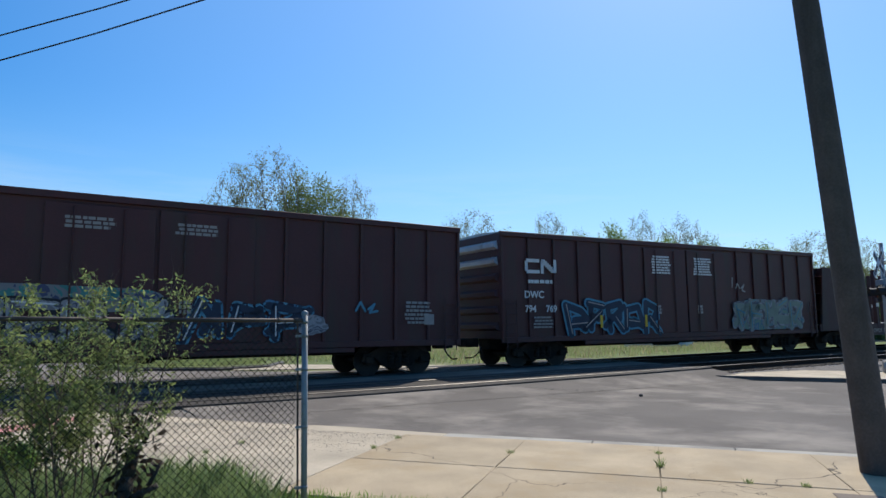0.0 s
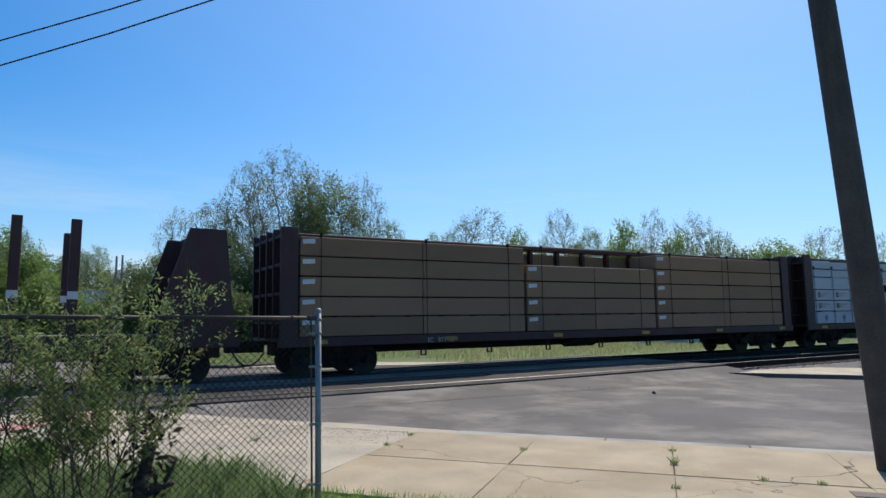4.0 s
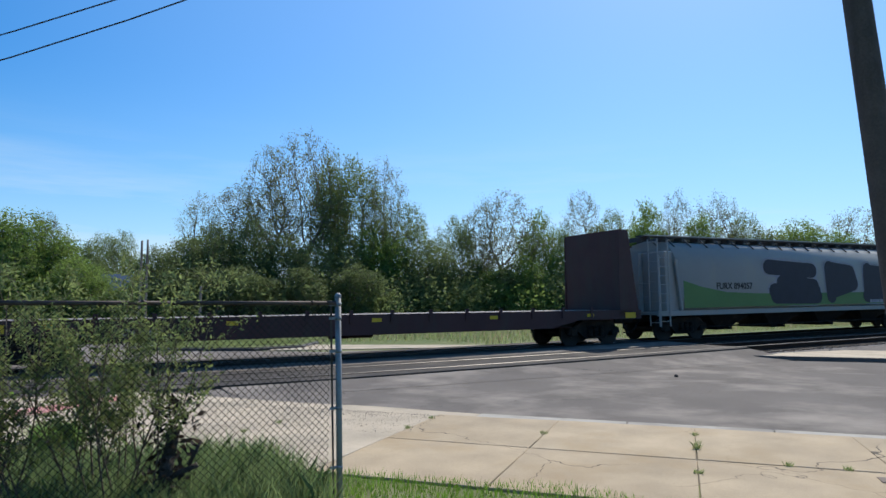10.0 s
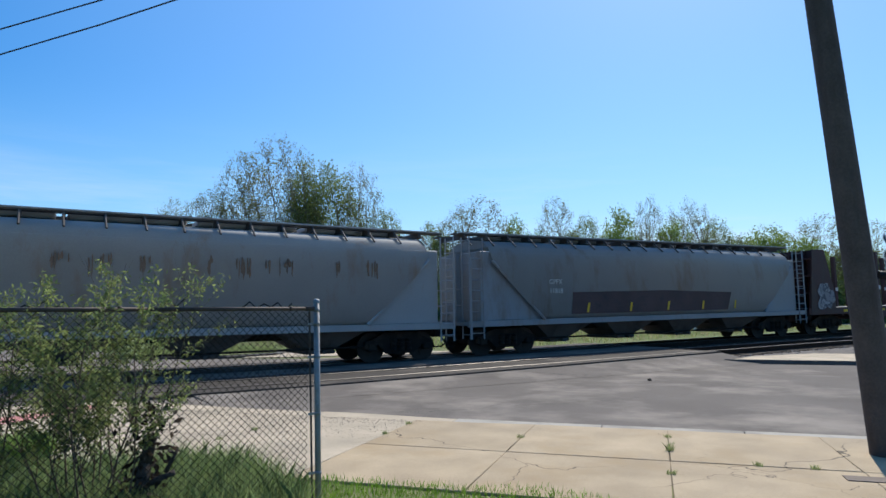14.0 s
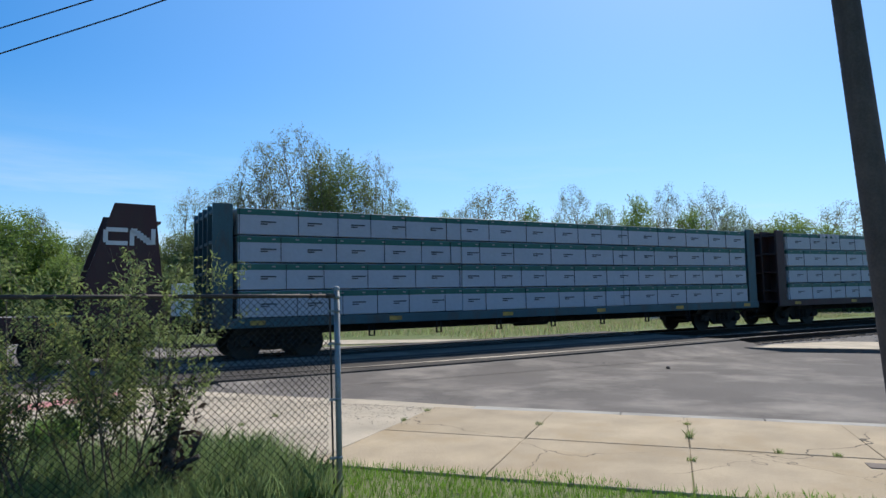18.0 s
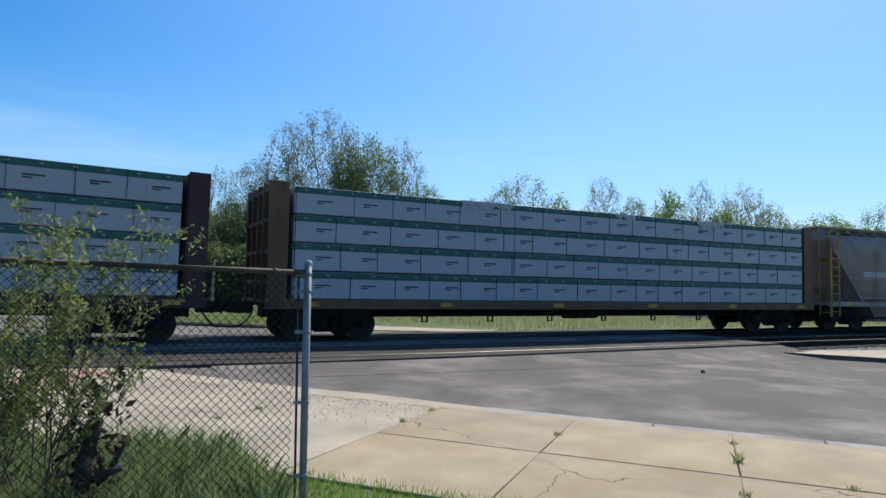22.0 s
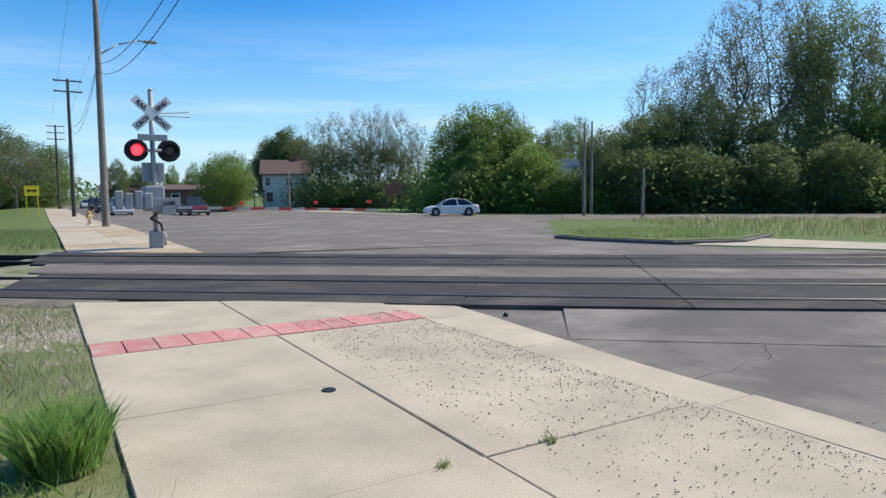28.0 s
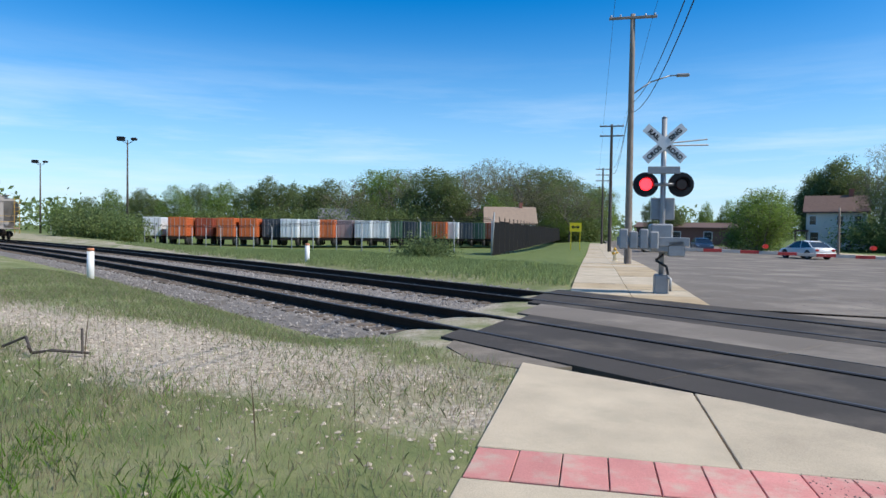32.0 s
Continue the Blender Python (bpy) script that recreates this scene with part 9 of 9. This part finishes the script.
def roadside_bush():
    """The twiggy bush grown through the fence by the camera's first stand."""
    b = thing("roadside_bush", "twiggy yellow-green bush with an old dark stem, grown into the fence", "bush", m=pose(0.35, -8.75, -0.03))
    rng = np.random.default_rng(8)
    segs, tips = [], []

    def shoot(p, d, length, r, level):
        n = 5
        for i in range(n):
            d = (d + Vector((rng.normal() * 0.1, rng.normal() * 0.1, 0.05))).normalized()
            q = p + d * (length / n)
            segs.append((p.copy(), q.copy(), r, r * 0.85, 2))
            r *= 0.85
            if level < 2 and i > 0 and rng.random() < (0.95 if level == 0 else 0.6):
                for _ in range(2 if level == 0 else 1):
                    a = rng.uniform(0, 6.283)
                    grow_d = (d + Vector((math.cos(a), math.sin(a), 0.35)) * 0.75).normalized()
                    shoot(q.copy(), grow_d, length * rng.uniform(0.22, 0.42), r * 0.7, level + 1)
            p = q
            if level or i > 1:
                tips.append(p.copy())
    for i in range(28):
        a = rng.uniform(0, 6.283)
        o = Vector((rng.uniform(-0.85, 0.45), rng.uniform(-0.25, 0.6), 0))
        lean = rng.uniform(0.1, 0.55)
        shoot(o, Vector((math.cos(a) * lean, math.sin(a) * lean, 1)), rng.uniform(0.85, 1.65), 0.01, 0)
    tagged(part("twigs", limbs_mesh("twigs", segs, material("twig_bark", (0.15, 0.11, 0.075), 0.85, vary=0.3, bump=0.2)), None, b), kind="stuff")
    t = np.array([tuple(q) for q in tips])
    c = np.repeat(t, 6, axis=0)
    c = c + rng.normal(size=c.shape) * 0.024
    c = c[c[:, 2] < 1.9]
    p, f = quads(c, 0.0125, rng, long=1.6)
    part("foliage", from_arrays("foliage", p, f, M_BUSH), None, b)
    bm = bmesh.new()
    pts = [(0.45, -0.22, 0.0), (0.5, -0.2, 0.25), (0.53, -0.2, 0.5), (0.57, -0.21, 0.7)]
    for i, (q, w) in enumerate(zip(pts, pts[1:])):
        bm_cyl(bm, q, w, 0.062 - 0.008 * i, 0.054 - 0.008 * i, seg=9)
    bm_cyl(bm, (0.52, -0.2, 0.33), (0.72, -0.26, 0.42), 0.026, 0.02, seg=9)
    bm_cyl(bm, (0.66, -0.24, 0.42), (0.74, -0.25, 0.58), 0.018, 0.01, seg=7)
    part("old_stem", bm, material("dead_dark_bark", (0.06, 0.048, 0.04), 0.9, vary=0.4, scale=12, bump=0.5), b, "dark cut-back old stem")
    # near-black leaves strewn in a loose clump around the old stem
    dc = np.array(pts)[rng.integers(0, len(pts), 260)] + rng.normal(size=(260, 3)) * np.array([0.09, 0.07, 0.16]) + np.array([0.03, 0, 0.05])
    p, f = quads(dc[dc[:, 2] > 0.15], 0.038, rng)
    tagged(part("dead_leaves", from_arrays("dead_leaves", p, f, leaf_material("dark_leaf", (0.04, 0.03, 0.022))), None, b, "dark leaves around the old stem"), kind="stuff")
    # broad-leaved sapling beside the walk
    s = thing("sapling", "low sapling with broad bright green leaves", "plant", m=pose(SAP[0], SAP[1], -0.03))
    segs, vs, fs = [], [], []
    for i in range(7):
        a = 0.9 * i + rng.uniform(-0.3, 0.3)
        root = Vector((0, 0, 0.08 * i * 0.7))
        top = Vector((math.cos(a) * 0.2, math.sin(a) * 0.2, 0.42 + 0.07 * i))
        bow = (root + top) / 2 + Vector((math.cos(a), math.sin(a), 0)) * 0.04
        segs.append((root, bow, 0.006, 0.005, 2)), segs.append((bow, top, 0.005, 0.003, 2))
        for k in range(7):
            base = bow.lerp(top, 0.1 + 0.16 * k) if k < 6 else top
            b = a + 2.4 * k + rng.uniform(-0.4, 0.4)
            d = Vector((math.cos(b), math.sin(b), rng.uniform(-0.35, 0.5))).normalized()
            side_d = d.cross(Vector((0, 0, 1))).normalized()
            up = side_d.cross(d)
            ln, wd = rng.uniform(0.08, 0.115), rng.uniform(0.029, 0.04)
            stem = base + d * 0.02
            n = len(vs)
            vs += [stem, stem + d * ln * 0.45 - up * 0.006, stem + d * ln - up * 0.012, stem + d * ln * 0.4 + side_d * wd + up * 0.006, stem + d * ln * 0.4 - side_d * wd + up * 0.006]
            fs += [(n, n + 1, n + 3), (n + 1, n + 2, n + 3), (n, n + 4, n + 1), (n + 1, n + 4, n + 2)]
    segs.append((Vector((0, 0, 0)), Vector((0, 0, 0.42)), 0.008, 0.006, 2))
    tagged(part("stems", limbs_mesh("stems", segs, M_BARK), None, s), kind="stuff")
    tagged(part("leaves", from_arrays("leaves", [tuple(q) for q in vs], fs, leaf_material("sapling_leaf", (0.22, 0.36, 0.06))), None, s), kind="stuff")


def blades(name, label, pts, h, w, mat, rng, lean=0.35):
    """Grass: one bent tapering blade at each point."""
    n = len(pts)
    a = rng.random(n) * 6.283
    hh = h * (0.55 + 0.8 * rng.random(n))
    ww = w * (0.7 + 0.6 * rng.random(n))
    dx, dy = np.cos(a), np.sin(a)
    ln = lean * hh * (0.3 + rng.random(n))
    b = rng.random(n) * 6.283
    lx, ly = np.cos(b) * ln, np.sin(b) * ln
    base = np.asarray(pts)
    v = np.stack([base + np.stack([-dx * ww, -dy * ww, 0 * hh], 1), base + np.stack([dx * ww, dy * ww, 0 * hh], 1),
                  base + np.stack([lx * 0.4 + dx * ww * 0.7, ly * 0.4 + dy * ww * 0.7, hh * 0.6], 1), base + np.stack([lx, ly, hh], 1),
                  base + np.stack([lx * 0.4 - dx * ww * 0.7, ly * 0.4 - dy * ww * 0.7, hh * 0.6], 1)], 1)
    f = np.arange(5 * n).reshape(-1, 5)
    return tagged(new(name, from_arrays(name, v.reshape(-1, 3), f, mat)), label, "grass", kind="stuff")


def on_ground(x, y):
    return np.array([(a, b, ground_z(a, b) - 0.01) for a, b in zip(x, y)])


def grass():
    rng = np.random.default_rng(4)

    def area(n, x0, x1, y0, y1, test):
        x, y = x0 + (x1 - x0) * rng.random(n), y0 + (y1 - y0) * rng.random(n)
        s, r = SD.x * x + SD.y * y, RD.x * x + RD.y * y
        k = test(x, y, s, r)
        return on_ground(x[k], y[k])
    # mown lawn between the fence and the walk
    lawn = area(150000, -1.0, 11.0, -18.0, -7.5, lambda x, y, s, r: (r < -3.3 + 0.12 * np.sin(s * 3) + 0.06 * rng.normal(size=len(r))) & (r > -8.5) & (y < -9.0 + 0.25 * (x - 2.2)) | ((r < -3.3) & (x > 2.1) & (y > -9.5) & (y < -8.2)))
    blades("lawn_grass", "short bright green mown lawn beside the walk", lawn, 0.075, 0.004, M_GRASS, rng)
    # long grass along the fence foot and under the bush
    tall = area(42000, -3.0, 1.98, -9.5, -7.0, lambda x, y, s, r: (r < -3.4) & (rng.random(len(r)) < np.clip(1.1 - 0.45 * np.abs(y + 8.7), 0.1, 1)))
    blades("long_grass", "long unmown grass along the fence foot", tall, 0.3, 0.004, M_GRASS_LONG, rng, 0.55)
    # rough verge between the walk and the tracks
    verge = area(280000, -24.0, 2.5, -9.0, -1.1, lambda x, y, s, r: (r < -3.42) & (y < -1.3 - x * x / 930) & (rng.random(len(r)) < np.clip(0.9 * (np.abs(y + 1.8 - 0.33 * x + 0.3 * np.sin(x * 0.9)) - 0.35), 0.10 + 0.7 * np.clip((x + 5.2) / 2.0, 0, 1), 0.9) * np.clip(-(x - 1.5) / 6, 0.6, 1) * (0.7 + 0.3 * np.sin(x * 1.3 + 2 * np.sin(y * 1.1)))))
    k = rng.random(len(verge)) < np.where(verge[:, 0] < -4.6, 0.6, 0.34)
    blades("verge_grass", "rough green verge grass beside the tracks", verge[k], 0.085, 0.003, M_GRASS_TALL, rng, 0.7)
    blades("dry_grass", "dry straw-coloured grass in the gravel", verge[~k], 0.09, 0.0022, M_STRAW, rng, 0.6)
    stalks = area(150, -9.0, -1.2, -7.5, -2.6, lambda x, y, s, r: r < -3.8)
    blades("dry_stalks", "tall thin dead weed stalks", stalks, 0.5, 0.0016, M_STALK, rng, 0.12)
    clump = area(30000, -9.0, 1.0, -8.6, -4.6, lambda x, y, s, r: (r < -3.5) & (np.sin(x * 1.7 + 1.3 * np.sin(y * 2.1)) * np.sin(y * 2.3 + x) + 0.35 * rng.normal(size=len(x)) > 0.62) & (np.abs(y + 1.8 - 0.33 * x) > 1.2))
    blades("weed_clumps", "bright green weed clumps in the verge", clump, 0.1, 0.0045, M_GRASS, rng, 0.8)
    far = area(60000, -60, -9, 6.0, 16, lambda x, y, s, r: (r < -3.3) & (y > 8.0 - x * x / 760))
    blades("yard_grass", "green grass between the tracks and the yard fence", far, 0.16, 0.012, M_GRASS_TALL, rng, 0.5)
    weeds = area(24000, 8.5, 70, 8.0, 36.0, lambda x, y, s, r: (y > 8.2 + 0.2 * np.abs(x - 16)) & ((x > 15.5) | (y > 13.5)))
    blades("roadside_weeds", "dry tall weeds between the tracks and the side street", weeds[::3], 0.4, 0.014, M_STRAW, rng, 0.4)
    blades("roadside_grass", "rough green grass between the tracks and the side street", weeds, 0.3, 0.014, M_GRASS_TALL, rng, 0.5)
    n = 5000
    a, q = rng.random(n) * 6.283, np.sqrt(rng.random(n))
    turf = np.stack([6.5 + 2.7 * q * np.cos(a), 13.5 + 2.6 * q * np.sin(a), np.full(n, 0.09)], 1)
    blades("corner_grass", "short rough grass on the kerbed corner", turf, 0.12, 0.008, M_GRASS_TALL, rng, 0.6)
    # tufts: a big one at the walk's edge, small ones in the joints
    def tuft(name, label, x, y, n, rad, h, mat=M_GRASS_TALL):
        a, q = rng.random(n) * 6.283, rad * np.sqrt(rng.random(n))
        px, py = x + q * np.cos(a), y + q * np.sin(a)
        blades(name, label, np.stack([px, py, np.full(n, 0.0)], 1), h, 0.0035, mat, rng, 0.6)
    tuft("grass_tuft", "tall thick tuft of grass at the walk's edge", TUFT[0], TUFT[1], 3200, 0.19, 0.28, M_TUFT)
    for s, r in ((-11.08, -1.2), (-11.08, -0.4), (-11.08, -2.3), (-11.9, -1.72), (-12.4, -1.72), (-9.38, -0.9), (-7.7, -0.3), (-7.68, -1.1), (-5.9, -1.3), (-5.88, -2.0)):
        x, y = sr(s, r)
        tuft("joint_weeds", "small green weeds growing in a pavement joint", x, y, 46, 0.04 if r < -0.2 else 0.1, 0.05 if r != -1.2 else 0.1)
    rng2 = np.random.default_rng(6)
    # crumbled gravel on the walk by the kerb
    base = np.array([(1, 0, 0), (-1, 0, 0), (0, 1, 0), (0, -1, 0), (0, 0, .7), (0, 0, -.7)], float)
    tri = np.array([(0, 2, 4), (2, 1, 4), (1, 3, 4), (3, 0, 4), (2, 0, 5), (1, 2, 5), (3, 1, 5), (0, 3, 5)])
    n = 5200
    s = -1.6 - 6.2 * rng2.random(n) ** 1.2
    r = np.array([kerb_line(q) for q in s]) - 0.08 - 1.5 * rng2.random(n) ** 1.7
    x, y = SD.x * s + RD.x * r, SD.y * s + RD.y * r
    ok = y < -0.85
    x, y = x[ok], y[ok]
    n = len(x)
    q = (0.0022 + 0.0065 * rng2.random(n) ** 3)
    v = base[None] * q[:, None, None] + np.stack([x, y, np.full(n, 0.017)], 1)[:, None]
    f = (tri[None] + 6 * np.arange(n)[:, None, None]).reshape(-1, 3)
    tagged(new("loose_grit", from_arrays("loose_grit", v.reshape(-1, 3), f, material("grit", (0.12, 0.11, 0.10), 0.9, island=0.5))), "dark loose grit scattered on the pavement", "gravel", kind="stuff")


TUFT = (0.2, -6.05)
SAP = (-0.36, -7.11)
GROVE_A = [(14.4, 64.7, 14.8, 0, 6.0), (19.1, 67.0, 16.7, 0, 7.6), (23.8, 69.4, 22.1, 0, 9.5), (27.3, 67.0, 24.2, 0, 10.8), (31.1, 68.2, 21.9, 1, 5.8), (34.1, 65.9, 21.0, 1, 8.0), (37.0, 63.5, 21.0, 0, 6.8), (39.7, 62.4, 15.2, 1, 6.3), (39.4, 56.5, 10.0, 3, 5.8), (11.5, 57.7, 8.7, 3, 5.3), (15.3, 60.0, 10.5, 3, 6.2), (19.3, 61.2, 11.8, 3, 6.0), (22.4, 58.9, 9.8, 3, 5.6), (26.2, 60.0, 9.3, 1, 5.7), (30.2, 61.2, 10.5, 3, 6.0), (34.1, 61.2, 11.4, 2, 6.4), (36.5, 58.9, 10.2, 2, 5.3), (29.3, 54.2, 6.5, 3, 5.4), (16.5, 54.2, 5.9, 3, 6.2), (22.8, 54.2, 5.9, 3, 5.7), (12.5, 54.2, 5.8, 3, 5.0)]
plant_trees(GROVE_A, "tall grove behind the side street", 0)
ROW_EAST = [(46.8, 61.1, 13.5, 1, 5.5), (50.3, 60.2, 15.9, 0, 5.2), (53.1, 59.4, 17.6, 0, 11.3), (45.5, 61.3, 7.7, 3, 6.5), (49.6, 60.3, 7.7, 3, 5.9), (44.3, 61.6, 6.5, 3, 4.9), (64.6, 56.5, 18.1, 0, 7.2), (69.7, 55.4, 15.6, 1, 5.2), (75.1, 53.9, 17.0, 2, 5.6), (80.3, 52.6, 19.1, 0, 5.7), (87.3, 50.9, 18.9, 0, 9.6), (92.1, 49.6, 16.0, 1, 5.9), (102.5, 47.0, 15.1, 2, 9.4), (113.5, 44.3, 17.8, 0, 12.2), (124.8, 41.6, 17.3, 0, 9.5), (58.3, 58.1, 15.0, 2, 4.9)]
plant_trees(ROW_EAST, "thin trees along the wood", 1)
ROW_EAST_LOW = [(72.1, 52.1, 13.7, 2, 5.2), (64.8, 53.9, 13.0, 3, 4.9), (81.7, 49.6, 15.0, 2, 6.4), (94.0, 46.6, 13.1, 3, 6.9), (107.5, 43.3, 13.5, 2, 7.4), (117.1, 40.8, 14.3, 3, 7.9), (59.5, 55.2, 12.5, 2, 4.8), (53.0, 54.3, 8.3, 2, 6.4), (50.9, 54.8, 7.3, 3, 5.6), (48.7, 55.4, 6.6, 2, 5.5)]
plant_trees(ROW_EAST_LOW, "green trees along the wood", 2)
GROVE_B = [ (-29.0, 84.0, 12.6, 0, 5.1), (-26.4, 84.0, 13.4, 0, 5.1), (-23.0, 84.0, 13.7, 0, 5.0), (-20.0, 84.0, 14.1, 0, 5.0), (-17.0, 84.0, 13.5, 0, 5.8), (-14.3, 84.0, 11.6, 0, 4.1), (-27.6, 84.0, 9.2, 1, 5.1), (-22.7, 84.0, 9.6, 1, 5.0), (-18.1, 84.0, 9.2, 1, 4.9), (-39.4, 92.0, 10.2, 3, 5.5), (-36.1, 92.0, 12.3, 3, 7.3) ]
plant_trees(GROVE_B, "pale grove behind the far lawn", 3)
GROVE_C = [ (-7.1, 64.0, 9.8, 2, 5.8), (-4.6, 63.0, 11.1, 2, 6.3), (-2.1, 62.0, 10.9, 2, 6.2), (-0.6, 62.0, 11.3, 0, 3.1), (0.4, 60.0, 8.6, 2, 5.4), (1.9, 57.0, 6.3, 2, 5.2), (3.5, 54.0, 4.4, 2, 4.4), (-3.0, 58.0, 7.2, 2, 5.8), (0.9, 66.0, 9.7, 0, 2.6), (5.9, 90.0, 12.0, 1, 6.0), (8.6, 92.0, 12.7, 1, 5.3), (3.7, 86.0, 10.3, 3, 4.9), (8.8, 55.0, 7.6, 3, 3.9), (-4.7, 56.0, 4.2, 1, 3.4) ]
plant_trees(GROVE_C, "green trees by the side street", 4)
WEST_GREEN = [ (-33.6, 64, 6.6, 2, 6.0), (-36, 68, 6.0, 2, 5.0), (-40, 82, 7.3, 2), (-37, 91, 11.6, 3), (-41, 94, 10.9, 3), (-65, 90, 7.5, 3), (-65, 96, 6.8, 3), (-63, 103, 7.1, 2), (-59, 103, 7.5, 2), (-100, 88, 10.5, 1), (-108, 100, 11.5, 0), (-97, 82, 9.0, 2) ]
plant_trees(WEST_GREEN, "trees along the street", 5)
YARD_WOODS = [ (-146, 13, 5.7, 2), (-175, 23, 8.3, 3), (-164, 26, 9.8, 2), (-153, 30, 9.8, 3), (-142, 34, 10.0, 2), (-169, 48, 12.4, 3), (-158, 50, 12.4, 2), (-147, 52, 11.1, 3), (-136, 52, 12.6, 3), (-161, 69, 13.5, 3), (-150, 70, 12.2, 3), (-139, 68, 13.2, 3), (-128, 68, 12.8, 0), (-151, 88, 17.1, 2), (-140, 86, 16.6, 2), (-129, 84, 16.1, 0), (-118, 82, 15.5, 3) ]
plant_trees(YARD_WOODS, "woods behind the yard", 6)
YARD_WOODS_EAST = [ (-112, 82, 14.3, 3), (-118, 91, 15.8, 0), (-123, 100, 17.6, 0), (-128, 110, 20.6, 0), (-103, 93, 15.9, 0), (-108, 101, 17.2, 0), (-112, 111, 17.1, 3), (-116, 122, 17.7, 3), (-94, 102, 12.3, 0), (-97, 112, 12.4, 1), (-102, 121, 12.4, 2), (-154, 72, 9.3, 2), (-123, 67, 7.9, 3), (-124, 83, 8.2, 3), (-125, 97, 9.4, 2), (-126, 112, 10.3, 3), (-96, 99, 7.4, 2) ]
plant_trees(YARD_WOODS_EAST, "woods behind the yard", 7)
undergrowth()
roadside_bush()
grass()




def motions():
    """The train rolls west along its curve at a steady pace with turning wheelsets; cars drive on the streets."""
    for ob, u in TRAIN:
        rows = []
        for i in range(65):
            x = u - SPEED * i / 2
            (ya, za), (yb, zb) = bend(x + 2), bend(x + 17)
            yaw, climb = math.atan2(yb - ya, 15), math.atan2(zb - za, 15)
            rows.append((i / 2, pose(x, TRACK + ya - 2 * math.tan(yaw), za - 2 * math.tan(climb), 0, -math.degrees(climb), math.degrees(yaw))))
        walk(ob, rows)
    rate = -math.degrees(SPEED / 0.42)
    keyed = {}
    for w, k in WHEELSETS:
        if k not in keyed:
            walk(w, [(i / 20, pose(k, 0, 0.425, 0, rate * i / 20, 0)) for i in range(641)])
            keyed[k] = w
        else:
            w.rotation_mode = "QUATERNION"
            w.animation_data_create()
            w.animation_data.action = keyed[k].animation_data.action
            w.animation_data.action_slot = keyed[k].animation_data.action_slot
    for ob, rows in VEHICLES:
        walk(ob, rows)


motions()
